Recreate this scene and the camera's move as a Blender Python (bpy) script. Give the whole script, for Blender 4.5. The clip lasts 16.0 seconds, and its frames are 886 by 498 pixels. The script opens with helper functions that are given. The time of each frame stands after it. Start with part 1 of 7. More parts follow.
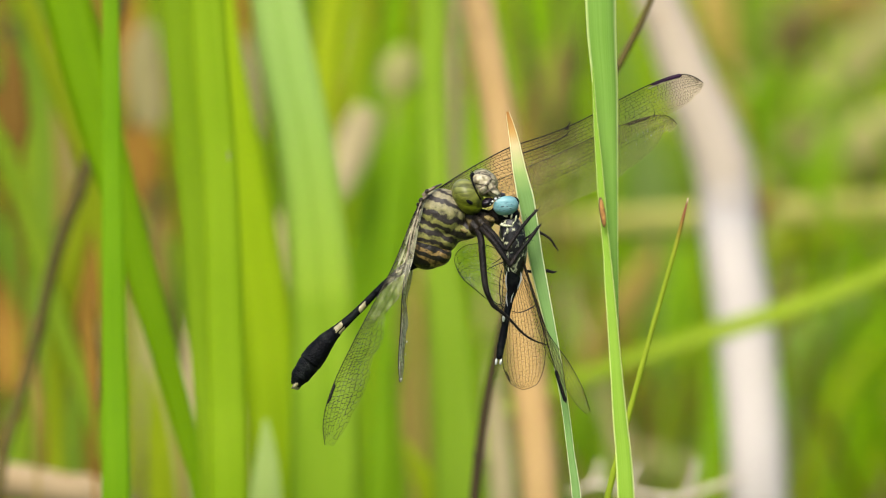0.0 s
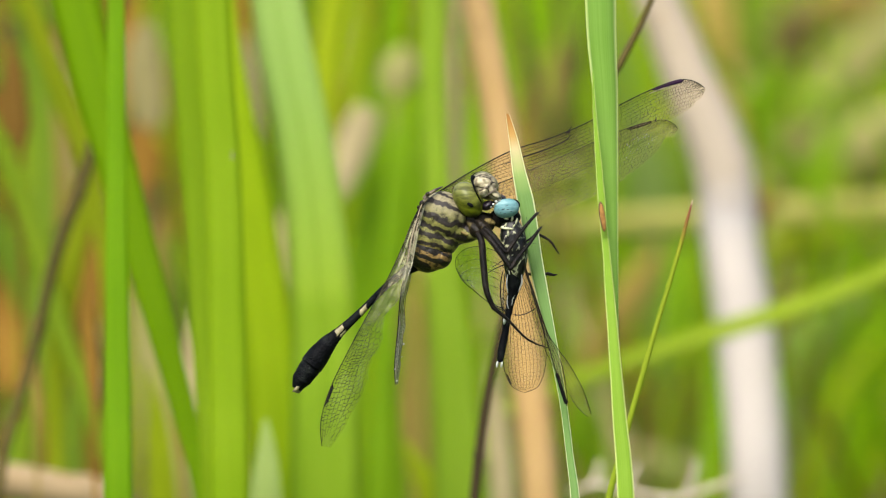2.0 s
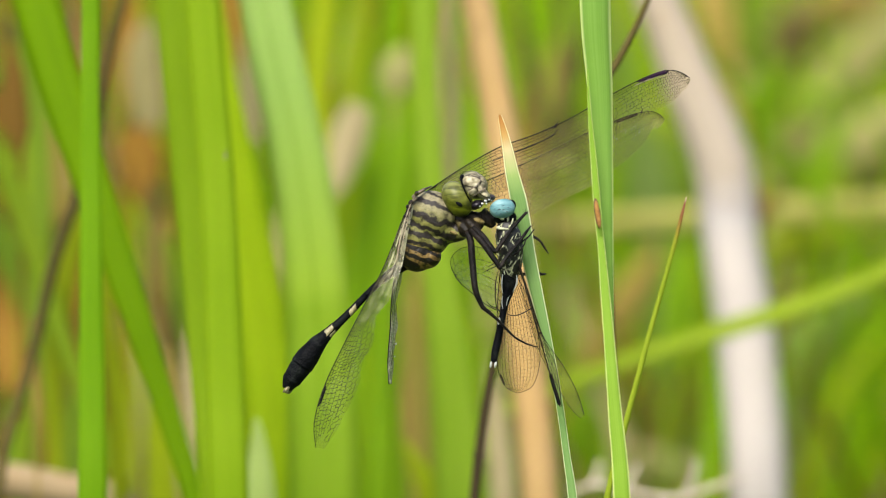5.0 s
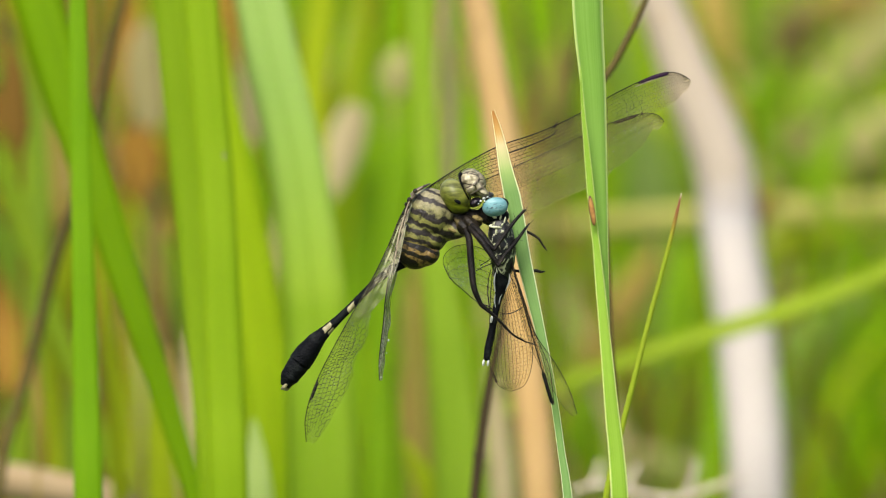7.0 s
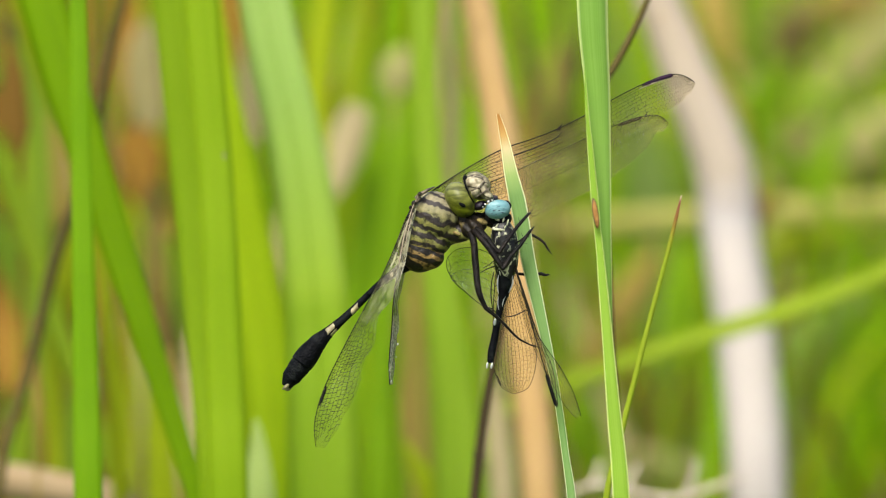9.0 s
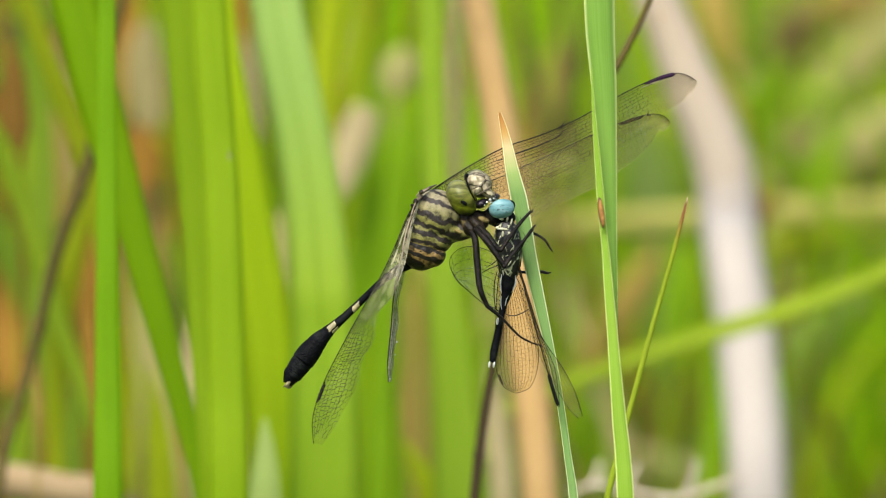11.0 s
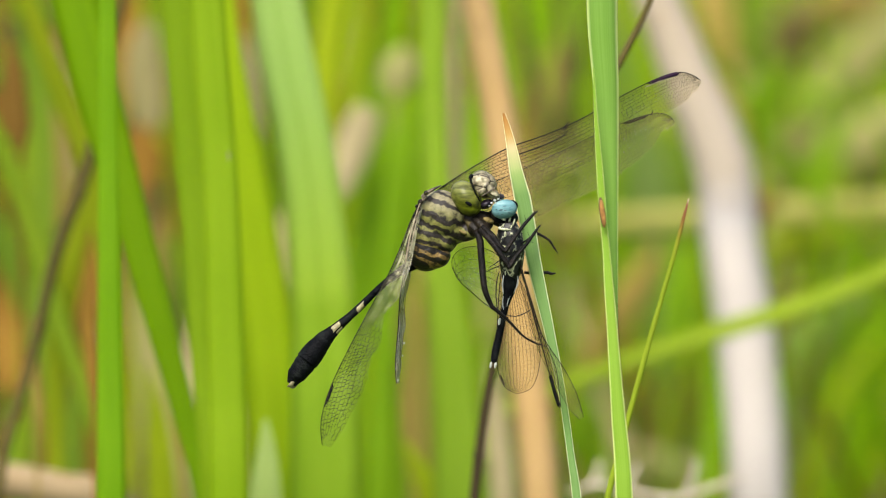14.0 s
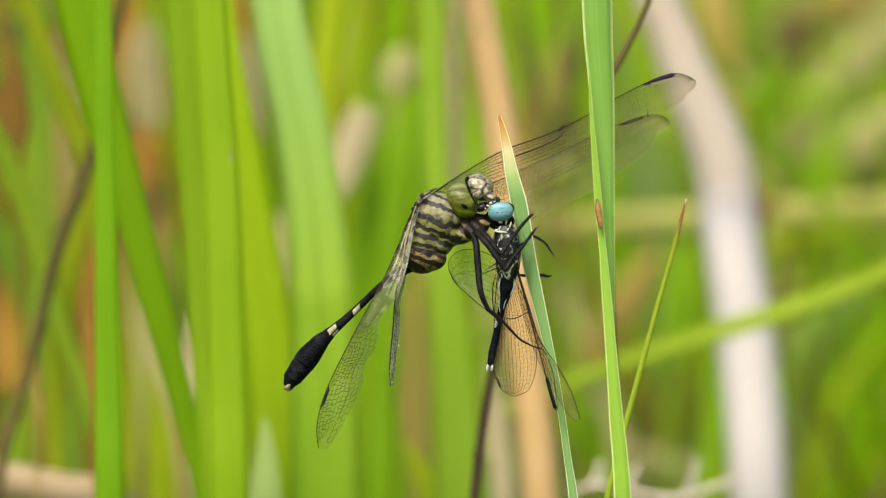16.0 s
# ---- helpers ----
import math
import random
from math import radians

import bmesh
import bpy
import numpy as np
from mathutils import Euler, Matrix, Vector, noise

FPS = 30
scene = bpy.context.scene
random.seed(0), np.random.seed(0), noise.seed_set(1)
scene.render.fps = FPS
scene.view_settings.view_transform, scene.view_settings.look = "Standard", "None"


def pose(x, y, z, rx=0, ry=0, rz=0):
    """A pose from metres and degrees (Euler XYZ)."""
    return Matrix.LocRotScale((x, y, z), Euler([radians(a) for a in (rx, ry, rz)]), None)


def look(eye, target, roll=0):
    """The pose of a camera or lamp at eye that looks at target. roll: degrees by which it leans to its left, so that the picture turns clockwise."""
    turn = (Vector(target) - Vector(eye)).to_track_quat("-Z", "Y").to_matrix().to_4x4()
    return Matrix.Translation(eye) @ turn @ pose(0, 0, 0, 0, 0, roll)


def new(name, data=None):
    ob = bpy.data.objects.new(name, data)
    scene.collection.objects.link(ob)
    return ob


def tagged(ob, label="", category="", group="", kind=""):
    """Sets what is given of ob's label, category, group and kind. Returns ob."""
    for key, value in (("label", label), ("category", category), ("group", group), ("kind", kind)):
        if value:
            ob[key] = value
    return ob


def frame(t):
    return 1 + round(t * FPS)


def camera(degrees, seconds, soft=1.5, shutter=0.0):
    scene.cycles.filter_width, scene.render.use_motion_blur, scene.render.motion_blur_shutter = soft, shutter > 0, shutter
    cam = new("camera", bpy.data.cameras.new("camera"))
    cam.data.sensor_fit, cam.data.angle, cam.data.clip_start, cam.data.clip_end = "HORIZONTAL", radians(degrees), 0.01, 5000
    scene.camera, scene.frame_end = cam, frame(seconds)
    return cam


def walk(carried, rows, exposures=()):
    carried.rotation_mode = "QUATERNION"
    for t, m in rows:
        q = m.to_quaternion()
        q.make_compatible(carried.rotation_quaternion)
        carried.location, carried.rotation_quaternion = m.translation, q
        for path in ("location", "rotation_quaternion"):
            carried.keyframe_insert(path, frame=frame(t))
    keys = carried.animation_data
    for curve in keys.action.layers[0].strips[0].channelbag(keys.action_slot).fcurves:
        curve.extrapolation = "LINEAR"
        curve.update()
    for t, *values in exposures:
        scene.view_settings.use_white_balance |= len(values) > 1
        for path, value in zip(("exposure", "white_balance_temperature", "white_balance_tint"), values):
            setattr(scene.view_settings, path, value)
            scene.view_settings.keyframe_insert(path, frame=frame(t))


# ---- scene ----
# ---------------------------------------------------------------- camera
EYE = (0.0, -1.1818, 0.6284)
AIM = (0.0, 0.0, 0.42)
cam = camera(6.03, 16.0, soft=1.1)
cam.data.dof.use_dof = True
cam.data.dof.focus_distance = 1.2
cam.data.dof.aperture_fstop = 20.0
walk(cam, [(0, look(EYE, AIM)), (16, look(EYE, AIM))])
scene.view_settings.exposure = 0.815

# ---------------------------------------------------------------- light: bright hazy day
SUN_UP, SUN_ROUND = 58.0, 200.0
sky = bpy.data.worlds.new("sky")
scene.world = sky
sky.use_nodes = True
st = sky.node_tree.nodes.new("ShaderNodeTexSky")
st.sky_type = "NISHITA"
st.sun_disc = False
st.sun_elevation = radians(SUN_UP)
st.sun_rotation = radians(SUN_ROUND)
st.air_density, st.dust_density, st.ozone_density = 1.0, 4.0, 0.6
bg = sky.node_tree.nodes["Background"]
sky.node_tree.links.new(st.outputs[0], bg.inputs[0])
bg.inputs[1].default_value = 0.135
sun = new("sun", bpy.data.lights.new("sun", "SUN"))
sun.data.energy = 3.5
sun.data.angle = radians(24)
sun.data.color = (1.0, 0.96, 0.88)
a, e = radians(SUN_ROUND), radians(SUN_UP)
toward = Vector((math.sin(a) * math.cos(e), math.cos(a) * math.cos(e), math.sin(e)))
sun.matrix_world = look(toward * 5, (0, 0, 0))

# ---------------------------------------------------------------- materials
MM = 0.001


def nodes_of(name):
    m = bpy.data.materials.new(name)
    m.use_nodes = True
    nt = m.node_tree
    return m, nt, nt.nodes["Principled BSDF"], nt.nodes["Material Output"]


def put(nt, kind, **values):
    n = nt.nodes.new(kind)
    for key, v in values.items():
        if key in n.inputs:
            n.inputs[key].default_value = v
    return n


def ramp(nt, fac, stops):
    r = nt.nodes.new("ShaderNodeValToRGB")
    el = r.color_ramp.elements
    while len(el) < len(stops):
        el.new(0.5)
    for i, (p, c) in enumerate(stops):
        el[i].position, el[i].color = p, (*c, 1)
    nt.links.new(fac, r.inputs[0])
    return r.outputs[0]


def mixed(nt, fac, a, b, blend="MIX"):
    m = nt.nodes.new("ShaderNodeMix")
    m.data_type, m.blend_type = "RGBA", blend
    for i, v in ((0, fac), (6, a), (7, b)):
        if isinstance(v, (float, int)):
            m.inputs[i].default_value = v
        elif isinstance(v, tuple):
            m.inputs[i].default_value = (*v, 1)
        else:
            nt.links.new(v, m.inputs[i])
    return m.outputs[2]


def leaf_material(name, low, high, through_light=0.5, rough=0.45, edge=None, along=None, spots=0.0, gloss=0.12):
    """A blade: fine lengthwise veins and slow blotches; along colours it from the tip on, in tenths of a metre."""
    m, nt, p, out = nodes_of(name)
    tc = nt.nodes.new("ShaderNodeTexCoord")
    mp = put(nt, "ShaderNodeMapping")
    mp.inputs["Scale"].default_value = (26.0, 3.0, 1.0)
    nt.links.new(tc.outputs["UV"], mp.inputs[0])
    vein = put(nt, "ShaderNodeTexNoise", Scale=1.0, Detail=3.0)
    nt.links.new(mp.outputs[0], vein.inputs["Vector"])
    blot = put(nt, "ShaderNodeTexNoise", Scale=38.0, Detail=3.0)
    nt.links.new(tc.outputs["Object"], blot.inputs["Vector"])
    info = nt.nodes.new("ShaderNodeObjectInfo")
    island = nt.nodes.new("ShaderNodeNewGeometry")
    mid = mixed(nt, 0.5, vein.outputs[0], blot.outputs[0])
    rnd = nt.nodes.new("ShaderNodeMath")
    rnd.operation = "ADD"
    nt.links.new(info.outputs["Random"], rnd.inputs[0])
    nt.links.new(island.outputs["Random Per Island"], rnd.inputs[1])
    frac = nt.nodes.new("ShaderNodeMath")
    frac.operation = "FRACT"
    nt.links.new(rnd.outputs[0], frac.inputs[0])
    col = ramp(nt, mid, [(0.34, low), (0.66, high)])
    tint = ramp(nt, frac.outputs[0], [(0.0, (0.82, 0.82, 0.8)), (1.0, (1.12, 1.08, 1.0))])
    col = mixed(nt, 1.0, col, tint, "MULTIPLY")
    sep = nt.nodes.new("ShaderNodeSeparateXYZ")
    nt.links.new(tc.outputs["UV"], sep.inputs[0])
    if along:
        wob = nt.nodes.new("ShaderNodeMath")
        wob.operation = "MULTIPLY_ADD"
        nt.links.new(vein.outputs[0], wob.inputs[0])
        wob.inputs[1].default_value = 0.02
        nt.links.new(sep.outputs[1], wob.inputs[2])
        t = ramp(nt, wob.outputs[0], along)
        fac = ramp(nt, wob.outputs[0], [(along[-1][0] - 0.01, (1, 1, 1)), (along[-1][0] + 0.03, (0, 0, 0))])
        col = mixed(nt, fac, col, t)
    if edge:
        d = nt.nodes.new("ShaderNodeMath")
        d.operation = "PINGPONG"
        nt.links.new(sep.outputs[0], d.inputs[0])
        d.inputs[1].default_value = 0.5
        ef = ramp(nt, d.outputs[0], [(0.0, (1.0, 1.0, 1.0)), (0.05, (0.7, 0.7, 0.7)), (0.10, (0.0, 0.0, 0.0))])
        col = mixed(nt, ef, col, edge)
    if spots:
        sp = put(nt, "ShaderNodeTexNoise", Scale=220.0, Detail=4.0)
        nt.links.new(tc.outputs["Object"], sp.inputs["Vector"])
        sf = ramp(nt, sp.outputs[0], [(0.62, (0, 0, 0)), (0.72, (spots, spots, spots))])
        col = mixed(nt, sf, col, (0.20, 0.12, 0.04))
    nt.links.new(col, p.inputs["Base Color"])
    p.inputs["Roughness"].default_value = rough
    p.inputs["Specular IOR Level"].default_value = gloss
    bump = put(nt, "ShaderNodeBump", Strength=0.25, Distance=0.0002)
    nt.links.new(vein.outputs[0], bump.inputs["Height"])
    nt.links.new(bump.outputs[0], p.inputs["Normal"])
    tr = nt.nodes.new("ShaderNodeBsdfTranslucent")
    bright = mixed(nt, 1.0, col, (1.25, 1.2, 0.7), "MULTIPLY")
    nt.links.new(bright, tr.inputs[0])
    mx = nt.nodes.new("ShaderNodeMixShader")
    mx.inputs[0].default_value = through_light
    nt.links.new(p.outputs[0], mx.inputs[1])
    nt.links.new(tr.outputs[0], mx.inputs[2])
    nt.links.new(mx.outputs[0], out.inputs[0])
    return m


def body_material(name, colours, scale, rough=0.4, bump_by=0.3, gloss=0.5, grain=None):
    """Chitin: fine mottling between given colours."""
    m, nt, p, out = nodes_of(name)
    tc = nt.nodes.new("ShaderNodeTexCoord")
    n = put(nt, "ShaderNodeTexNoise", Scale=scale, Detail=4.0, Distortion=0.4)
    if grain:
        # streaks: turned by degrees about the depth axis, drawn out lengthwise
        mp = put(nt, "ShaderNodeMapping")
        mp.inputs["Rotation"].default_value = (0, radians(grain[0]), 0)
        mp.inputs["Scale"].default_value = (grain[1], 0.6, 1.5)
        nt.links.new(tc.outputs["Object"], mp.inputs[0])
        nt.links.new(mp.outputs[0], n.inputs["Vector"])
    else:
        nt.links.new(tc.outputs["Object"], n.inputs["Vector"])
    k = len(colours)
    col = ramp(nt, n.outputs[0], [(0.3 + 0.4 * i / max(1, k - 1), c) for i, c in enumerate(colours)])
    nt.links.new(col, p.inputs["Base Color"])
    p.inputs["Roughness"].default_value = rough
    p.inputs["Specular IOR Level"].default_value = gloss
    fine = put(nt, "ShaderNodeTexNoise", Scale=scale * 5, Detail=2.0)
    nt.links.new(tc.outputs["Object"], fine.inputs["Vector"])
    b = put(nt, "ShaderNodeBump", Strength=bump_by, Distance=0.0002)
    nt.links.new(fine.outputs[0], b.inputs["Height"])
    nt.links.new(b.outputs[0], p.inputs["Normal"])
    return m


def striped_material(name, way, spacing, pale, dark, share=0.45, wobble=1.2, bow=0.0, rough=0.5, gloss=0.3):
    """Bands across the direction way (body axes), spacing in metres."""
    m, nt, p, out = nodes_of(name)
    tc = nt.nodes.new("ShaderNodeTexCoord")
    n1 = put(nt, "ShaderNodeTexNoise", Scale=420.0, Detail=2.0)
    nt.links.new(tc.outputs["Object"], n1.inputs["Vector"])
    dot = nt.nodes.new("ShaderNodeVectorMath")
    dot.operation = "DOT_PRODUCT"
    nt.links.new(tc.outputs["Object"], dot.inputs[0])
    dot.inputs[1].default_value = Vector(way).normalized() / spacing
    cross = nt.nodes.new("ShaderNodeVectorMath")
    cross.operation = "DOT_PRODUCT"
    nt.links.new(tc.outputs["Object"], cross.inputs[0])
    w = Vector(way).normalized()
    cross.inputs[1].default_value = Vector((w.z, 0, -w.x)) * 100
    sq = nt.nodes.new("ShaderNodeMath")
    sq.operation = "MULTIPLY"
    nt.links.new(cross.outputs["Value"], sq.inputs[0])
    nt.links.new(cross.outputs["Value"], sq.inputs[1])
    b1 = nt.nodes.new("ShaderNodeMath")
    b1.operation = "MULTIPLY_ADD"
    nt.links.new(sq.outputs[0], b1.inputs[0])
    b1.inputs[1].default_value = bow
    nt.links.new(dot.outputs["Value"], b1.inputs[2])
    b2 = nt.nodes.new("ShaderNodeMath")
    b2.operation = "MULTIPLY_ADD"
    nt.links.new(n1.outputs[0], b2.inputs[0])
    b2.inputs[1].default_value = wobble
    nt.links.new(b1.outputs[0], b2.inputs[2])
    fr = nt.nodes.new("ShaderNodeMath")
    fr.operation = "PINGPONG"
    fr.inputs[1].default_value = 0.5
    nt.links.new(b2.outputs[0], fr.inputs[0])
    f = ramp(nt, fr.outputs[0], [(share / 2 - 0.05, (1, 1, 1)), (share / 2 + 0.05, (0, 0, 0))])
    mot = put(nt, "ShaderNodeTexNoise", Scale=1300.0, Detail=5.0)
    nt.links.new(tc.outputs["Object"], mot.inputs["Vector"])
    pc = ramp(nt, mot.outputs[0], [(0.40, tuple(0.22 * c for c in pale)), (0.5, pale), (0.66, tuple(1.25 * c for c in pale))])
    col = mixed(nt, f, pc, dark)
    nt.links.new(col, p.inputs["Base Color"])
    p.inputs["Roughness"].default_value = rough
    p.inputs["Specular IOR Level"].default_value = gloss
    bp = put(nt, "ShaderNodeBump", Strength=0.8, Distance=0.0003)
    nt.links.new(mot.outputs[0], bp.inputs["Height"])
    nt.links.new(bp.outputs[0], p.inputs["Normal"])
    return m


def banded_material(name, way, bands, upper, middle, lower, dark, rough=0.5):
    """Dark bands at given heights along the direction way (height, half width, in millimetres), on a ground that turns from upper to lower."""
    m, nt, p, out = nodes_of(name)
    tc = nt.nodes.new("ShaderNodeTexCoord")
    n1 = put(nt, "ShaderNodeTexNoise", Scale=400.0, Detail=3.0)
    nt.links.new(tc.outputs["Object"], n1.inputs["Vector"])
    dot = nt.nodes.new("ShaderNodeVectorMath")
    dot.operation = "DOT_PRODUCT"
    nt.links.new(tc.outputs["Object"], dot.inputs[0])
    dot.inputs[1].default_value = Vector(way).normalized() * 1000
    wob = nt.nodes.new("ShaderNodeMath")
    wob.operation = "MULTIPLY_ADD"
    nt.links.new(n1.outputs[0], wob.inputs[0])
    wob.inputs[1].default_value = 2.0
    nt.links.new(dot.outputs["Value"], wob.inputs[2])
    rg = nt.nodes.new("ShaderNodeMapRange")
    rag = put(nt, "ShaderNodeTexNoise", Scale=1500.0, Detail=3.0)
    nt.links.new(tc.outputs["Object"], rag.inputs["Vector"])
    torn = nt.nodes.new("ShaderNodeMath")
    torn.operation = "MULTIPLY_ADD"
    nt.links.new(rag.outputs[0], torn.inputs[0])
    torn.inputs[1].default_value = 0.7
    nt.links.new(wob.outputs[0], torn.inputs[2])
    rg.inputs["From Min"].default_value, rg.inputs["From Max"].default_value = -2.0, 11.0
    nt.links.new(torn.outputs[0], rg.inputs[0])
    stops = []
    for h, w in sorted(bands):
        h += 1.35
        for x, v in ((h - w - 0.13, 0), (h - w + 0.05, 1), (h + w - 0.05, 1), (h + w + 0.13, 0)):
            stops.append(((x + 2.0) / 13.0, (v, v, v)))
    f = ramp(nt, rg.outputs[0], stops)
    mot = put(nt, "ShaderNodeTexNoise", Scale=900.0, Detail=5.0, Roughness=0.65)
    nt.links.new(tc.outputs["Object"], mot.inputs["Vector"])
    ground_tone = ramp(nt, rg.outputs[0], [(0.14, lower), (0.34, middle), (0.55, middle), (0.74, upper)])
    speck = ramp(nt, mot.outputs[0], [(0.32, (0.22, 0.20, 0.18)), (0.46, (0.95, 0.95, 0.95)), (0.66, (1.45, 1.42, 1.38))])
    col = mixed(nt, 1.0, ground_tone, speck, "MULTIPLY")
    rub = ramp(nt, mot.outputs[0], [(0.30, dark), (0.72, tuple(3.0 * c for c in dark))])
    nt.links.new(mixed(nt, f, col, rub), p.inputs["Base Color"])
    p.inputs["Roughness"].default_value = rough
    p.inputs["Specular IOR Level"].default_value = 0.3
    bp = put(nt, "ShaderNodeBump", Strength=1.0, Distance=0.0003)
    nt.links.new(mot.outputs[0], bp.inputs["Height"])
    nt.links.new(bp.outputs[0], p.inputs["Normal"])
    return m


def eye_material(name, z0, z1, stops, rough=0.5):
    """A compound eye: colour changes from its lower to its upper rim, with fine facets."""
    m, nt, p, out = nodes_of(name)
    tc = nt.nodes.new("ShaderNodeTexCoord")
    n = put(nt, "ShaderNodeTexNoise", Scale=480.0, Detail=4.0)
    nt.links.new(tc.outputs["Object"], n.inputs["Vector"])
    sep = nt.nodes.new("ShaderNodeSeparateXYZ")
    nt.links.new(tc.outputs["Object"], sep.inputs[0])
    rg = nt.nodes.new("ShaderNodeMapRange")
    rg.inputs["From Min"].default_value, rg.inputs["From Max"].default_value = z0, z1
    nt.links.new(sep.outputs[2], rg.inputs[0])
    wob = nt.nodes.new("ShaderNodeMath")
    wob.operation = "MULTIPLY_ADD"
    nt.links.new(n.outputs[0], wob.inputs[0])
    wob.inputs[1].default_value = 0.5
    nt.links.new(rg.outputs[0], wob.inputs[2])
    off = nt.nodes.new("ShaderNodeMath")
    off.operation = "SUBTRACT"
    off.inputs[1].default_value = 0.25
    nt.links.new(wob.outputs[0], off.inputs[0])
    mp = put(nt, "ShaderNodeMapping")
    mp.inputs["Rotation"].default_value = (0, radians(-58), 0)
    mp.inputs["Scale"].default_value = (0.22, 0.6, 1.3)
    nt.links.new(tc.outputs["Object"], mp.inputs[0])
    streak = put(nt, "ShaderNodeTexNoise", Scale=1300.0, Detail=3.0)
    nt.links.new(mp.outputs[0], streak.inputs["Vector"])
    lines = ramp(nt, streak.outputs[0], [(0.34, (0.38, 0.38, 0.34)), (0.5, (1.0, 1.0, 1.0)), (0.7, (1.25, 1.22, 1.1))])
    nt.links.new(mixed(nt, 1.0, ramp(nt, off.outputs[0], stops), lines, "MULTIPLY"), p.inputs["Base Color"])
    p.inputs["Roughness"].default_value = rough
    p.inputs["Specular IOR Level"].default_value = 0.2
    facets = put(nt, "ShaderNodeTexVoronoi", Scale=9000.0)
    nt.links.new(tc.outputs["Object"], facets.inputs["Vector"])
    b = put(nt, "ShaderNodeBump", Strength=0.25, Distance=0.00005)
    nt.links.new(facets.outputs["Distance"], b.inputs["Height"])
    nt.links.new(b.outputs[0], p.inputs["Normal"])
    return m


def netted_material(name, scale, ground_tones, lines, line, tall=1.0, keep_from=0.42, patches=None, rough=0.45):
    """Plates parted by thin broken lines; tall draws the plates out upward; patches stain them."""
    m, nt, p, out = nodes_of(name)
    tc = nt.nodes.new("ShaderNodeTexCoord")
    n = put(nt, "ShaderNodeTexNoise", Scale=900.0, Detail=3.0)
    nt.links.new(tc.outputs["Object"], n.inputs["Vector"])
    sh = nt.nodes.new("ShaderNodeVectorMath")
    sh.operation = "MULTIPLY_ADD"
    nt.links.new(n.outputs["Color"], sh.inputs[0])
    sh.inputs[1].default_value = (0.0007, 0.0007, 0.0007)
    nt.links.new(tc.outputs["Object"], sh.inputs[2])
    mp = put(nt, "ShaderNodeMapping")
    mp.inputs["Rotation"].default_value = (0, radians(12), 0)
    mp.inputs["Scale"].default_value = (1.0, 1.0, 1.0 / tall)
    nt.links.new(sh.outputs[0], mp.inputs[0])
    v = put(nt, "ShaderNodeTexVoronoi", Scale=scale, Randomness=1.0)
    v.feature = "DISTANCE_TO_EDGE"
    nt.links.new(mp.outputs[0], v.inputs["Vector"])
    fine = put(nt, "ShaderNodeTexNoise", Scale=1400.0, Detail=4.0)
    nt.links.new(tc.outputs["Object"], fine.inputs["Vector"])
    f = ramp(nt, v.outputs["Distance"], [(line * 0.5, (1, 1, 1)), (line * 1.5, (0, 0, 0))])
    keep = ramp(nt, fine.outputs[0], [(keep_from, (0, 0, 0)), (keep_from + 0.10, (1, 1, 1))])
    both = mixed(nt, 1.0, f, keep, "MULTIPLY")
    k = len(ground_tones)
    ground_col = ramp(nt, fine.outputs[0], [(0.3 + 0.4 * i / max(1, k - 1), c) for i, c in enumerate(ground_tones)])
    if patches:
        low = put(nt, "ShaderNodeTexNoise", Scale=480.0, Detail=2.0)
        nt.links.new(tc.outputs["Object"], low.inputs["Vector"])
        ground_col = mixed(nt, ramp(nt, low.outputs[0], [(0.50, (0, 0, 0)), (0.62, (0.85, 0.85, 0.85))]), ground_col, patches)
    nt.links.new(mixed(nt, both, ground_col, lines), p.inputs["Base Color"])
    p.inputs["Roughness"].default_value = rough
    p.inputs["Specular IOR Level"].default_value = 0.3
    b = put(nt, "ShaderNodeBump", Strength=0.6, Distance=0.0002)
    nt.links.new(fine.outputs[0], b.inputs["Height"])
    nt.links.new(b.outputs[0], p.inputs["Normal"])
    return m


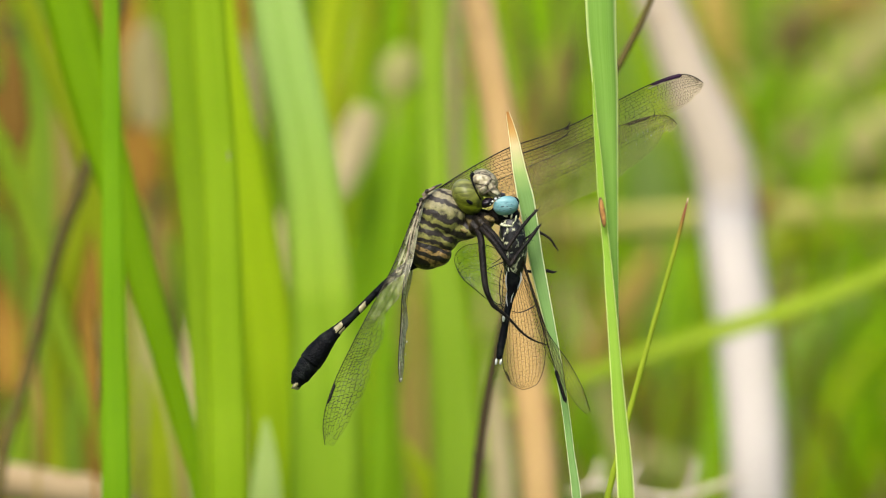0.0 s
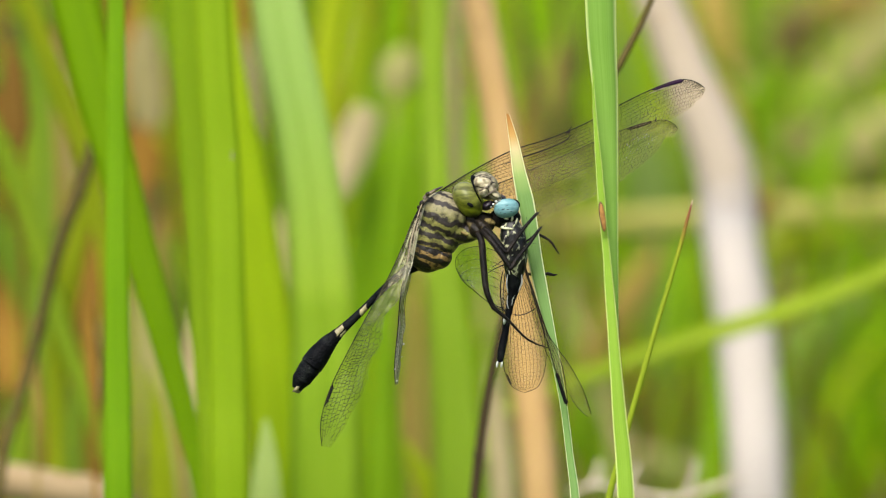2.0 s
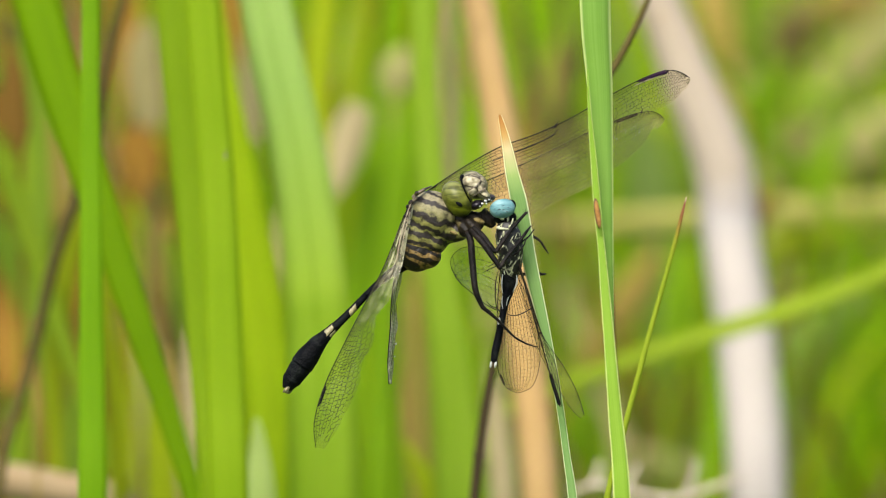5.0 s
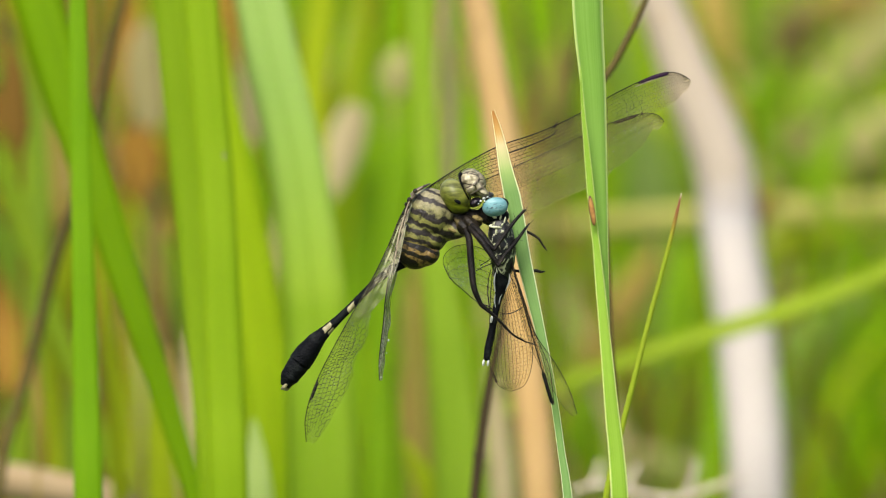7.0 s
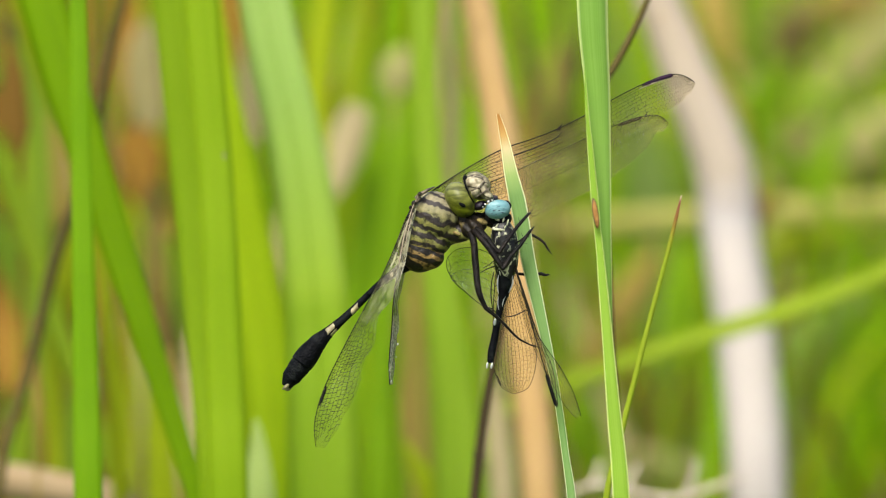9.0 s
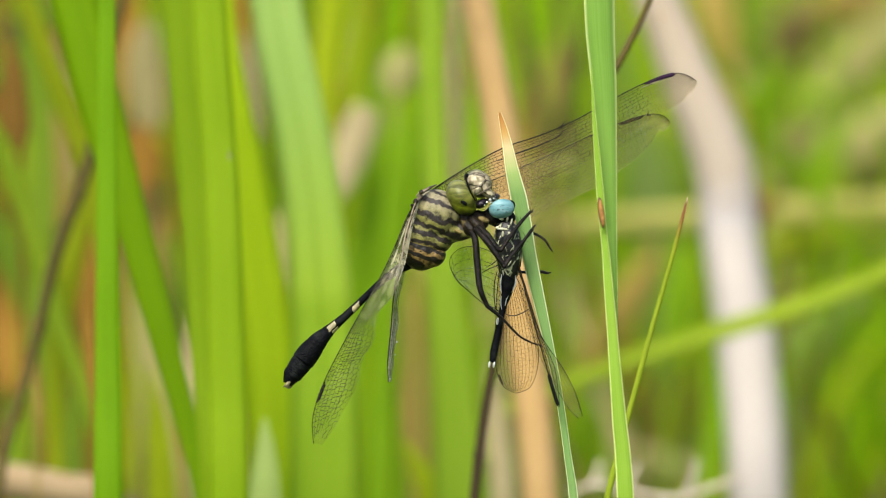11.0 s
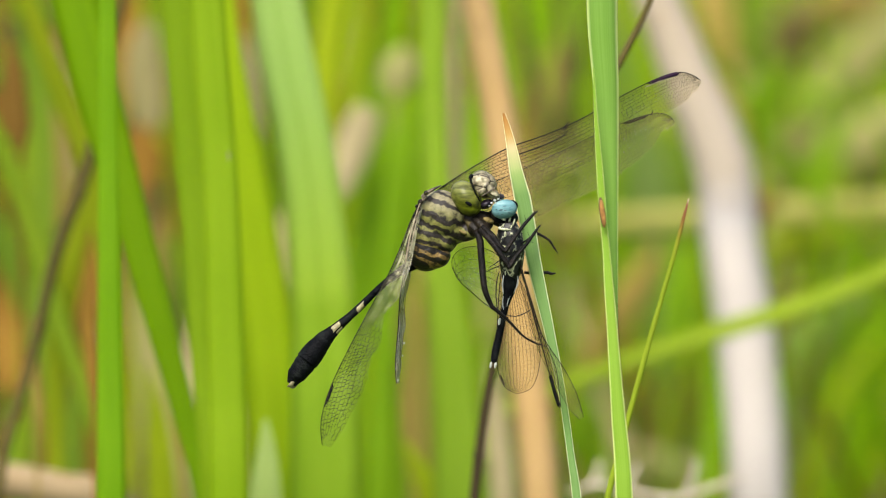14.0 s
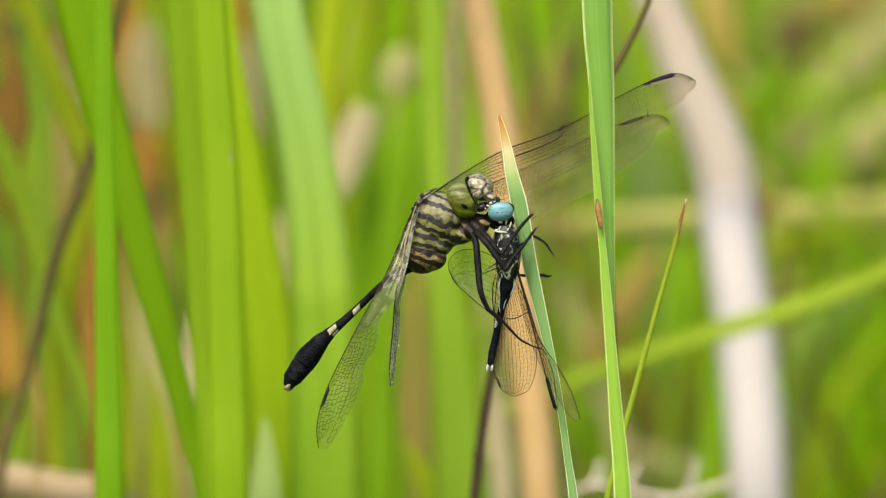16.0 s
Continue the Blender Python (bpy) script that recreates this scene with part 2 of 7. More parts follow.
def wing_material(name, cell, film, film_share, vein, vein_share, vein_cover=0.85, sheen=(0.42, 0.38, 0.22), rear=1.0, root=0.0):
    """Clear membrane crossed by a net of fine veins; cell: its length and width in millimetres (the UV map is in millimetres)."""
    m, nt, p, out = nodes_of(name)
    tc = nt.nodes.new("ShaderNodeTexCoord")
    mp = put(nt, "ShaderNodeMapping")
    mp.inputs["Scale"].default_value = (1 / cell[0], 1 / cell[1], 1.0)
    nt.links.new(tc.outputs["UV"], mp.inputs[0])
    v = put(nt, "ShaderNodeTexVoronoi", Scale=1.0, Randomness=0.8)
    v.voronoi_dimensions = "2D"
    v.feature = "DISTANCE_TO_EDGE"
    nt.links.new(mp.outputs[0], v.inputs["Vector"])
    f = ramp(nt, v.outputs["Distance"], [(vein_share * 0.5, (vein_cover,) * 3), (vein_share * 1.4, (0, 0, 0))])
    # the net is strong along the leading edge and patchy, worn thin, towards the rear
    su = nt.nodes.new("ShaderNodeSeparateXYZ")
    nt.links.new(tc.outputs["UV"], su.inputs[0])
    back = nt.nodes.new("ShaderNodeMapRange")
    back.inputs["From Max"].default_value = 4.5
    back.inputs["To Min"].default_value, back.inputs["To Max"].default_value = 1.0, rear
    nt.links.new(su.outputs[1], back.inputs[0])
    patch = put(nt, "ShaderNodeTexNoise", Scale=330.0, Detail=2.0)
    nt.links.new(tc.outputs["Object"], patch.inputs["Vector"])
    worn = ramp(nt, patch.outputs[0], [(0.38, (rear, rear, rear)), (0.56, (1, 1, 1))])
    f = mixed(nt, 1.0, mixed(nt, 1.0, f, worn, "MULTIPLY"), back.outputs[0], "MULTIPLY")
    clear = nt.nodes.new("ShaderNodeBsdfTransparent")
    clear.inputs[0].default_value = (*film, 1)
    haze = put(nt, "ShaderNodeTexNoise", Scale=260.0, Detail=3.0)
    nt.links.new(tc.outputs["Object"], haze.inputs["Vector"])
    hz = ramp(nt, haze.outputs[0], [(0.35, (film_share * 0.5,) * 3), (0.7, (film_share * 1.6,) * 3)])
    if root:
        # the crowded, folded veins near the body make the membrane dense there
        dense = nt.nodes.new("ShaderNodeMapRange")
        dense.inputs["From Min"].default_value, dense.inputs["From Max"].default_value = 8.0, 20.0
        dense.inputs["To Min"].default_value, dense.inputs["To Max"].default_value = root, 0.0
        nt.links.new(su.outputs[0], dense.inputs[0])
        hz = mixed(nt, 1.0, hz, dense.outputs[0], "ADD")
        streak = put(nt, "ShaderNodeTexNoise", Scale=900.0, Detail=4.0)
        nt.links.new(tc.outputs["Object"], streak.inputs["Vector"])
        nt.links.new(ramp(nt, streak.outputs[0], [(0.35, tuple(0.12 * c for c in sheen)), (0.65, sheen)]), p.inputs["Base Color"])
    else:
        p.inputs["Base Color"].default_value = (*sheen, 1)
    p.inputs["Roughness"].default_value = 0.3
    mem = nt.nodes.new("ShaderNodeMixShader")
    nt.links.new(hz, mem.inputs[0])
    nt.links.new(clear.outputs[0], mem.inputs[1])
    nt.links.new(p.outputs[0], mem.inputs[2])
    dark = put(nt, "ShaderNodeBsdfDiffuse")
    dark.inputs[0].default_value = (*vein, 1)
    mx = nt.nodes.new("ShaderNodeMixShader")
    nt.links.new(f, mx.inputs[0])
    nt.links.new(mem.outputs[0], mx.inputs[1])
    nt.links.new(dark.outputs[0], mx.inputs[2])
    nt.links.new(mx.outputs[0], out.inputs[0])
    return m


GREEN = leaf_material("fresh_grass", (0.19, 0.36, 0.008), (0.26, 0.45, 0.014))
FRESH = leaf_material("clear_green_grass", (0.18, 0.355, 0.005), (0.25, 0.43, 0.012))
FRONT = leaf_material("vivid_green_grass", (0.15, 0.325, 0.004), (0.21, 0.40, 0.010))
DRY_MID = leaf_material("straw_beige_leaf", (0.225, 0.225, 0.08), (0.30, 0.295, 0.115), through_light=0.15, rough=0.7, spots=0.4)
PAIR = leaf_material("light_green_grass", (0.23, 0.385, 0.007), (0.31, 0.465, 0.018))
OLIVE_LIGHT = leaf_material("bright_yellow_green_grass", (0.28, 0.425, 0.006), (0.365, 0.505, 0.012))
MID = leaf_material("mid_green_grass", (0.265, 0.39, 0.009), (0.37, 0.485, 0.016))
DEEP = leaf_material("deep_green_grass", (0.155, 0.31, 0.001), (0.22, 0.395, 0.003))
PALE = leaf_material("pale_topped_grass", (0.30, 0.48, 0.025), (0.39, 0.57, 0.045), rough=0.35,
                     along=[(0.0, (0.42, 0.565, 0.185)), (0.35, (0.385, 0.55, 0.14)), (0.68, (0.39, 0.545, 0.052))])
YELLOW = leaf_material("yellow_green_grass", (0.275, 0.375, 0.008), (0.385, 0.47, 0.015))
STRAW = leaf_material("dry_straw", (0.32, 0.245, 0.13), (0.45, 0.365, 0.22), through_light=0.2, rough=0.7, spots=0.6)
TAN = leaf_material("tan_reed", (0.48, 0.30, 0.12), (0.60, 0.41, 0.20), through_light=0.1, rough=0.55, spots=0.5)
BLEACHED = leaf_material("bleached_dry_leaf", (0.47, 0.39, 0.215), (0.58, 0.49, 0.29), through_light=0.1, rough=0.6, spots=0.3)
BENT_REED = leaf_material("bleached_reed_grey_above", (0.405, 0.375, 0.371), (0.51, 0.473, 0.468), through_light=0.05, rough=0.5, spots=0.3,
                          along=[(0.0, (0.34, 0.275, 0.19)), (0.46, (0.355, 0.30, 0.24)), (0.53, (0.41, 0.379, 0.373))])
BROWN = leaf_material("brown_litter", (0.10, 0.052, 0.008), (0.22, 0.125, 0.025), through_light=0.15, rough=0.8)
DARK_STEM = leaf_material("dark_dead_stem", (0.018, 0.013, 0.006), (0.045, 0.032, 0.014), through_light=0.0, rough=0.7)
PERCH = leaf_material("perch_grass", (0.165, 0.31, 0.085), (0.245, 0.41, 0.145), through_light=0.35, rough=0.35,
                      edge=(0.85, 0.88, 0.58),
                      along=[(0.0, (0.27, 0.12, 0.035)), (0.02, (0.44, 0.22, 0.06)), (0.042, (0.54, 0.34, 0.11)), (0.06, (0.62, 0.54, 0.31)), (0.10, (0.36, 0.48, 0.16))])
TALL = leaf_material("tall_grass", (0.19, 0.345, 0.03), (0.265, 0.43, 0.06), through_light=0.35, rough=0.33,
                     edge=(0.74, 0.80, 0.32))
RED_TIP = leaf_material("red_tipped_grass", (0.235, 0.335, 0.014), (0.33, 0.42, 0.03), through_light=0.25,
                        along=[(0.0, (0.75, 0.6, 0.45)), (0.012, (0.75, 0.6, 0.45)), (0.018, (0.27, 0.085, 0.06)), (0.04, (0.25, 0.11, 0.035)), (0.075, (0.29, 0.30, 0.025))])
HINGE = body_material("wing_hinge", [(0.02, 0.015, 0.01), (0.08, 0.06, 0.035), (0.24, 0.20, 0.13)], 900.0, rough=0.5)
SOIL = body_material("damp_soil", [(0.026, 0.022, 0.008), (0.035, 0.042, 0.010), (0.035, 0.055, 0.008)], 14.0, rough=0.9)
SPOT = body_material("brown_blight", [(0.14, 0.055, 0.012), (0.34, 0.16, 0.035), (0.42, 0.24, 0.07)], 1100.0, rough=0.7)
SPOT_RIM = body_material("dark_blight_rim", [(0.03, 0.015, 0.006), (0.09, 0.04, 0.012)], 1500.0, rough=0.7)

BLACK = body_material("black_chitin", [(0.0012, 0.0014, 0.002), (0.0025, 0.003, 0.004), (0.009, 0.011, 0.010)], 620.0, rough=0.6, gloss=0.06, bump_by=0.9)
LEG_BLACK = body_material("leg_black", [(0.002, 0.0016, 0.0015), (0.0045, 0.0035, 0.003), (0.015, 0.0105, 0.008)], 800.0, rough=0.5, gloss=0.14, bump_by=0.9)
VEIN = body_material("wing_vein", [(0.006, 0.005, 0.003), (0.022, 0.017, 0.009)], 500.0, rough=0.6, gloss=0.1)
CROSS_VEIN = body_material("fine_wing_vein", [(0.012, 0.0095, 0.005), (0.04, 0.032, 0.017)], 500.0, rough=0.6, gloss=0.1)
STIGMA = body_material("purple_black_wing_spot", [(0.008, 0.003, 0.013), (0.022, 0.007, 0.03)], 700.0, rough=0.6, gloss=0.1)
JAW = body_material("dark_purplish_jaw", [(0.004, 0.002, 0.006), (0.010, 0.005, 0.014), (0.05, 0.03, 0.05)], 800.0, rough=0.4, bump_by=0.8)
RIDGE = body_material("pale_wing_ridge", [(0.03, 0.02, 0.014), (0.16, 0.12, 0.075), (0.30, 0.25, 0.17)], 600.0, rough=0.5)
PREY_BLACK = netted_material("prey_black_and_cream", 1050.0, [(0.003, 0.003, 0.003), (0.006, 0.006, 0.006), (0.016, 0.016, 0.015)], (0.34, 0.35, 0.22), 0.07, tall=2.6, keep_from=0.48)
PREY_CREAM = body_material("prey_cream", [(0.14, 0.14, 0.08), (0.34, 0.35, 0.22), (0.48, 0.49, 0.34)], 900.0, rough=0.45)
CREAM = body_material("cream_band", [(0.07, 0.06, 0.025), (0.21, 0.185, 0.09), (0.33, 0.29, 0.155)], 900.0, rough=0.45)
FACE = netted_material("pale_plated_face", 500.0, [(0.14, 0.122, 0.073), (0.28, 0.25, 0.157), (0.39, 0.355, 0.235)], (0.03, 0.022, 0.014), 0.055, keep_from=0.36, patches=(0.10, 0.078, 0.05))
FACE_BROWN = body_material("brown_face_band", [(0.03, 0.02, 0.015), (0.09, 0.065, 0.045), (0.20, 0.165, 0.12)], 700.0, rough=0.45)
EYE_GREEN = eye_material("green_eye", 0.0050, 0.0102, [(0.0, (0.04, 0.045, 0.004)), (0.18, (0.17, 0.19, 0.012)), (0.36, (0.06, 0.07, 0.008)), (0.5, (0.14, 0.15, 0.025)), (0.62, (0.075, 0.085, 0.015)), (0.8, (0.15, 0.16, 0.05)), (1.0, (0.09, 0.10, 0.03))], rough=0.38)
EYE_BLUE = body_material("blue_eye", [(0.03, 0.10, 0.115), (0.09, 0.205, 0.225), (0.13, 0.25, 0.268), (0.20, 0.33, 0.34)], 1300.0, rough=0.55, bump_by=0.15, gloss=0.15, grain=(10, 0.3))
EYE_STREAK = body_material("dark_teal_streak", [(0.004, 0.02, 0.03), (0.015, 0.06, 0.075)], 1300.0, rough=0.5)
WHITE = body_material("white_mark", [(0.26, 0.27, 0.25), (0.46, 0.48, 0.45)], 900.0, rough=0.4)
THORAX = banded_material("striped_thorax", (0.32, 0.0, 0.95), [(7.85, 0.16), (6.2, 0.30), (4.25, 0.36), (2.85, 0.30), (1.75, 0.34), (0.35, 0.30)],
                         (0.165, 0.148, 0.085), (0.135, 0.132, 0.036), (0.15, 0.095, 0.025), (0.008, 0.006, 0.005))
BULB = striped_material("ringed_abdomen_base", (0.22, 0.2, 1.0), 1.15e-3, (0.155, 0.10, 0.03), (0.008, 0.006, 0.004), share=0.6, wobble=1.7, bow=-2.6)
UNDER = body_material("dark_underside", [(0.003, 0.0025, 0.002), (0.006, 0.0045, 0.003), (0.014, 0.0095, 0.005), (0.11, 0.085, 0.03)], 520.0, rough=0.55, gloss=0.2, bump_by=0.9)
PALE_TIP = leaf_material("pale_new_grass", (0.43, 0.57, 0.16), (0.51, 0.63, 0.21), through_light=0.3, rough=0.4)
DULL_YELLOW = body_material("dull_yellow_patch", [(0.03, 0.022, 0.008), (0.15, 0.115, 0.04), (0.22, 0.18, 0.08)], 1200.0, rough=0.6, gloss=0.1)
PLATE = body_material("bluish_white_plate", [(0.10, 0.11, 0.12), (0.24, 0.26, 0.26), (0.36, 0.38, 0.36)], 900.0, rough=0.35, gloss=0.4)
CLEAR_WING = wing_material("clear_wing", (0.62, 0.47), (0.95, 0.93, 0.85), 0.065, (0.05, 0.040, 0.022), 0.05, 0.2, sheen=(0.58, 0.47, 0.25), rear=0.7)
SMOKY_WING = wing_material("smoky_wing", (0.56, 0.46), (0.94, 0.92, 0.83), 0.11, (0.06, 0.048, 0.026), 0.06, 0.25, sheen=(0.62, 0.52, 0.27), rear=0.62)
WORN_WING = wing_material("worn_wing", (0.56, 0.40), (0.89, 0.89, 0.77), 0.055, (0.04, 0.037, 0.022), 0.05, 0.2, sheen=(0.50, 0.48, 0.28), root=0.5)
FOLDED_WING = wing_material("folded_wing", (0.6, 0.30), (0.88, 0.88, 0.82), 0.6, (0.035, 0.032, 0.027), 0.10, 0.8, sheen=(0.52, 0.48, 0.37))
AMBER_WING = wing_material("amber_wing", (0.55, 0.30), (0.96, 0.93, 0.80), 0.055, (0.09, 0.055, 0.018), 0.06, 0.5, rear=0.75)
CRUMPLED_WING = wing_material("crumpled_wing", (0.9, 0.40), (0.95, 0.96, 0.90), 0.085, (0.05, 0.045, 0.03), 0.05, 0.42, sheen=(0.60, 0.60, 0.50), rear=0.6)
WITHERED = leaf_material("withered_olive_leaf", (0.195, 0.178, 0.078), (0.29, 0.262, 0.125), through_light=0.2, rough=0.7, spots=0.5)
YELLOW_STRAW = leaf_material("yellowish_straw", (0.32, 0.31, 0.075), (0.42, 0.41, 0.13), through_light=0.2, rough=0.7, spots=0.5)
BEIGE = leaf_material("beige_dry_leaf", (0.38, 0.315, 0.165), (0.50, 0.43, 0.25), through_light=0.1, rough=0.65, spots=0.6)
SHEATH = leaf_material("grey_sheath", (0.45, 0.385, 0.315), (0.57, 0.51, 0.44), through_light=0.05, rough=0.6, spots=0.5)
# shade put into the colour: darker copies of the green and yellow-green grass
SHADY = leaf_material("shaded_green_grass", (0.195, 0.315, 0.012), (0.275, 0.395, 0.025))
SHADY_YELLOW = leaf_material("shaded_yellow_grass", (0.21, 0.285, 0.005), (0.30, 0.365, 0.012))
LIGHT = leaf_material("soft_light_green_grass", (0.285, 0.455, 0.026), (0.365, 0.53, 0.047))
DULL = leaf_material("dull_green_grass", (0.125, 0.225, 0.012), (0.20, 0.31, 0.028))
RUST = leaf_material("rusty_dead_leaf", (0.20, 0.105, 0.012), (0.33, 0.19, 0.035), through_light=0.2, rough=0.8, spots=0.5)
TAWNY = leaf_material("tawny_dry_leaf", (0.24, 0.175, 0.035), (0.36, 0.275, 0.075), through_light=0.2, rough=0.8, spots=0.5)
TAWNY_DARK = leaf_material("olive_brown_dry_leaf", (0.13, 0.115, 0.012), (0.20, 0.18, 0.03), through_light=0.2, rough=0.8, spots=0.4)
OLIVE_DRY = leaf_material("olive_dry_blade", (0.19, 0.175, 0.025), (0.29, 0.26, 0.06), through_light=0.2, rough=0.8, spots=0.4)
PALE_STRAW = leaf_material("pale_straw", (0.25, 0.245, 0.085), (0.35, 0.33, 0.14), through_light=0.2, rough=0.7, spots=0.4)
GREYGREEN = leaf_material("greyish_green_grass", (0.20, 0.31, 0.06), (0.29, 0.40, 0.11), rough=0.5)
FALLEN = leaf_material("pale_broken_reed", (0.29, 0.205, 0.11), (0.37, 0.28, 0.165), through_light=0.1, rough=0.6, spots=0.5)
# for real dead stalks, and for the dark of gaps put in as strips
OLIVE_STEM_AND_GAP = leaf_material("dull_brown_stem_and_gap", (0.045, 0.038, 0.010), (0.095, 0.076, 0.022), through_light=0.0, rough=0.7)
TALL_BACK = leaf_material("tall_grass_inner_face", (0.17, 0.335, 0.05), (0.24, 0.41, 0.09), through_light=0.4, rough=0.33, edge=(0.72, 0.80, 0.34))


# ---------------------------------------------------------------- builders
def mesh_object(name, bm, material, parent=None, smooth=True, label=""):
    me = bpy.data.meshes.new(name)
    bm.to_mesh(me)
    bm.free()
    if smooth:
        me.shade_smooth()
    me.materials.append(material)
    ob = new(name, me)
    if parent:
        ob.parent = parent
    if label:
        ob["label"] = label
    return ob


def part(name, bm, material, parent, label=""):
    return mesh_object(name, bm, material, parent, True, label)


def fuse(ob, voxel, rounds):
    """Joins overlapping lumps into one smooth skin."""
    r = ob.modifiers.new("skin", "REMESH")
    r.mode, r.voxel_size, r.use_smooth_shade = "VOXEL", voxel, True
    k = ob.modifiers.new("soften", "SMOOTH")
    k.factor, k.iterations = 0.5, rounds
    return ob


def smooth_path(pts, steps):
    """A smooth curve through pts, by centripetal spline; returns steps + 1 points and their place in control steps."""
    p = [Vector(q) for q in pts]
    p = [p[0] * 2 - p[1]] + p + [p[-1] * 2 - p[-2]]
    n = len(p) - 3
    res = []
    for i in range(steps + 1):
        s = min(i / steps * n, n - 1e-6)
        k, t = int(s), s - int(s)
        a, b, c, d = p[k:k + 4]
        t1 = max((b - a).length, 1e-9) ** 0.5
        t2 = t1 + max((c - b).length, 1e-9) ** 0.5
        t3 = t2 + max((d - c).length, 1e-9) ** 0.5
        x = t1 + (t2 - t1) * t
        a1, a2, a3 = a.lerp(b, x / t1), b.lerp(c, (x - t1) / (t2 - t1)), c.lerp(d, (x - t2) / (t3 - t2))
        b1, b2 = a1.lerp(a2, x / t2), a2.lerp(a3, (x - t1) / (t3 - t1))
        res.append((b1.lerp(b2, (x - t1) / (t2 - t1)), s))
    return res


def value_at(values, s):
    k = min(int(s), len(values) - 2)
    return values[k] + (values[k + 1] - values[k]) * (s - k)


def tube(bm, pts, radii, sides=12, steps=24, flat=1.0):
    """A closed tapering tube; flat squeezes it across its depth."""
    path = smooth_path(pts, steps)
    rings = []
    for i, (q, s) in enumerate(path):
        t = (path[min(i + 1, steps)][0] - path[max(i - 1, 0)][0]).normalized()
        side = t.cross(Vector((0, 1, 0)))
        side = side.normalized() if side.length > 1e-4 else Vector((1, 0, 0))
        back = side.cross(t).normalized()
        r = value_at(radii, s)
        rings.append([bm.verts.new(q + (side * math.cos(2 * math.pi * j / sides) + back * math.sin(2 * math.pi * j / sides) * flat) * r) for j in range(sides)])
    for a, b in zip(rings, rings[1:]):
        for j in range(sides):
            bm.faces.new((a[j], a[(j + 1) % sides], b[(j + 1) % sides], b[j]))
    bm.faces.new(rings[0][::-1])
    bm.faces.new(rings[-1])
    bmesh.ops.recalc_face_normals(bm, faces=bm.faces)


def ball(bm, centre, radii, turn=0.0, power=1.0, u=24, v=16):
    """An ellipsoid turned by degrees about the depth axis; power under 1 squares it off."""
    made = bmesh.ops.create_uvsphere(bm, u_segments=u, v_segments=v, radius=1.0)["verts"]
    m = Matrix.Rotation(radians(turn), 3, "Y")
    for w in made:
        c = Vector([math.copysign(abs(x) ** power, x) for x in w.co])
        w.co = Vector(centre) + m @ Vector((c.x * radii[0], c.y * radii[1], c.z * radii[2]))


def mm(pts):
    return [Vector(p) * MM for p in pts]


def to_ground(pts, widths, lean=0.25, base=0.55):
    """Carries a stalk on below its last point into the ground."""
    a, b = Vector(pts[-2]), Vector(pts[-1])
    d = (b - a).normalized()
    drop = b.z + 0.03
    slope = Vector((d.x, d.y, 0)) / max(0.25, -d.z) * lean
    m = b + Vector((slope.x, slope.y, -1)) * drop * 0.5
    r = b + Vector((slope.x * 0.9, slope.y * 0.9, -1)) * drop
    return list(pts) + [tuple(m), tuple(r)], list(widths) + [widths[-1] * 0.85, widths[-1] * base]


def go_up(pts, widths, far):
    """Carries a stalk on above its first point to a fine tip."""
    a, b = Vector(pts[1]), Vector(pts[0])
    d = (b - a).normalized()
    sag = Vector((0, 0, -0.12 * far))
    return [tuple(b + d * far + sag), tuple(b + d * far * 0.5)] + list(pts), [0.0004, widths[0] * 0.75] + list(widths)


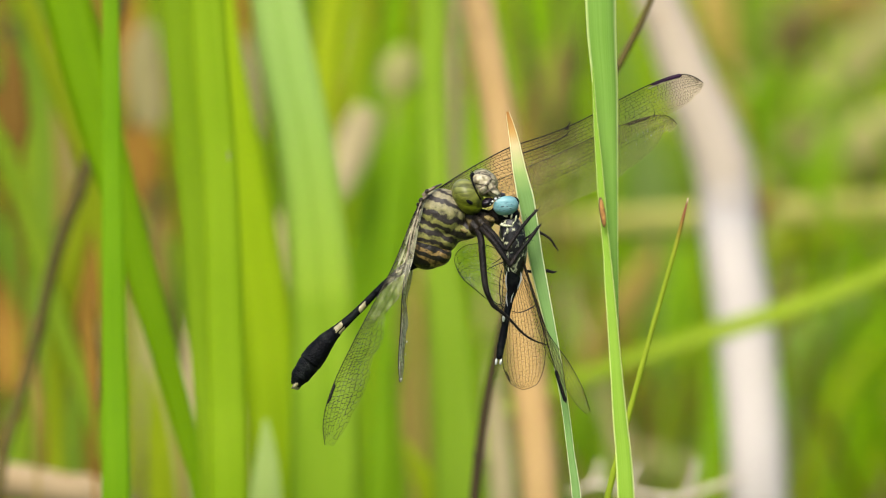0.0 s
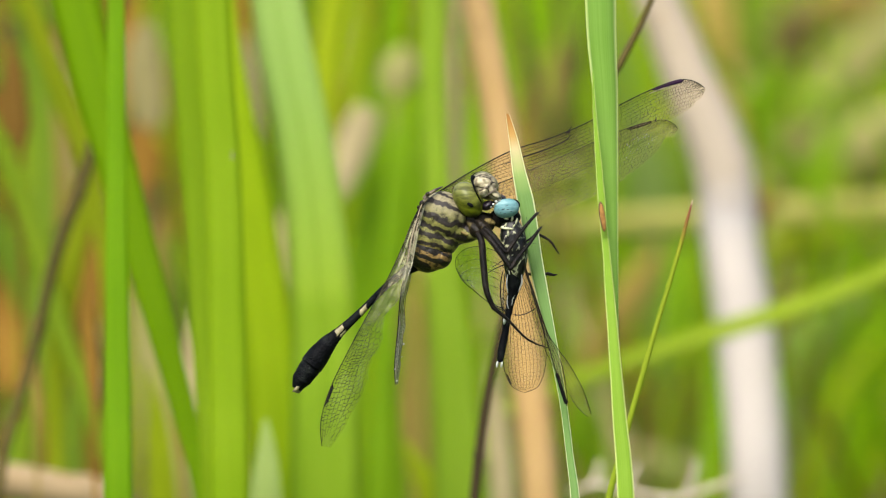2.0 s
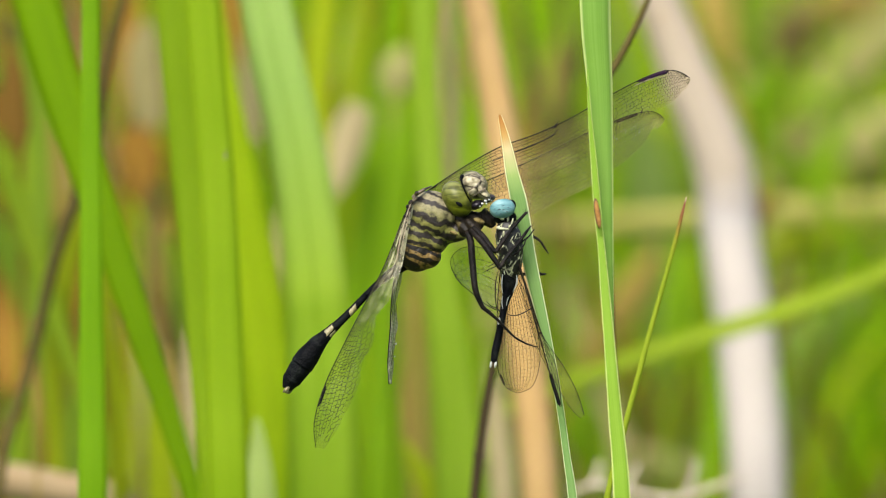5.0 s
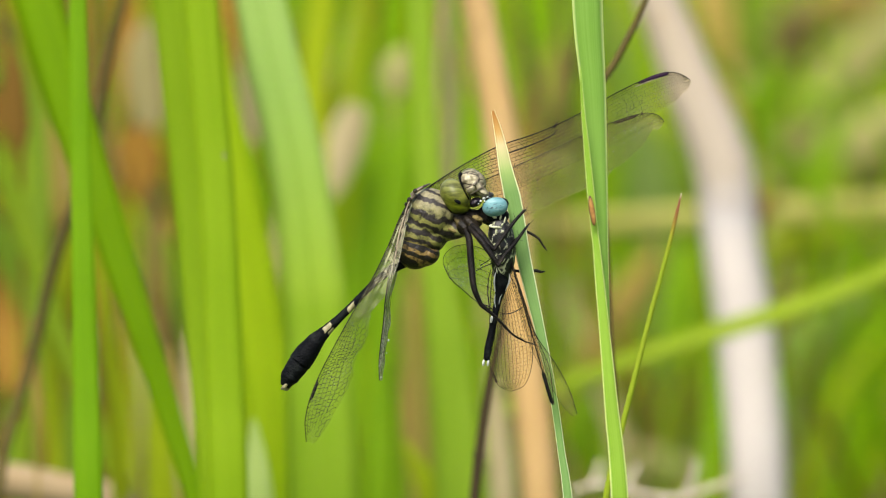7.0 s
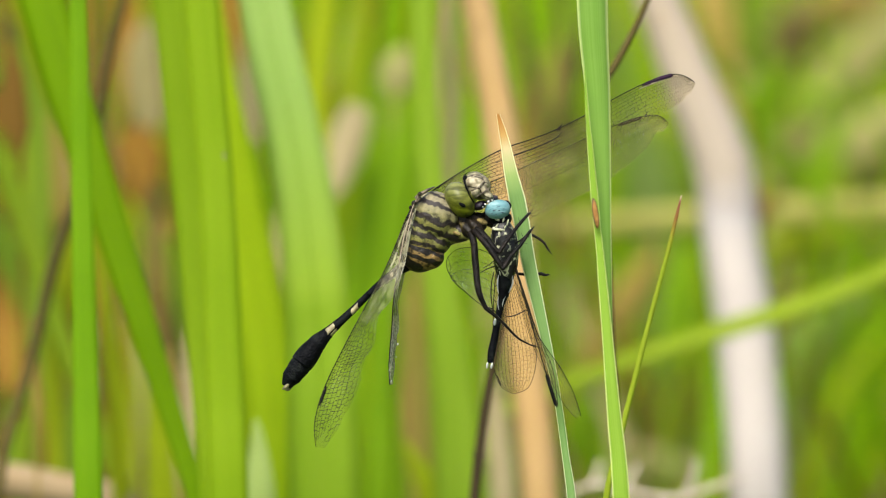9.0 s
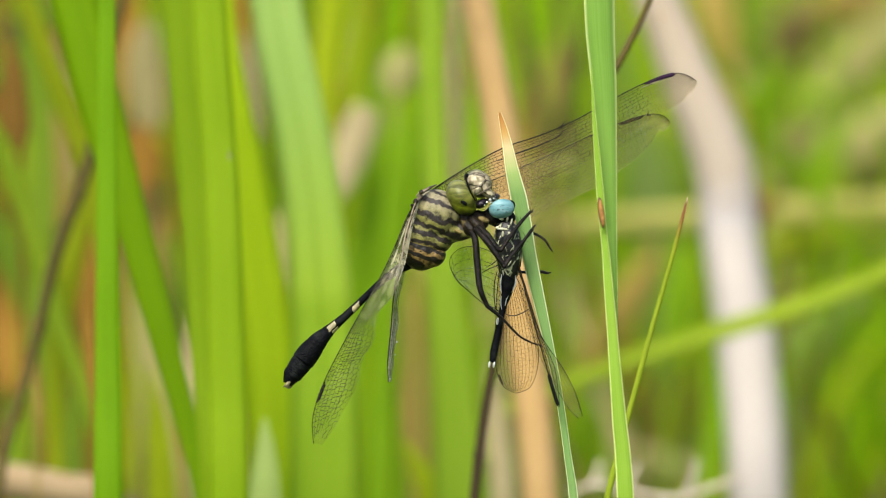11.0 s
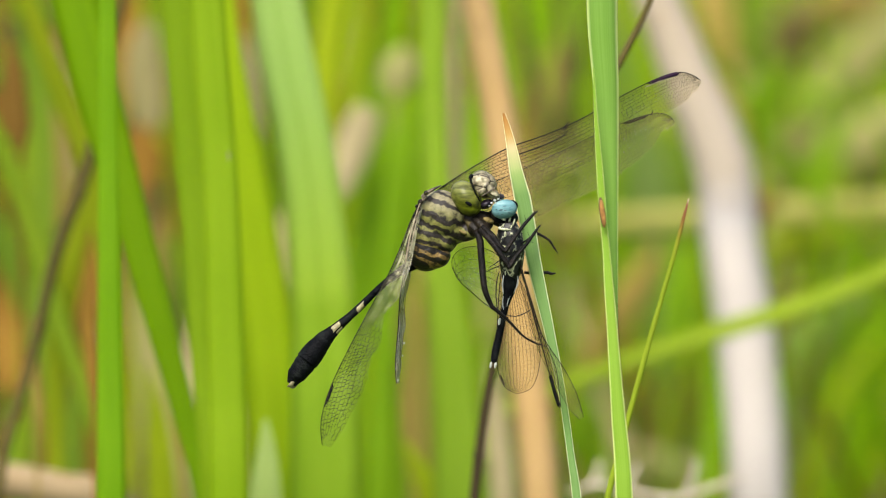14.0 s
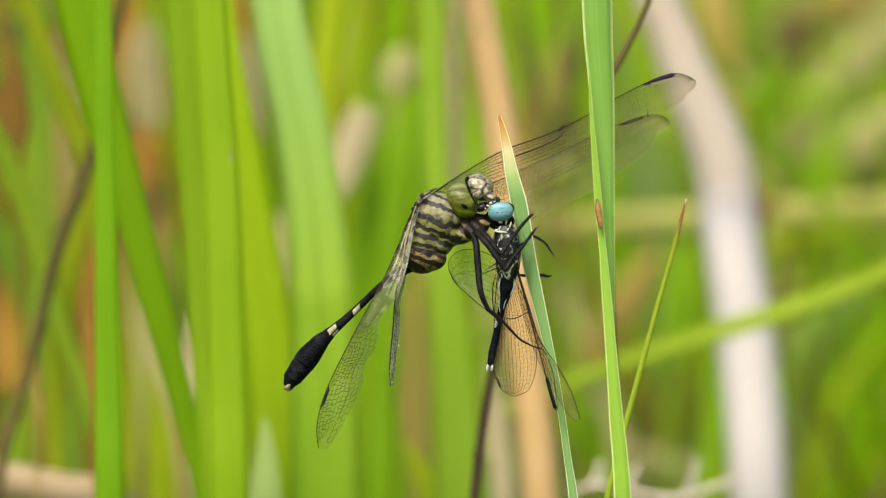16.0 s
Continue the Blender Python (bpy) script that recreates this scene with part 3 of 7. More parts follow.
def blade(name, pts, widths, material, label, turn=0.0, fold=0.18, steps=44, category="grass", ground=True, up=0.0, lean=0.25, rib=0.05, rib_material=None, parent=None):
    """A grass blade from tip to root: a folded strip with thickness, tapering, its origin at the root."""
    group = "" if parent else {"grass": "grass blades", "dry leaf": "dry leaves", "dead leaf": "dead leaves"}[category]
    if up:
        pts, widths = go_up(pts, widths, up)
    if ground:
        pts, widths = to_ground(pts, widths, lean)
    path = smooth_path(pts, steps)
    root = Vector(path[-1][0])
    bm = bmesh.new()
    uv = bm.loops.layers.uv.new("UVMap")
    run, rows, rows_mid = 0.0, [], []
    prof = [(-1, 0), (-0.5, 0.5), (0, 1), (0.5, 0.5), (1, 0)]
    for i, (q, s) in enumerate(path):
        if i:
            run += (q - path[i - 1][0]).length
        t = (path[min(i + 1, steps)][0] - path[max(i - 1, 0)][0]).normalized()
        face = Vector((0, -1, 0))
        side = t.cross(face)
        side = side.normalized() if side.length > 1e-3 else Vector((1, 0, 0))
        nrm = side.cross(t).normalized()
        side = Matrix.Rotation(radians(turn), 3, t) @ side
        nrm = Matrix.Rotation(radians(turn), 3, t) @ nrm
        h = value_at(widths, s) / 2
        th = min(0.00022, h * 0.3)
        up_row = [bm.verts.new(q - root + side * h * x + nrm * (h * fold * (y - 0.5))) for x, y in prof]
        low_row = [bm.verts.new(q - root + side * h * x * 0.97 + nrm * (h * fold * (y - 0.5) - th)) for x, y in prof]
        rows.append((up_row, low_row, run * 10))
        rows_mid.append((q - root + nrm * (h * fold * 0.5), h))
    for (a, al, va), (b, bl, vb) in zip(rows, rows[1:]):
        for j in range(4):
            for lo, hi, flip in ((a, b, False), (al, bl, True)):
                quad = [lo[j], lo[j + 1], hi[j + 1], hi[j]]
                coords = [(j / 4, va), ((j + 1) / 4, va), ((j + 1) / 4, vb), (j / 4, vb)]
                if flip:
                    quad, coords = quad[::-1], coords[::-1]
                f = bm.faces.new(quad)
                for lp, c in zip(f.loops, coords):
                    lp[uv].uv = c
        for j in (0, 4):
            f = bm.faces.new((a[j], b[j], bl[j], al[j]))
            for lp, c in zip(f.loops, ((0, va), (0, vb), (0, vb), (0, va))):
                lp[uv].uv = c
    bmesh.ops.recalc_face_normals(bm, faces=bm.faces)
    ob = mesh_object(name, bm, material)
    ob.location = root
    if parent:
        ob.parent = parent
        ob.location = root - parent.location
    if rib and not parent:
        keep = [r for r in rows_mid[:-2:3]]
        bm = bmesh.new()
        tube(bm, [q for q, _ in keep], [min(0.0004, max(0.00005, h * rib)) for _, h in keep], sides=6, steps=2 * len(keep), flat=0.6)
        part("midrib", bm, rib_material or material, ob)
    return tagged(ob, label, "" if parent else category, group)


def reed(name, pts, widths, material, label, steps=60, nodes=(), ground=True, up=0.0, lean=0.25):
    """A round stalk with swollen joints, its origin at the root."""
    if up:
        pts, widths = go_up(pts, widths, up)
    if ground:
        pts, widths = to_ground(pts, widths, lean, base=0.9)
    path = smooth_path(pts, steps)
    root = Vector(path[-1][0])
    bm = bmesh.new()
    uv = bm.loops.layers.uv.new("UVMap")
    rings, sides = [], 14
    for i, (q, s) in enumerate(path):
        t = (path[min(i + 1, steps)][0] - path[max(i - 1, 0)][0]).normalized()
        side = t.cross(Vector((0, 1, 0))).normalized()
        back = side.cross(t)
        r = value_at(widths, s) / 2 * (1 + sum(0.14 * math.exp(-((i / steps - n) * steps / 0.8) ** 2) for n in nodes))
        rings.append([bm.verts.new(q - root + (side * math.cos(2 * math.pi * j / sides) + back * math.sin(2 * math.pi * j / sides)) * r) for j in range(sides)])
    for i in range(steps):
        for j in range(sides):
            f = bm.faces.new((rings[i][j], rings[i][(j + 1) % sides], rings[i + 1][(j + 1) % sides], rings[i + 1][j]))
            for lp, c in zip(f.loops, ((j / sides, i / steps), ((j + 1) / sides, i / steps), ((j + 1) / sides, (i + 1) / steps), (j / sides, (i + 1) / steps))):
                lp[uv].uv = c
    bm.faces.new(rings[0])
    bm.faces.new(rings[-1])
    bmesh.ops.recalc_face_normals(bm, faces=bm.faces)
    ob = mesh_object(name, bm, material)
    ob.location = root
    for n in nodes:
        i = max(2, min(steps - 2, round(n * steps)))
        q, s = path[i]
        t = (path[i + 1][0] - path[i - 1][0]).normalized()
        w = value_at(widths, s) / 2
        bm = bmesh.new()
        tube(bm, [q - root + t * w * k for k in (-0.4, -0.2, 0.0, 0.2, 0.4)], [w * k for k in (1.0, 1.12, 1.17, 1.12, 1.0)], sides=16, steps=10)
        part("joint", bm, material, ob, "slightly swollen joint")
    return tagged(ob, label, "dry stalk", "dry stalks")


# ---------------------------------------------------------------- ground and the field behind
bm = bmesh.new()
bmesh.ops.create_grid(bm, x_segments=60, y_segments=60, size=1.0)
for v in bm.verts:
    r = max(abs(v.co.x), abs(v.co.y))
    far = 2.5 * r + 400.0 * r ** 6
    v.co.x, v.co.y = v.co.x / max(r, 1e-6) * far, v.co.y / max(r, 1e-6) * far
    v.co.z = 0.02 * noise.noise(v.co * 1.3) if far < 40 else 0.0
ground = tagged(mesh_object("ground", bm, SOIL), "damp brown soil with dead leaves under the grass", "ground", kind="structure")


def grass_field(name, count, area, heights, width, material, label, lean=0.35, seed=1, flop=0.0, hole=None, segs=6):
    """Many narrow folded blades in one mesh, each bending over."""
    rng = np.random.default_rng(seed)
    verts, faces, uvs = [], [], []
    for _ in range(count):
        x, y = rng.uniform(area[0], area[1]), rng.uniform(area[2], area[3])
        if hole and hole[0] < x < hole[1] and hole[2] < y < hole[3]:
            continue
        h = rng.uniform(*heights)
        w = rng.uniform(0.6, 1.3) * width / 2
        az, bend = rng.uniform(0, 2 * math.pi), lean * rng.uniform(0.2, 1.2)
        tw = rng.uniform(0, 2 * math.pi)
        dx, dy = math.cos(az), math.sin(az)
        sx, sy = math.cos(tw), math.sin(tw)
        k0 = len(verts)
        for i in range(segs + 1):
            f = i / segs
            th = f * (bend + flop * 1.2)
            out = h * (f * math.sin(th * 0.8))
            z = h * f * math.cos(th * 0.8) - 0.01
            ww = w * (1 - f ** 2.2) + 0.0002
            cx, cy = x + dx * out, y + dy * out
            verts += [(cx - sx * ww, cy - sy * ww, z), (cx - sy * ww * 0.25, cy + sx * ww * 0.25, z), (cx + sx * ww, cy + sy * ww, z)]
        for i in range(segs):
            for j in (0, 1):
                a = k0 + i * 3 + j
                faces.append((a, a + 1, a + 4, a + 3))
                for (uu, vv) in ((j, i), (j + 1, i), (j + 1, i + 1), (j, i + 1)):
                    uvs += [uu / 2, 1 - vv / segs]
    me = bpy.data.meshes.new(name)
    me.from_pydata(verts, [], faces)
    layer = me.uv_layers.new(name="UVMap")
    layer.data.foreach_set("uv", uvs)
    me.shade_smooth()
    me.materials.append(material)
    return tagged(new(name, me), label, "grass", kind="stuff")


grass_field("meadow_grass", 3600, (-0.9, 0.9, 0.75, 3.6), (0.16, 0.40), 0.0085, GREEN, "green meadow grass growing thickly", seed=3)
grass_field("meadow_grass", 2600, (-0.9, 0.9, 0.85, 3.6), (0.12, 0.36), 0.0075, YELLOW, "yellowish green meadow grass mixed among the green", seed=4)
grass_field("meadow_grass", 1500, (0.02, 0.9, 0.9, 3.6), (0.12, 0.34), 0.010, DEEP, "deep green lush grass", seed=5)
grass_field("dead_grass", 300, (-0.36, -0.06, 0.42, 0.85), (0.30, 0.48), 0.0085, BROWN, "brown withered grass standing among green blades", seed=6, lean=0.3)
# dark stems put in as the shade of the gaps between blades
grass_field("dead_grass", 45, (-0.34, -0.05, 0.42, 0.8), (0.30, 0.48), 0.0075, OLIVE_STEM_AND_GAP, "dark stems standing in for the shaded gaps in brown grass", seed=26, lean=0.3)
grass_field("dead_grass", 40, (-0.30, -0.05, 0.42, 0.75), (0.28, 0.46), 0.008, STRAW, "pinkish straw standing among green blades", seed=16, lean=0.3)
grass_field("tall_meadow_grass", 100, (-0.34, -0.02, 0.34, 0.8), (0.32, 0.52), 0.007, YELLOW, "tall yellow-green grass among brown stems", seed=17, lean=0.3)
grass_field("tall_meadow_grass", 190, (0.0, 0.40, 0.62, 1.3), (0.22, 0.42), 0.009, GREEN, "tall green grass, leaning over", seed=18, lean=0.7)
grass_field("tall_meadow_grass", 420, (-0.04, 0.40, 0.55, 1.3), (0.22, 0.42), 0.008, YELLOW, "tall yellow-green grass, leaning over", seed=19, lean=0.7)
grass_field("dead_grass", 170, (0.0, 0.45, 0.6, 1.6), (0.20, 0.46), 0.009, STRAW, "straw-coloured withered grass, bent among the green", seed=20, lean=0.8)
grass_field("dead_grass", 900, (-0.9, 0.9, 0.8, 3.6), (0.08, 0.34), 0.008, STRAW, "pale straw-coloured dead grass, bent over", seed=7, flop=1.0)
grass_field("short_grass", 8500, (-0.9, 0.9, -1.6, 1.0), (0.05, 0.22), 0.006, GREEN, "short green grass round the foot of the stalks", seed=8)
grass_field("tall_meadow_grass", 90, (-0.07, 0.03, 0.5, 1.0), (0.30, 0.44), 0.009, GREEN, "tall green grass standing close together", seed=21, lean=0.25)
grass_field("open_meadow", 56000, (-5.0, 5.0, -5.0, 9.0), (0.08, 0.30), 0.016, GREEN, "open green meadow grass", seed=9, hole=(-0.85, 0.85, -1.5, 3.4), segs=4)
grass_field("open_meadow", 26000, (-5.0, 5.0, -5.0, 9.0), (0.10, 0.30), 0.015, YELLOW, "open yellow-green meadow grass", seed=11, hole=(-0.85, 0.85, -1.5, 3.4), segs=4)
grass_field("leaning_grass", 34, (0.02, 0.22, 0.40, 0.62), (0.34, 0.48), 0.0075, GREEN, "green grass leaning this way and that", seed=31, lean=0.9)
grass_field("leaning_grass", 22, (0.02, 0.22, 0.40, 0.62), (0.34, 0.48), 0.0065, DEEP, "deep green grass leaning this way and that", seed=32, lean=0.9)
grass_field("dead_grass", 26, (0.02, 0.24, 0.42, 0.66), (0.34, 0.48), 0.007, STRAW, "straw-coloured stems leaning among green grass", seed=33, lean=1.0)
grass_field("dead_grass", 26, (0.01, 0.24, 0.42, 0.66), (0.32, 0.46), 0.0065, BROWN, "brown withered stems leaning among green grass", seed=34, lean=1.0)
grass_field("dead_grass", 9000, (-5.0, 5.0, -5.0, 9.0), (0.06, 0.26), 0.014, STRAW, "straw-coloured dead grass scattered over the meadow", seed=12, hole=(-0.85, 0.85, -1.5, 3.4), segs=4, flop=1.0)

# ---------------------------------------------------------------- single stalks and blades behind
reed("reed_stalk", [(0.03717, 0.32367, 0.4128), (0.04473, 0.3203, 0.39369), (0.05065, 0.31764, 0.37861), (0.05215, 0.31533, 0.36553), (0.05494, 0.31196, 0.34643), (0.05729, 0.30664, 0.31626)], [0.00776, 0.00980, 0.01103, 0.01021, 0.01060, 0.01020], BENT_REED, "thick bleached dry reed stalk with a bend, standing upright", nodes=(0.08, 0.84), up=0.09)
tan_reed = reed("reed_stalk", [(0.00496, 0.22463, 0.42698), (0.00782, 0.22198, 0.41195), (0.0103, 0.21932, 0.39692), (0.01316, 0.21469, 0.37061), (0.0166, 0.20905, 0.33867)], [0.00534, 0.00572, 0.00591, 0.00611, 0.00630], TAN, "orange-tan dry reed stalk standing behind the dragonfly", nodes=(0.12, 0.82), up=0.10)
fallen = reed("reed_stalk", [(-0.11405, 0.20087, 0.35005), (-0.08847, 0.20048, 0.34781), (-0.07427, 0.20005, 0.34538), (-0.06385, 0.19972, 0.34352), (-0.05721, 0.19949, 0.34221)], [0.00700, 0.00680, 0.00660, 0.00640, 0.00640], FALLEN, "broken straw-coloured reed stalk leaning low in the grass", up=0.05)
dark_twig = reed("dead_grass_stalk", [(0.03212, 0.06106, 0.44956), (0.02934, 0.05996, 0.44333), (0.02647, 0.05901, 0.43793), (0.02327, 0.05806, 0.43254), (0.02411, 0.05638, 0.42299), (0.02513, 0.05433, 0.41136), (0.0258, 0.05184, 0.39725), (0.02664, 0.04949, 0.38396), (0.02715, 0.0473, 0.37151)], [0.00084, 0.00101, 0.00118, 0.00118, 0.00101, 0.00084, 0.00084, 0.00101, 0.00101], OLIVE_STEM_AND_GAP, "thin dark dead grass stalk, bent at its upper end", up=0.06, nodes=(0.15, 0.9))
reed("dead_grass_stalk", [(0.00983, 0.09236, 0.39673), (0.00905, 0.09153, 0.39202), (0.00766, 0.0904, 0.3856), (0.00644, 0.08919, 0.37874), (0.00539, 0.08783, 0.37103), (0.0047, 0.08647, 0.36332)], [0.00055, 0.00115, 0.00150, 0.00155, 0.00155, 0.00160], DARK_STEM, "dark brown dead stalk, tapering upward", nodes=(0.55, 0.85))
reed("dead_grass_stalk", [(-0.05135, 0.16485, 0.43370), (-0.05372, 0.16310, 0.42380), (-0.05592, 0.16104, 0.41211), (-0.05756, 0.15985, 0.40536), (-0.05902, 0.15906, 0.40086), (-0.06085, 0.15827, 0.39636), (-0.06240, 0.15747, 0.39186), (-0.06414, 0.15628, 0.38511), (-0.06597, 0.15485, 0.37701), (-0.06834, 0.15343, 0.36892), (-0.07054, 0.15200, 0.36082), (-0.07218, 0.15054, 0.35254)], [0.00137, 0.00164, 0.00183, 0.00201, 0.00219, 0.00219, 0.00210, 0.00192, 0.00183, 0.00174, 0.00174, 0.00174], OLIVE_STEM_AND_GAP, "dark brown dead stalk leaning among green blades", up=0.05, nodes=(0.4, 0.85))
pale_blade = blade("grass_blade", [(-0.02721, 0.15498, 0.43513), (-0.02521, 0.15309, 0.42441), (-0.02267, 0.15104, 0.4128), (-0.02068, 0.14868, 0.3994), (-0.01941, 0.14585, 0.38332), (-0.01905, 0.14049, 0.35295)], [0.00834, 0.00907, 0.00907, 0.00961, 0.01070, 0.01215], PALE, "broad pale bluish green grass blade", turn=12, up=0.02, rib=0.02, rib_material=GREEN)
olive_blade = blade("grass_blade", [(-0.03618, 0.16488, 0.43369), (-0.0349, 0.16298, 0.4229), (-0.03307, 0.16108, 0.4121), (-0.03088, 0.15854, 0.3977), (-0.02869, 0.15568, 0.38151), (-0.02613, 0.15029, 0.35091)], [0.00457, 0.00493, 0.00548, 0.00694, 0.00841, 0.00914], OLIVE_LIGHT, "yellow-green grass blade behind the upright pair", turn=6, up=0.1, fold=0.06, rib=0.02)
slanted = blade("grass_blade", [(-0.01961, 0.32328, 0.41079), (-0.02083, 0.32133, 0.39973), (-0.02165, 0.31956, 0.38968), (-0.02124, 0.31760, 0.37861), (-0.01981, 0.31548, 0.36655)], [0.00511, 0.00511, 0.00470, 0.00347, 0.00245], YELLOW, "yellow-green grass blade slanting away", turn=8, up=0.08)
dry_leaf = blade("dry_leaf", [(-0.01366, 0.33931, 0.38653), (-0.01531, 0.33856, 0.38226), (-0.01697, 0.33769, 0.37736), (-0.01862, 0.33688, 0.37278), (-0.01986, 0.33608, 0.36819)], [0.00455, 0.00683, 0.00662, 0.00476, 0.00062], BLEACHED, "pale dry leaf hanging among green blades", category="dry leaf", turn=5)
blade("dry_leaf", [(-0.00573, 0.38063, 0.39050), (-0.00764, 0.38011, 0.38757), (-0.00892, 0.37959, 0.38464), (-0.00934, 0.37900, 0.38130)], [0.00425, 0.00764, 0.00701, 0.00064], DRY_MID, "pale dry leaf curled among the grass", category="dry leaf", turn=5)
pale_tip = blade("grass_blade", [(-0.02837, 0.13804, 0.36804), (-0.02819, 0.13713, 0.36288), (-0.02837, 0.13572, 0.35487)], [0.00072, 0.00307, 0.00542], PALE_TIP, "pale green grass tip rising from below", turn=6)
across = blade("grass_blade", [(0.09138, 0.28095, 0.37208), (0.07822, 0.27999, 0.36667), (0.06145, 0.27887, 0.36029), (0.04649, 0.27805, 0.35567), (0.03153, 0.27722, 0.35095), (0.01955, 0.27636, 0.34604), (0.00758, 0.27514, 0.33917)], [0.00430, 0.00430, 0.00400, 0.00385, 0.00370, 0.00335, 0.00300], MID, "bright yellow-green grass blade arching across", turn=42, lean=0.1)
blade("grass_blade", [(0.11147, 0.49411, 0.34284), (0.08954, 0.49385, 0.34138), (0.06236, 0.49365, 0.34025), (0.03837, 0.49337, 0.33868), (0.0201, 0.49318, 0.33756), (-0.00046, 0.49262, 0.33441)], [0.00525, 0.00503, 0.00480, 0.00457, 0.00434, 0.00388], YELLOW_STRAW, "yellowish straw stem lying level across the grass", turn=0, lean=0.05)
# three added dark stalks; blurred, they darken the green like shaded grass
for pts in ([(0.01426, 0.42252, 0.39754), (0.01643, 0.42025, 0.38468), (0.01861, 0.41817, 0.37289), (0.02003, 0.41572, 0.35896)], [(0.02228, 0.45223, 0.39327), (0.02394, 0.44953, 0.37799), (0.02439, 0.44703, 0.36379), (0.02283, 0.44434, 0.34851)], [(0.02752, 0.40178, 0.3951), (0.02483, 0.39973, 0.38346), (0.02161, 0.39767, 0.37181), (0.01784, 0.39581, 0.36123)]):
    reed("dead_grass_stalk", pts, [0.0014, 0.0024, 0.0024, 0.0012], OLIVE_STEM_AND_GAP, "dark stalk standing in for shaded grass", nodes=(0.5, 0.85), steps=40, up=0.04)
swaying = []
swaying.append((blade("grass_blade", [(-0.07276, 0.30348, 0.41366), (-0.07235, 0.30138, 0.40175), (-0.07135, 0.29910, 0.38885), (-0.07094, 0.29683, 0.37595), (-0.07155, 0.29473, 0.36404), (-0.07235, 0.29263, 0.35213), (-0.07346, 0.28983, 0.33625), (-0.07497, 0.28769, 0.32414)], [0.00504, 0.00504, 0.00403, 0.00403, 0.00403, 0.00383, 0.00363, 0.00403], DULL, "dull green upright grass blade", up=0.10, turn=10), (-0.0735, 0.2888, 0.3303), 0.6))
swaying.append((blade("grass_blade", [(-0.07765, 0.22078, 0.40538), (-0.07212, 0.21855, 0.39270), (-0.06811, 0.21639, 0.38049), (-0.06449, 0.21432, 0.36874), (-0.06048, 0.21242, 0.35794), (-0.05686, 0.21068, 0.34807), (-0.05428, 0.20932, 0.34037)], [0.00286, 0.00363, 0.00363, 0.00343, 0.00324, 0.00286, 0.00286], SHADY, "light green grass blade slanting behind the others", up=0.08), (-0.0569, 0.2103, 0.3462), 0.9))
swaying.append((blade("grass_blade", [(-0.06791, 0.20348, 0.42242), (-0.06320, 0.20127, 0.40991), (-0.06001, 0.19985, 0.40185), (-0.05813, 0.19866, 0.39509), (-0.05643, 0.19694, 0.38537), (-0.05530, 0.19498, 0.37425)], [0.00320, 0.00376, 0.00357, 0.00320, 0.00282, 0.00245], SHADY_YELLOW, "yellow-green grass blade leaning behind the deep green one", up=0.08), (-0.0553, 0.1907, 0.3502), 0.9))
blade("dry_leaf", [(-0.07154, 0.33015, 0.39215), (-0.07051, 0.32854, 0.38304), (-0.06990, 0.32693, 0.37393), (-0.06907, 0.32515, 0.36381)], [0.00144, 0.00391, 0.00370, 0.00103], TAWNY, "tawny dry leaf hanging among stems", category="dry leaf")
swaying.append((blade("grass_blade", [(-0.05918, 0.22832, 0.39057), (-0.06187, 0.22682, 0.38205), (-0.06379, 0.22549, 0.37448), (-0.06533, 0.22382, 0.36502), (-0.06590, 0.22215, 0.35556), (-0.06590, 0.22048, 0.34610), (-0.06571, 0.21911, 0.33834)], [0.00173, 0.00365, 0.00442, 0.00384, 0.00327, 0.00288, 0.00307], SHADY_YELLOW, "yellow-green grass blade beside the dark stalk"), (-0.0659, 0.2201, 0.3442), 0.9))
swaying.append((blade("dead_leaf", [(-0.06288, 0.29613, 0.37198), (-0.06288, 0.29473, 0.36404), (-0.06308, 0.29333, 0.35610), (-0.06288, 0.29193, 0.34816)], [0.00242, 0.00423, 0.00464, 0.00141], RUST, "reddish brown dead leaf standing among stems", category="dead leaf"), (-0.0629, 0.2888, 0.3303), 0.6))
blade("dead_leaf", [(-0.08112, 0.35342, 0.35140), (-0.08049, 0.35215, 0.34417), (-0.08028, 0.35087, 0.33695), (-0.08070, 0.34942, 0.32869)], [0.00210, 0.00629, 0.00671, 0.00147], RUST, "orange-brown dead leaf among stems", category="dead leaf")
blade("dead_leaf", [(-0.08341, 0.40044, 0.38770), (-0.08277, 0.39932, 0.38135), (-0.08277, 0.39839, 0.37605), (-0.08320, 0.39727, 0.36970)], [0.00129, 0.00494, 0.00494, 0.00107], BROWN, "brown withered leaf among stems", category="dead leaf")
blade("grass_blade", [(-0.06611, 0.29158, 0.34617), (-0.06570, 0.28983, 0.33625), (-0.06591, 0.28769, 0.32414)], [0.00141, 0.00383, 0.00423], DULL, "short dull green grass blade")
blade("grass_blade", [(-0.07199, 0.25263, 0.35563), (-0.07278, 0.25058, 0.34404), (-0.07356, 0.24850, 0.33226)], [0.00098, 0.00294, 0.00333], GREEN, "short green grass blade near the fallen stalk")
blade("dead_leaf", [(-0.07271, 0.31069, 0.33939), (-0.07250, 0.30945, 0.33235), (-0.07271, 0.30821, 0.32531)], [0.00123, 0.00408, 0.00163], BROWN, "small dark brown dead leaf low in the grass", category="dead leaf")
blade("dry_leaf", [(-0.06755, 0.26159, 0.34890), (-0.06775, 0.26039, 0.34209), (-0.06794, 0.25902, 0.33431)], [0.00099, 0.00257, 0.00198], YELLOW_STRAW, "yellowish dry blade standing low", category="dry leaf")
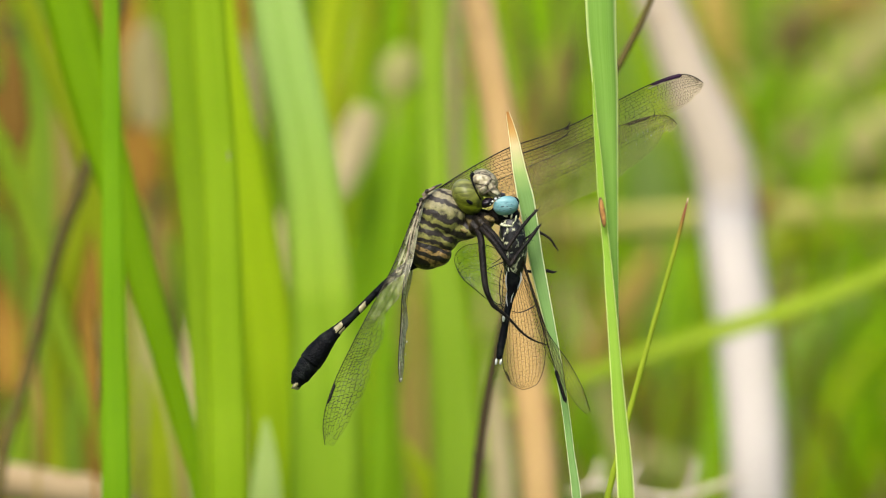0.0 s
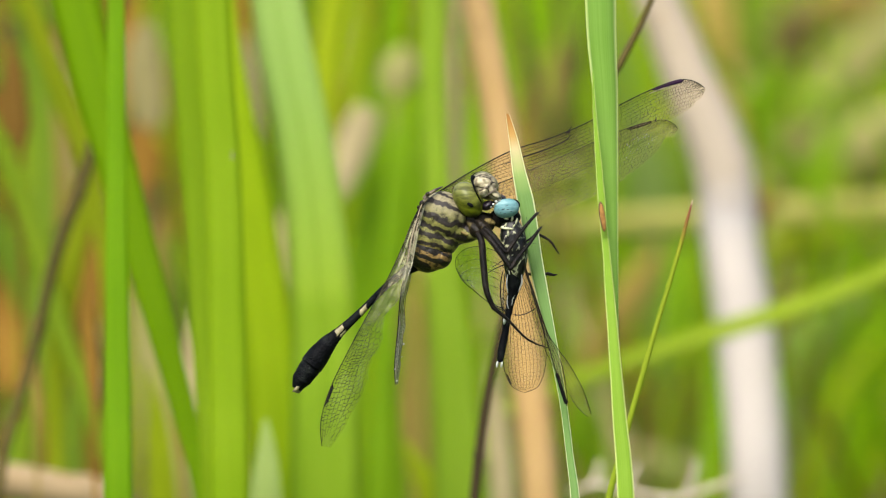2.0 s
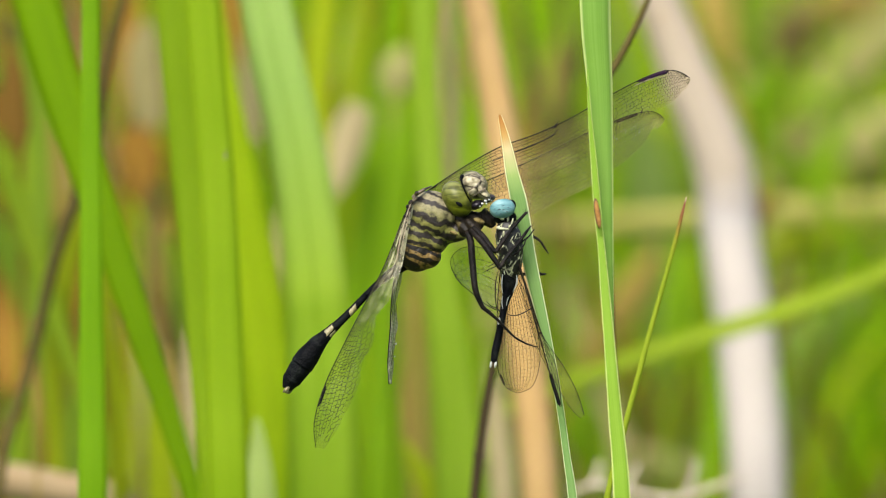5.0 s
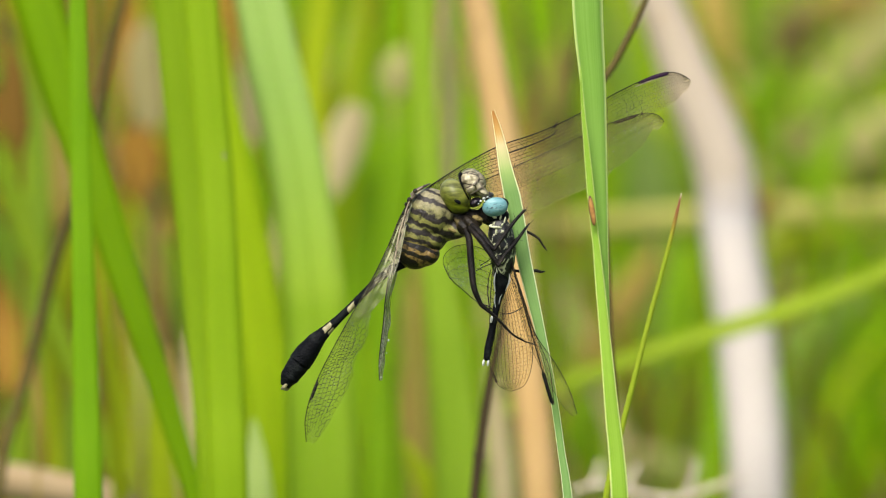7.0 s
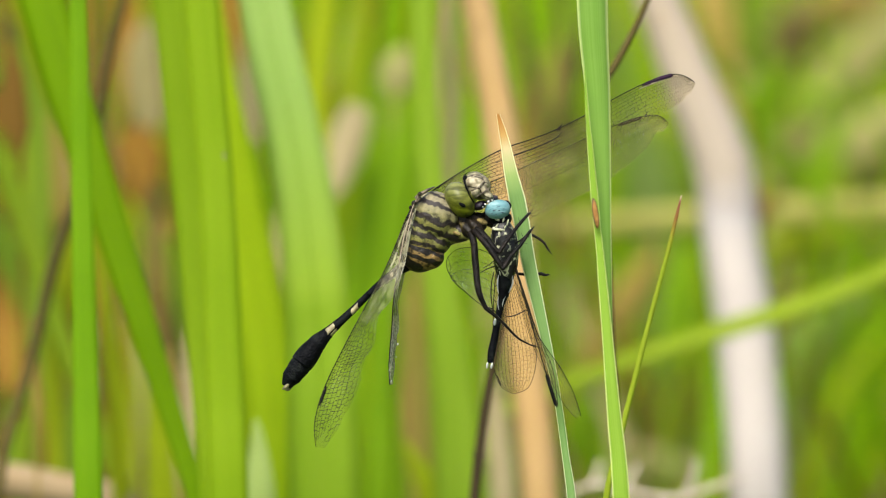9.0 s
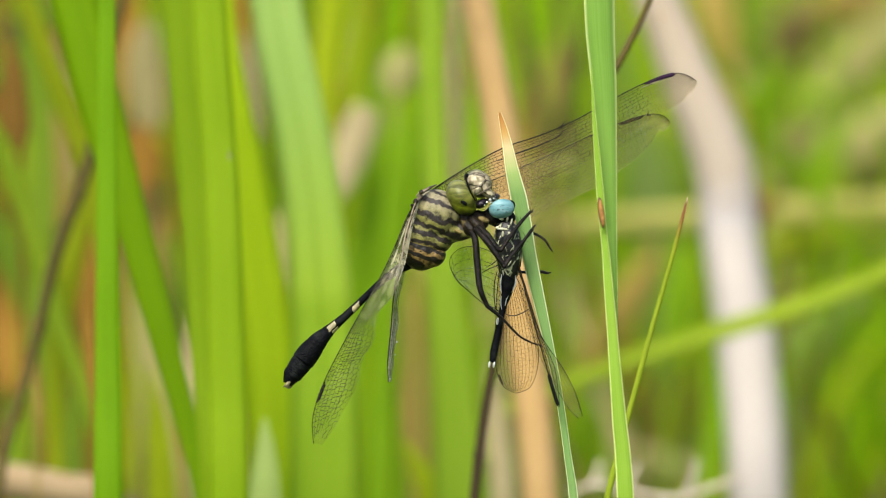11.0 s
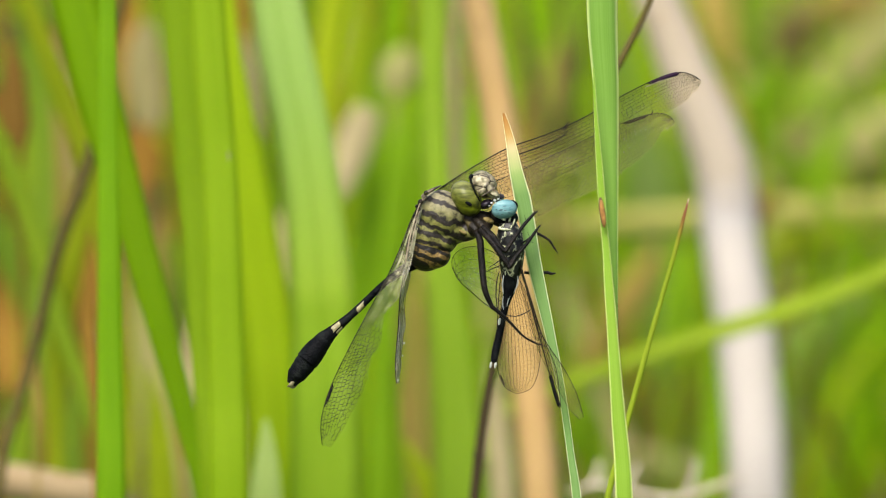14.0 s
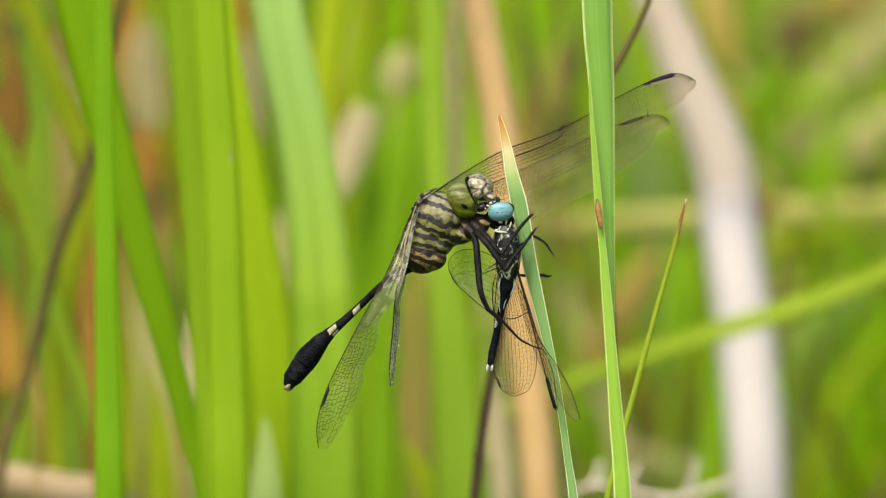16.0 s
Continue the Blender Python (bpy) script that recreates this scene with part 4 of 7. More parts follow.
blade("dry_leaf", [(-0.05576, 0.31379, 0.35699), (-0.05392, 0.31211, 0.34744), (-0.05167, 0.31051, 0.33839), (-0.04983, 0.30874, 0.32833), (-0.04881, 0.30728, 0.32009)], [0.00082, 0.00449, 0.00654, 0.00776, 0.00817], PALE_STRAW, "yellowish dry blade slanting between green blades", category="dry leaf")
blade("grass_blade", [(-0.05050, 0.23281, 0.35842), (-0.04876, 0.23096, 0.34794), (-0.04798, 0.22891, 0.33631)], [0.00058, 0.00406, 0.00542], YELLOW, "yellow-green grass blade standing low")
blade("dry_leaf", [(-0.04266, 0.26451, 0.36543), (-0.04306, 0.26297, 0.35668), (-0.04385, 0.26142, 0.34793), (-0.04266, 0.25988, 0.33917), (-0.04168, 0.25830, 0.33023)], [0.00099, 0.00395, 0.00356, 0.00198, 0.00158], BEIGE, "pinkish beige withered blade between green blades", category="dry leaf")
# dark gap between two blades, put in as a leaf-shaped strip
blade("dead_leaf", [(-0.05072, 0.35397, 0.35449), (-0.05031, 0.35251, 0.34624), (-0.05052, 0.35124, 0.33901), (-0.04947, 0.34996, 0.33179)], [0.00252, 0.00482, 0.00461, 0.00147], OLIVE_STEM_AND_GAP, "dark strip in a gap among stems", category="dead leaf")
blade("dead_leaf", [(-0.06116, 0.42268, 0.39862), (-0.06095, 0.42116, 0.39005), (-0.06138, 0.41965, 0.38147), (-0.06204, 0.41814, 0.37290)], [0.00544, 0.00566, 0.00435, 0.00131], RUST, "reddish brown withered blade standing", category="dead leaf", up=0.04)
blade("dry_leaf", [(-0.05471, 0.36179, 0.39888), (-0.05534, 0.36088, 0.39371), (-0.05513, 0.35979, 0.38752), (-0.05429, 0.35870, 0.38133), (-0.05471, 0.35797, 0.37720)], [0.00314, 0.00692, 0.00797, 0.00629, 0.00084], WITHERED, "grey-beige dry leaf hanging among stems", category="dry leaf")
# leaf-shaped strip for the dark spot under the dry leaf
blade("dead_leaf", [(-0.05668, 0.37900, 0.38130), (-0.05605, 0.37836, 0.37764), (-0.05498, 0.37771, 0.37398)], [0.00276, 0.00743, 0.00212], OLIVE_STEM_AND_GAP, "dark strip below a dry leaf", category="dead leaf")
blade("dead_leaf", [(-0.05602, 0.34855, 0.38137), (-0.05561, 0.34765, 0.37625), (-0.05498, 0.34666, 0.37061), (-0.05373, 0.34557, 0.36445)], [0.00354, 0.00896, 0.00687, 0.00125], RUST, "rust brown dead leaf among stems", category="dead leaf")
# short leaf-shaped strip for a dark spot among the stems
blade("dead_leaf", [(-0.05269, 0.31725, 0.37660), (-0.05228, 0.31654, 0.37258), (-0.05269, 0.31565, 0.36755)], [0.00102, 0.00347, 0.00102], OLIVE_STEM_AND_GAP, "small dark strip among stems", category="dead leaf")
blade("dry_leaf", [(-0.05160, 0.32604, 0.36887), (-0.05098, 0.32461, 0.36077), (-0.05139, 0.32319, 0.35268)], [0.00123, 0.00514, 0.00164], TAWNY, "tawny dry leaf beside the upright pair", category="dry leaf")
swaying.append((blade("grass_blade", [(-0.04877, 0.29578, 0.36999), (-0.04696, 0.29403, 0.36007), (-0.04535, 0.29193, 0.34816)], [0.00161, 0.00302, 0.00161], DULL, "dull green narrow grass blade"), (-0.0453, 0.2888, 0.3303), 0.6))
blade("dead_leaf", [(-0.03970, 0.38343, 0.40639), (-0.03906, 0.38195, 0.39802), (-0.03821, 0.38085, 0.39175), (-0.03758, 0.37974, 0.38548)], [0.00637, 0.00616, 0.00425, 0.00149], RUST, "olive-brown withered blade standing", category="dead leaf", up=0.03)
blade("dry_leaf", [(-0.03559, 0.34165, 0.39978), (-0.03518, 0.34021, 0.39163), (-0.03497, 0.33895, 0.38450), (-0.03456, 0.33751, 0.37635)], [0.00166, 0.00476, 0.00476, 0.00124], WITHERED, "greyish dry leaf between green blades", category="dry leaf")
swaying.append((blade("grass_blade", [(-0.03202, 0.27901, 0.39008), (-0.03162, 0.27763, 0.38225), (-0.03122, 0.27607, 0.37344)], [0.00119, 0.00338, 0.00259], DEEP, "deep green narrow grass blade"), (-0.0312, 0.2692, 0.3343), 0.6))
swaying.append((blade("dry_leaf", [(-0.02824, 0.26708, 0.38002), (-0.02765, 0.26605, 0.37419), (-0.02785, 0.26485, 0.36738), (-0.02864, 0.26365, 0.36057)], [0.00079, 0.00336, 0.00296, 0.00059], PALE_STRAW, "beige dry leaf between green blades", category="dry leaf"), (-0.0286, 0.2594, 0.3363), 0.6))
blade("dry_leaf", [(-0.03406, 0.29105, 0.34320), (-0.03346, 0.29018, 0.33823), (-0.03386, 0.28930, 0.33327)], [0.00101, 0.00403, 0.00101], YELLOW_STRAW, "yellowish dry leaf low in the grass", category="dry leaf")
swaying.append((blade("grass_blade", [(-0.02902, 0.23566, 0.37461), (-0.02786, 0.23365, 0.36318), (-0.02709, 0.23130, 0.34984), (-0.02651, 0.22891, 0.33631)], [0.00290, 0.00522, 0.00561, 0.00580], OLIVE_LIGHT, "yellow-green grass blade standing"), (-0.0265, 0.2300, 0.3422), 0.9))
blade("grass_blade", [(-0.07154, 0.38214, 0.39907), (-0.07749, 0.38088, 0.39196), (-0.08279, 0.37993, 0.38652), (-0.08746, 0.37900, 0.38130)], [0.00212, 0.00382, 0.00361, 0.00149], DULL, "dull green grass blade lying across")
blade("grass_blade", [(-0.08210, 0.31619, 0.37057), (-0.07863, 0.31494, 0.36353), (-0.07597, 0.31353, 0.35548), (-0.07393, 0.31193, 0.34643)], [0.00408, 0.00531, 0.00449, 0.00163], DULL, "dull green grass blade leaning low")
blade("grass_blade", [(-0.07852, 0.35063, 0.39317), (-0.07747, 0.34883, 0.38291), (-0.07685, 0.34666, 0.37061), (-0.07706, 0.34467, 0.35933)], [0.00146, 0.00312, 0.00312, 0.00146], SHADY, "yellowish green narrow grass blade")
# leaf-shaped strip added to darken the gap here
blade("dead_leaf", [(-0.08169, 0.40156, 0.39405), (-0.08234, 0.40100, 0.39087), (-0.08255, 0.40025, 0.38664)], [0.00150, 0.00473, 0.00107], OLIVE_STEM_AND_GAP, "dark strip in a gap among stems", category="dead leaf")
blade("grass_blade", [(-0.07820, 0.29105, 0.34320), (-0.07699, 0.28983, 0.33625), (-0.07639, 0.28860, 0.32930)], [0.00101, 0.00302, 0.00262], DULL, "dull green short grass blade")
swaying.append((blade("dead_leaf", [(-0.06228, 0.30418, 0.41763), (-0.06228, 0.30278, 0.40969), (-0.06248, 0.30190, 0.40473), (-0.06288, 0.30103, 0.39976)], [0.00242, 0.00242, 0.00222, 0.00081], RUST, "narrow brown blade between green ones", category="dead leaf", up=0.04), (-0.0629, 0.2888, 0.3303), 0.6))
# two more strips that darken gaps among the stems
blade("dead_leaf", [(-0.07430, 0.38103, 0.39280), (-0.07367, 0.38057, 0.39018), (-0.07324, 0.38002, 0.38705)], [0.00127, 0.00361, 0.00085], OLIVE_STEM_AND_GAP, "small dark strip in a gap among stems", category="dead leaf")
blade("dead_leaf", [(-0.08075, 0.41984, 0.38254), (-0.08032, 0.41890, 0.37719), (-0.08054, 0.41795, 0.37183)], [0.00109, 0.00327, 0.00087], OLIVE_STEM_AND_GAP, "dark strip in a gap among green stems", category="dead leaf")
blade("grass_blade", [(-0.01502, 0.42268, 0.39862), (-0.01633, 0.42041, 0.38576), (-0.01763, 0.41852, 0.37504), (-0.01807, 0.41625, 0.36218)], [0.00327, 0.00392, 0.00327, 0.00174], YELLOW, "yellow-green narrow grass blade", up=0.08)
blade("grass_blade", [(-0.00871, 0.42268, 0.39862), (-0.00892, 0.42116, 0.39005), (-0.00980, 0.41984, 0.38254), (-0.01088, 0.41814, 0.37290)], [0.00653, 0.00697, 0.00544, 0.00327], DEEP, "deep green broad grass blade", up=0.06)
blade("grass_blade", [(-0.00637, 0.37919, 0.38234), (-0.00722, 0.37753, 0.37294), (-0.00892, 0.37569, 0.36248), (-0.00998, 0.37366, 0.35098), (-0.01061, 0.37126, 0.33739), (-0.00998, 0.36831, 0.32067), (-0.00892, 0.36606, 0.30792)], [0.00212, 0.00594, 0.00658, 0.00594, 0.00425, 0.00318, 0.00318], GREEN, "mid green grass blade behind the dry leaf")
blade("grass_blade", [(-0.01208, 0.34901, 0.38394), (-0.01270, 0.34738, 0.37471), (-0.01395, 0.34575, 0.36548), (-0.01541, 0.34394, 0.35522), (-0.01604, 0.34177, 0.34292), (-0.01583, 0.33888, 0.32651)], [0.00167, 0.00458, 0.00541, 0.00541, 0.00458, 0.00417], GREEN, "green grass blade behind the dry leaf")
swaying.append((blade("grass_blade", [(-0.00188, 0.20478, 0.42983), (-0.00169, 0.20152, 0.41130), (-0.00094, 0.19825, 0.39278), (0.00019, 0.19564, 0.37796), (0.00169, 0.19270, 0.36128), (0.00263, 0.18972, 0.34443)], [0.00414, 0.00433, 0.00470, 0.00602, 0.00771, 0.00865], LIGHT, "soft light green upright grass blade", up=0.10, turn=10), (0.0026, 0.1907, 0.3502), 0.9))
swaying.append((blade("dry_leaf", [(0.00222, 0.30243, 0.40770), (0.00242, 0.30033, 0.39579), (0.00222, 0.29823, 0.38389), (0.00161, 0.29613, 0.37198)], [0.00202, 0.00302, 0.00282, 0.00101], WITHERED, "dull olive withered grass blade", category="dry leaf", up=0.04), (0.0016, 0.2888, 0.3303), 0.6))
blade("dry_leaf", [(-0.00545, 0.35397, 0.35449), (-0.00503, 0.35215, 0.34417), (-0.00461, 0.35033, 0.33385), (-0.00419, 0.34851, 0.32353), (-0.00398, 0.34647, 0.31197)], [0.00168, 0.00524, 0.00566, 0.00503, 0.00377], OLIVE_DRY, "brownish dry blade standing behind the wings", category="dry leaf")
swaying.append((blade("grass_blade", [(-0.00922, 0.25535, 0.37109), (-0.00981, 0.25331, 0.35950), (-0.01059, 0.25126, 0.34790), (-0.01099, 0.24850, 0.33226)], [0.00137, 0.00333, 0.00353, 0.00353], GREEN, "green narrow grass blade"), (-0.0110, 0.2496, 0.3382), 0.6))
blade("grass_blade", [(-0.01653, 0.29105, 0.34320), (-0.01633, 0.28948, 0.33426), (-0.01673, 0.28769, 0.32414)], [0.00141, 0.00544, 0.00605], GREEN, "fresh green grass blade standing low")
blade("grass_blade", [(-0.00658, 0.23062, 0.34603), (-0.00426, 0.22978, 0.34127), (-0.00232, 0.22891, 0.33631)], [0.00077, 0.00329, 0.00387], YELLOW, "yellow-green grass tip standing low")
blade("dry_leaf", [(0.00824, 0.25263, 0.35563), (0.00902, 0.25126, 0.34790), (0.00981, 0.24990, 0.34018), (0.01059, 0.24850, 0.33226)], [0.00098, 0.00392, 0.00451, 0.00432], BEIGE, "beige dry blade beside the tan reed", category="dry leaf")
blade("grass_blade", [(0.01803, 0.52212, 0.38671), (0.01918, 0.52011, 0.37533), (0.01987, 0.51891, 0.36851), (0.02034, 0.51730, 0.35940)], [0.00924, 0.01156, 0.00809, 0.00231], DEEP, "deep green broad blade bent over", up=0.03)
blade("dead_leaf", [(0.02496, 0.51971, 0.37306), (0.02265, 0.51831, 0.36509), (0.02080, 0.51710, 0.35826), (0.01918, 0.51590, 0.35144)], [0.00231, 0.00924, 0.00763, 0.00139], OLIVE_DRY, "olive-brown withered leaf bent over", category="dead leaf")
blade("dead_leaf", [(0.01726, 0.55743, 0.35664), (0.01750, 0.55620, 0.34965), (0.01797, 0.55497, 0.34267)], [0.00189, 0.00591, 0.00142], TAWNY_DARK, "dark withered leaf among green grass", category="dead leaf")
blade("grass_blade", [(0.02924, 0.50231, 0.38952), (0.02810, 0.49993, 0.37603), (0.02650, 0.49794, 0.36478), (0.02467, 0.49596, 0.35353)], [0.00457, 0.00685, 0.00640, 0.00228], GREEN, "green grass blade leaning behind the tall one", up=0.04)
blade("grass_blade", [(0.02657, 0.55143, 0.38018), (0.02775, 0.54939, 0.36860), (0.02822, 0.54694, 0.35471)], [0.00470, 0.00635, 0.00235], DULL, "dull green grass blade standing", up=0.05)
blade("dead_leaf", [(0.04403, 0.51209, 0.32982), (0.03859, 0.51048, 0.32071), (0.03305, 0.50887, 0.31161), (0.02611, 0.50727, 0.30250)], [0.00231, 0.00693, 0.00693, 0.00162], TAWNY, "reddish brown dead blade slanting", category="dead leaf")
blade("grass_blade", [(0.03922, 0.57678, 0.35120), (0.04138, 0.57502, 0.34119), (0.04353, 0.57325, 0.33118), (0.04496, 0.57117, 0.31940)], [0.00478, 0.01028, 0.01100, 0.00598], GREYGREEN, "greyish green blade leaning behind the tall one", up=0.03)
blade("grass_blade", [(0.05038, 0.61503, 0.33774), (0.05233, 0.61333, 0.32811), (0.05282, 0.61184, 0.31968)], [0.00367, 0.00856, 0.00489], DULL, "dull green grass blade beside the reed")
blade("dry_leaf", [(0.05973, 0.66081, 0.36704), (0.06048, 0.65864, 0.35474), (0.06148, 0.65690, 0.34489), (0.06448, 0.65517, 0.33505)], [0.00875, 0.00875, 0.00750, 0.00250], TAWNY, "dull tawny blade standing behind the bleached reed", category="dry leaf", up=0.03)
blade("grass_blade", [(0.06760, 0.74951, 0.35182), (0.07153, 0.74724, 0.33891), (0.07808, 0.74519, 0.32730), (0.08332, 0.74314, 0.31569), (0.08594, 0.74041, 0.30021)], [0.01048, 0.01179, 0.01179, 0.00917, 0.00524], DULL, "dull green broad grass blade", up=0.05)
blade("grass_blade", [(0.08118, 0.69667, 0.34005), (0.07480, 0.69556, 0.33377), (0.06969, 0.69445, 0.32748), (0.06791, 0.69312, 0.31994)], [0.00255, 0.00766, 0.01072, 0.00255], DEEP, "deep green blade curled over")
# dark leaf-shaped strip, one of several set among the green blades
blade("dead_leaf", [(0.08594, 0.74815, 0.34407), (0.08070, 0.74701, 0.33762), (0.07808, 0.74587, 0.33117), (0.07755, 0.74451, 0.32343)], [0.00393, 0.01441, 0.01179, 0.00183], OLIVE_STEM_AND_GAP, "dark strip lying in the grass", category="dead leaf")
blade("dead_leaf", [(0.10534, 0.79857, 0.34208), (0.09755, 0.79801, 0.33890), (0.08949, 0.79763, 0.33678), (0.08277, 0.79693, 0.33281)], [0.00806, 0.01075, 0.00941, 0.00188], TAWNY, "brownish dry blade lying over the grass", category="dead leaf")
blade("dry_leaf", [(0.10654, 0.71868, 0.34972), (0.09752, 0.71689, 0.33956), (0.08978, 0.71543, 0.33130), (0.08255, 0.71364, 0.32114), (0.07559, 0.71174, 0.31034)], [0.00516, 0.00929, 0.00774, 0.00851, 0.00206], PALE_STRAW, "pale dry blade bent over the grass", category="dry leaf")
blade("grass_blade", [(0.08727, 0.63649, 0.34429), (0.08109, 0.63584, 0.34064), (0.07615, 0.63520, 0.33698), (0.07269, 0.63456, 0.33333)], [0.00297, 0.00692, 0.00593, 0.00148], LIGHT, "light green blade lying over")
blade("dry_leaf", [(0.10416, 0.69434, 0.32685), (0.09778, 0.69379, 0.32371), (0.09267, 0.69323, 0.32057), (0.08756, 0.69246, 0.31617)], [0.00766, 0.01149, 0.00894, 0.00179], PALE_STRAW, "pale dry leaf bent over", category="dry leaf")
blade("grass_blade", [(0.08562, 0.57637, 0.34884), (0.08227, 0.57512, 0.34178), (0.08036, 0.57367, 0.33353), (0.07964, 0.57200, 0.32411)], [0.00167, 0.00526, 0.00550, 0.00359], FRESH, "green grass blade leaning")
blade("dead_leaf", [(0.10271, 0.74178, 0.30795), (0.09969, 0.74121, 0.30473), (0.09511, 0.74075, 0.30214)], [0.00655, 0.00655, 0.00157], OLIVE_STEM_AND_GAP, "dark strip in the grass", category="dead leaf")
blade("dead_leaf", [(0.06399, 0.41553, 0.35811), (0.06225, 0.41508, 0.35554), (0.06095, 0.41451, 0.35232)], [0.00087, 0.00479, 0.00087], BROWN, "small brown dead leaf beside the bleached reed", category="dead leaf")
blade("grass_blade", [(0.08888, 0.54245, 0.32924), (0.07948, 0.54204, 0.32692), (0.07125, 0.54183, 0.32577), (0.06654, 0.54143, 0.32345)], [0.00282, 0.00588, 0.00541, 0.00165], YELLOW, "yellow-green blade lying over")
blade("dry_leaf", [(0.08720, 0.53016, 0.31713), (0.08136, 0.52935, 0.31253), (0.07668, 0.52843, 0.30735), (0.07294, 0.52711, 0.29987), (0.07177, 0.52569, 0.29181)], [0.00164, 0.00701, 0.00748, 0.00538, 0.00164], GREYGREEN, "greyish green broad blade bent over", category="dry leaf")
blade("dead_leaf", [(0.10142, 0.63882, 0.29990), (0.09520, 0.63838, 0.29746), (0.08899, 0.63752, 0.29256)], [0.00746, 0.00870, 0.00149], OLIVE_STEM_AND_GAP, "broad dark strip in the grass", category="dead leaf")
blade("grass_blade", [(0.09638, 0.56868, 0.30527), (0.09160, 0.56702, 0.29585), (0.08921, 0.56536, 0.28643), (0.08801, 0.56370, 0.27700)], [0.00478, 0.00837, 0.00957, 0.00598], DEEP, "deep green grass blade bending over")
blade("grass_blade", [(0.08175, 0.58667, 0.29211), (0.07933, 0.58499, 0.28258), (0.07691, 0.58331, 0.27306), (0.07570, 0.58159, 0.26329)], [0.00290, 0.00653, 0.00726, 0.00605], DEEP, "deep green grass blade standing low")
blade("grass_blade", [(0.08967, 0.50887, 0.31161), (0.08274, 0.50727, 0.30250), (0.07811, 0.50566, 0.29340)], [0.00231, 0.00462, 0.00185], MID, "light green blade slanting over")
blade("dead_leaf", [(0.08604, 0.62425, 0.27490), (0.08430, 0.62339, 0.27003), (0.08307, 0.62254, 0.26516)], [0.00247, 0.00742, 0.00173], OLIVE_STEM_AND_GAP, "dark strip among green grass", category="dead leaf")
blade("dead_leaf", [(0.09296, 0.62296, 0.26759), (0.09197, 0.62168, 0.26029), (0.09123, 0.62060, 0.25420)], [0.00247, 0.00544, 0.00371], OLIVE_STEM_AND_GAP, "dark strip standing low", category="dead leaf")
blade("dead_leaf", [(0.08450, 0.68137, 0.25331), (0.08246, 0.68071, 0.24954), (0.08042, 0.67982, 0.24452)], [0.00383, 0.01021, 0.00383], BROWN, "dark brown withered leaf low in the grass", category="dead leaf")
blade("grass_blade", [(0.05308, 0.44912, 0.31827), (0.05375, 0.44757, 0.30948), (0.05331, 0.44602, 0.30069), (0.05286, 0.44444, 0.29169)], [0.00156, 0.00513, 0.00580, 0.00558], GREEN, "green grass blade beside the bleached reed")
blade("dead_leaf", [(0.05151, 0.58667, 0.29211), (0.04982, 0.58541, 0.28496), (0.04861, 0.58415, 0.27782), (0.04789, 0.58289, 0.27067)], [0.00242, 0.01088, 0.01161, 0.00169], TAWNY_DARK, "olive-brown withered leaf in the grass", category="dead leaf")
blade("dead_leaf", [(0.04820, 0.48842, 0.31079), (0.04637, 0.48795, 0.30809), (0.04454, 0.48743, 0.30517)], [0.00137, 0.00457, 0.00114], OLIVE_STEM_AND_GAP, "small dark strip among stems", category="dead leaf")
blade("dry_leaf", [(0.03767, 0.50466, 0.28771), (0.04345, 0.50438, 0.28612), (0.04923, 0.50410, 0.28452), (0.05385, 0.50366, 0.28202)], [0.00578, 0.00763, 0.00693, 0.00162], PALE_STRAW, "pale dry leaf lying low in the grass", category="dry leaf")
blade("grass_blade", [(0.04911, 0.49239, 0.33329), (0.04820, 0.49100, 0.32541), (0.04705, 0.48941, 0.31642), (0.04637, 0.48763, 0.30629)], [0.00457, 0.00685, 0.00525, 0.00228], GREEN, "green grass blade leaning")
blade("grass_blade", [(0.03928, 0.52671, 0.29756), (0.04045, 0.52529, 0.28951), (0.04091, 0.52281, 0.27546)], [0.00281, 0.00701, 0.00701], DULL, "dull green grass blade standing low")
blade("dead_leaf", [(-0.05707, 0.13692, 0.39046), (-0.05656, 0.13616, 0.38328), (-0.05586, 0.1354, 0.37609), (-0.0557, 0.13479, 0.36978)], [0.00072, 0.00216, 0.00234, 0.00072], RUST, "rust-brown dead leaf between green stems", category="dead leaf")
blade("dead_leaf", [(-0.07327, 0.22277, 0.41666), (-0.07253, 0.2221, 0.41), (-0.0716, 0.22127, 0.4024), (-0.07143, 0.22061, 0.39574)], [0.00134, 0.00382, 0.00363, 0.00076], BROWN, "brown withered leaf at the edge of the grass", category="dead leaf")
blade("dead_leaf", [(-0.03256, 0.25757, 0.38364), (-0.03208, 0.25721, 0.37873), (-0.03151, 0.25685, 0.37381), (-0.03142, 0.25649, 0.36889)], [0.00059, 0.00216, 0.00216, 0.00059], TAWNY_DARK, "dark tawny withered leaf between blades", category="dead leaf")
blade("dead_leaf", [(-0.01641, 0.2125, 0.35841), (-0.01603, 0.212, 0.35267), (-0.01547, 0.21149, 0.34694), (-0.01528, 0.21099, 0.34119)], [0.00057, 0.00248, 0.00267, 0.00095], TAWNY_DARK, "dark tawny dead leaf low among blades", category="dead leaf")
blade("dead_leaf", [(-0.00667, 0.25263, 0.35563), (-0.00608, 0.25175, 0.34781), (-0.0055, 0.25088, 0.33998), (-0.0053, 0.25018, 0.33311)], [0.00059, 0.00275, 0.00294, 0.00098], TAWNY, "tawny dead blade low among stems", category="dead leaf")
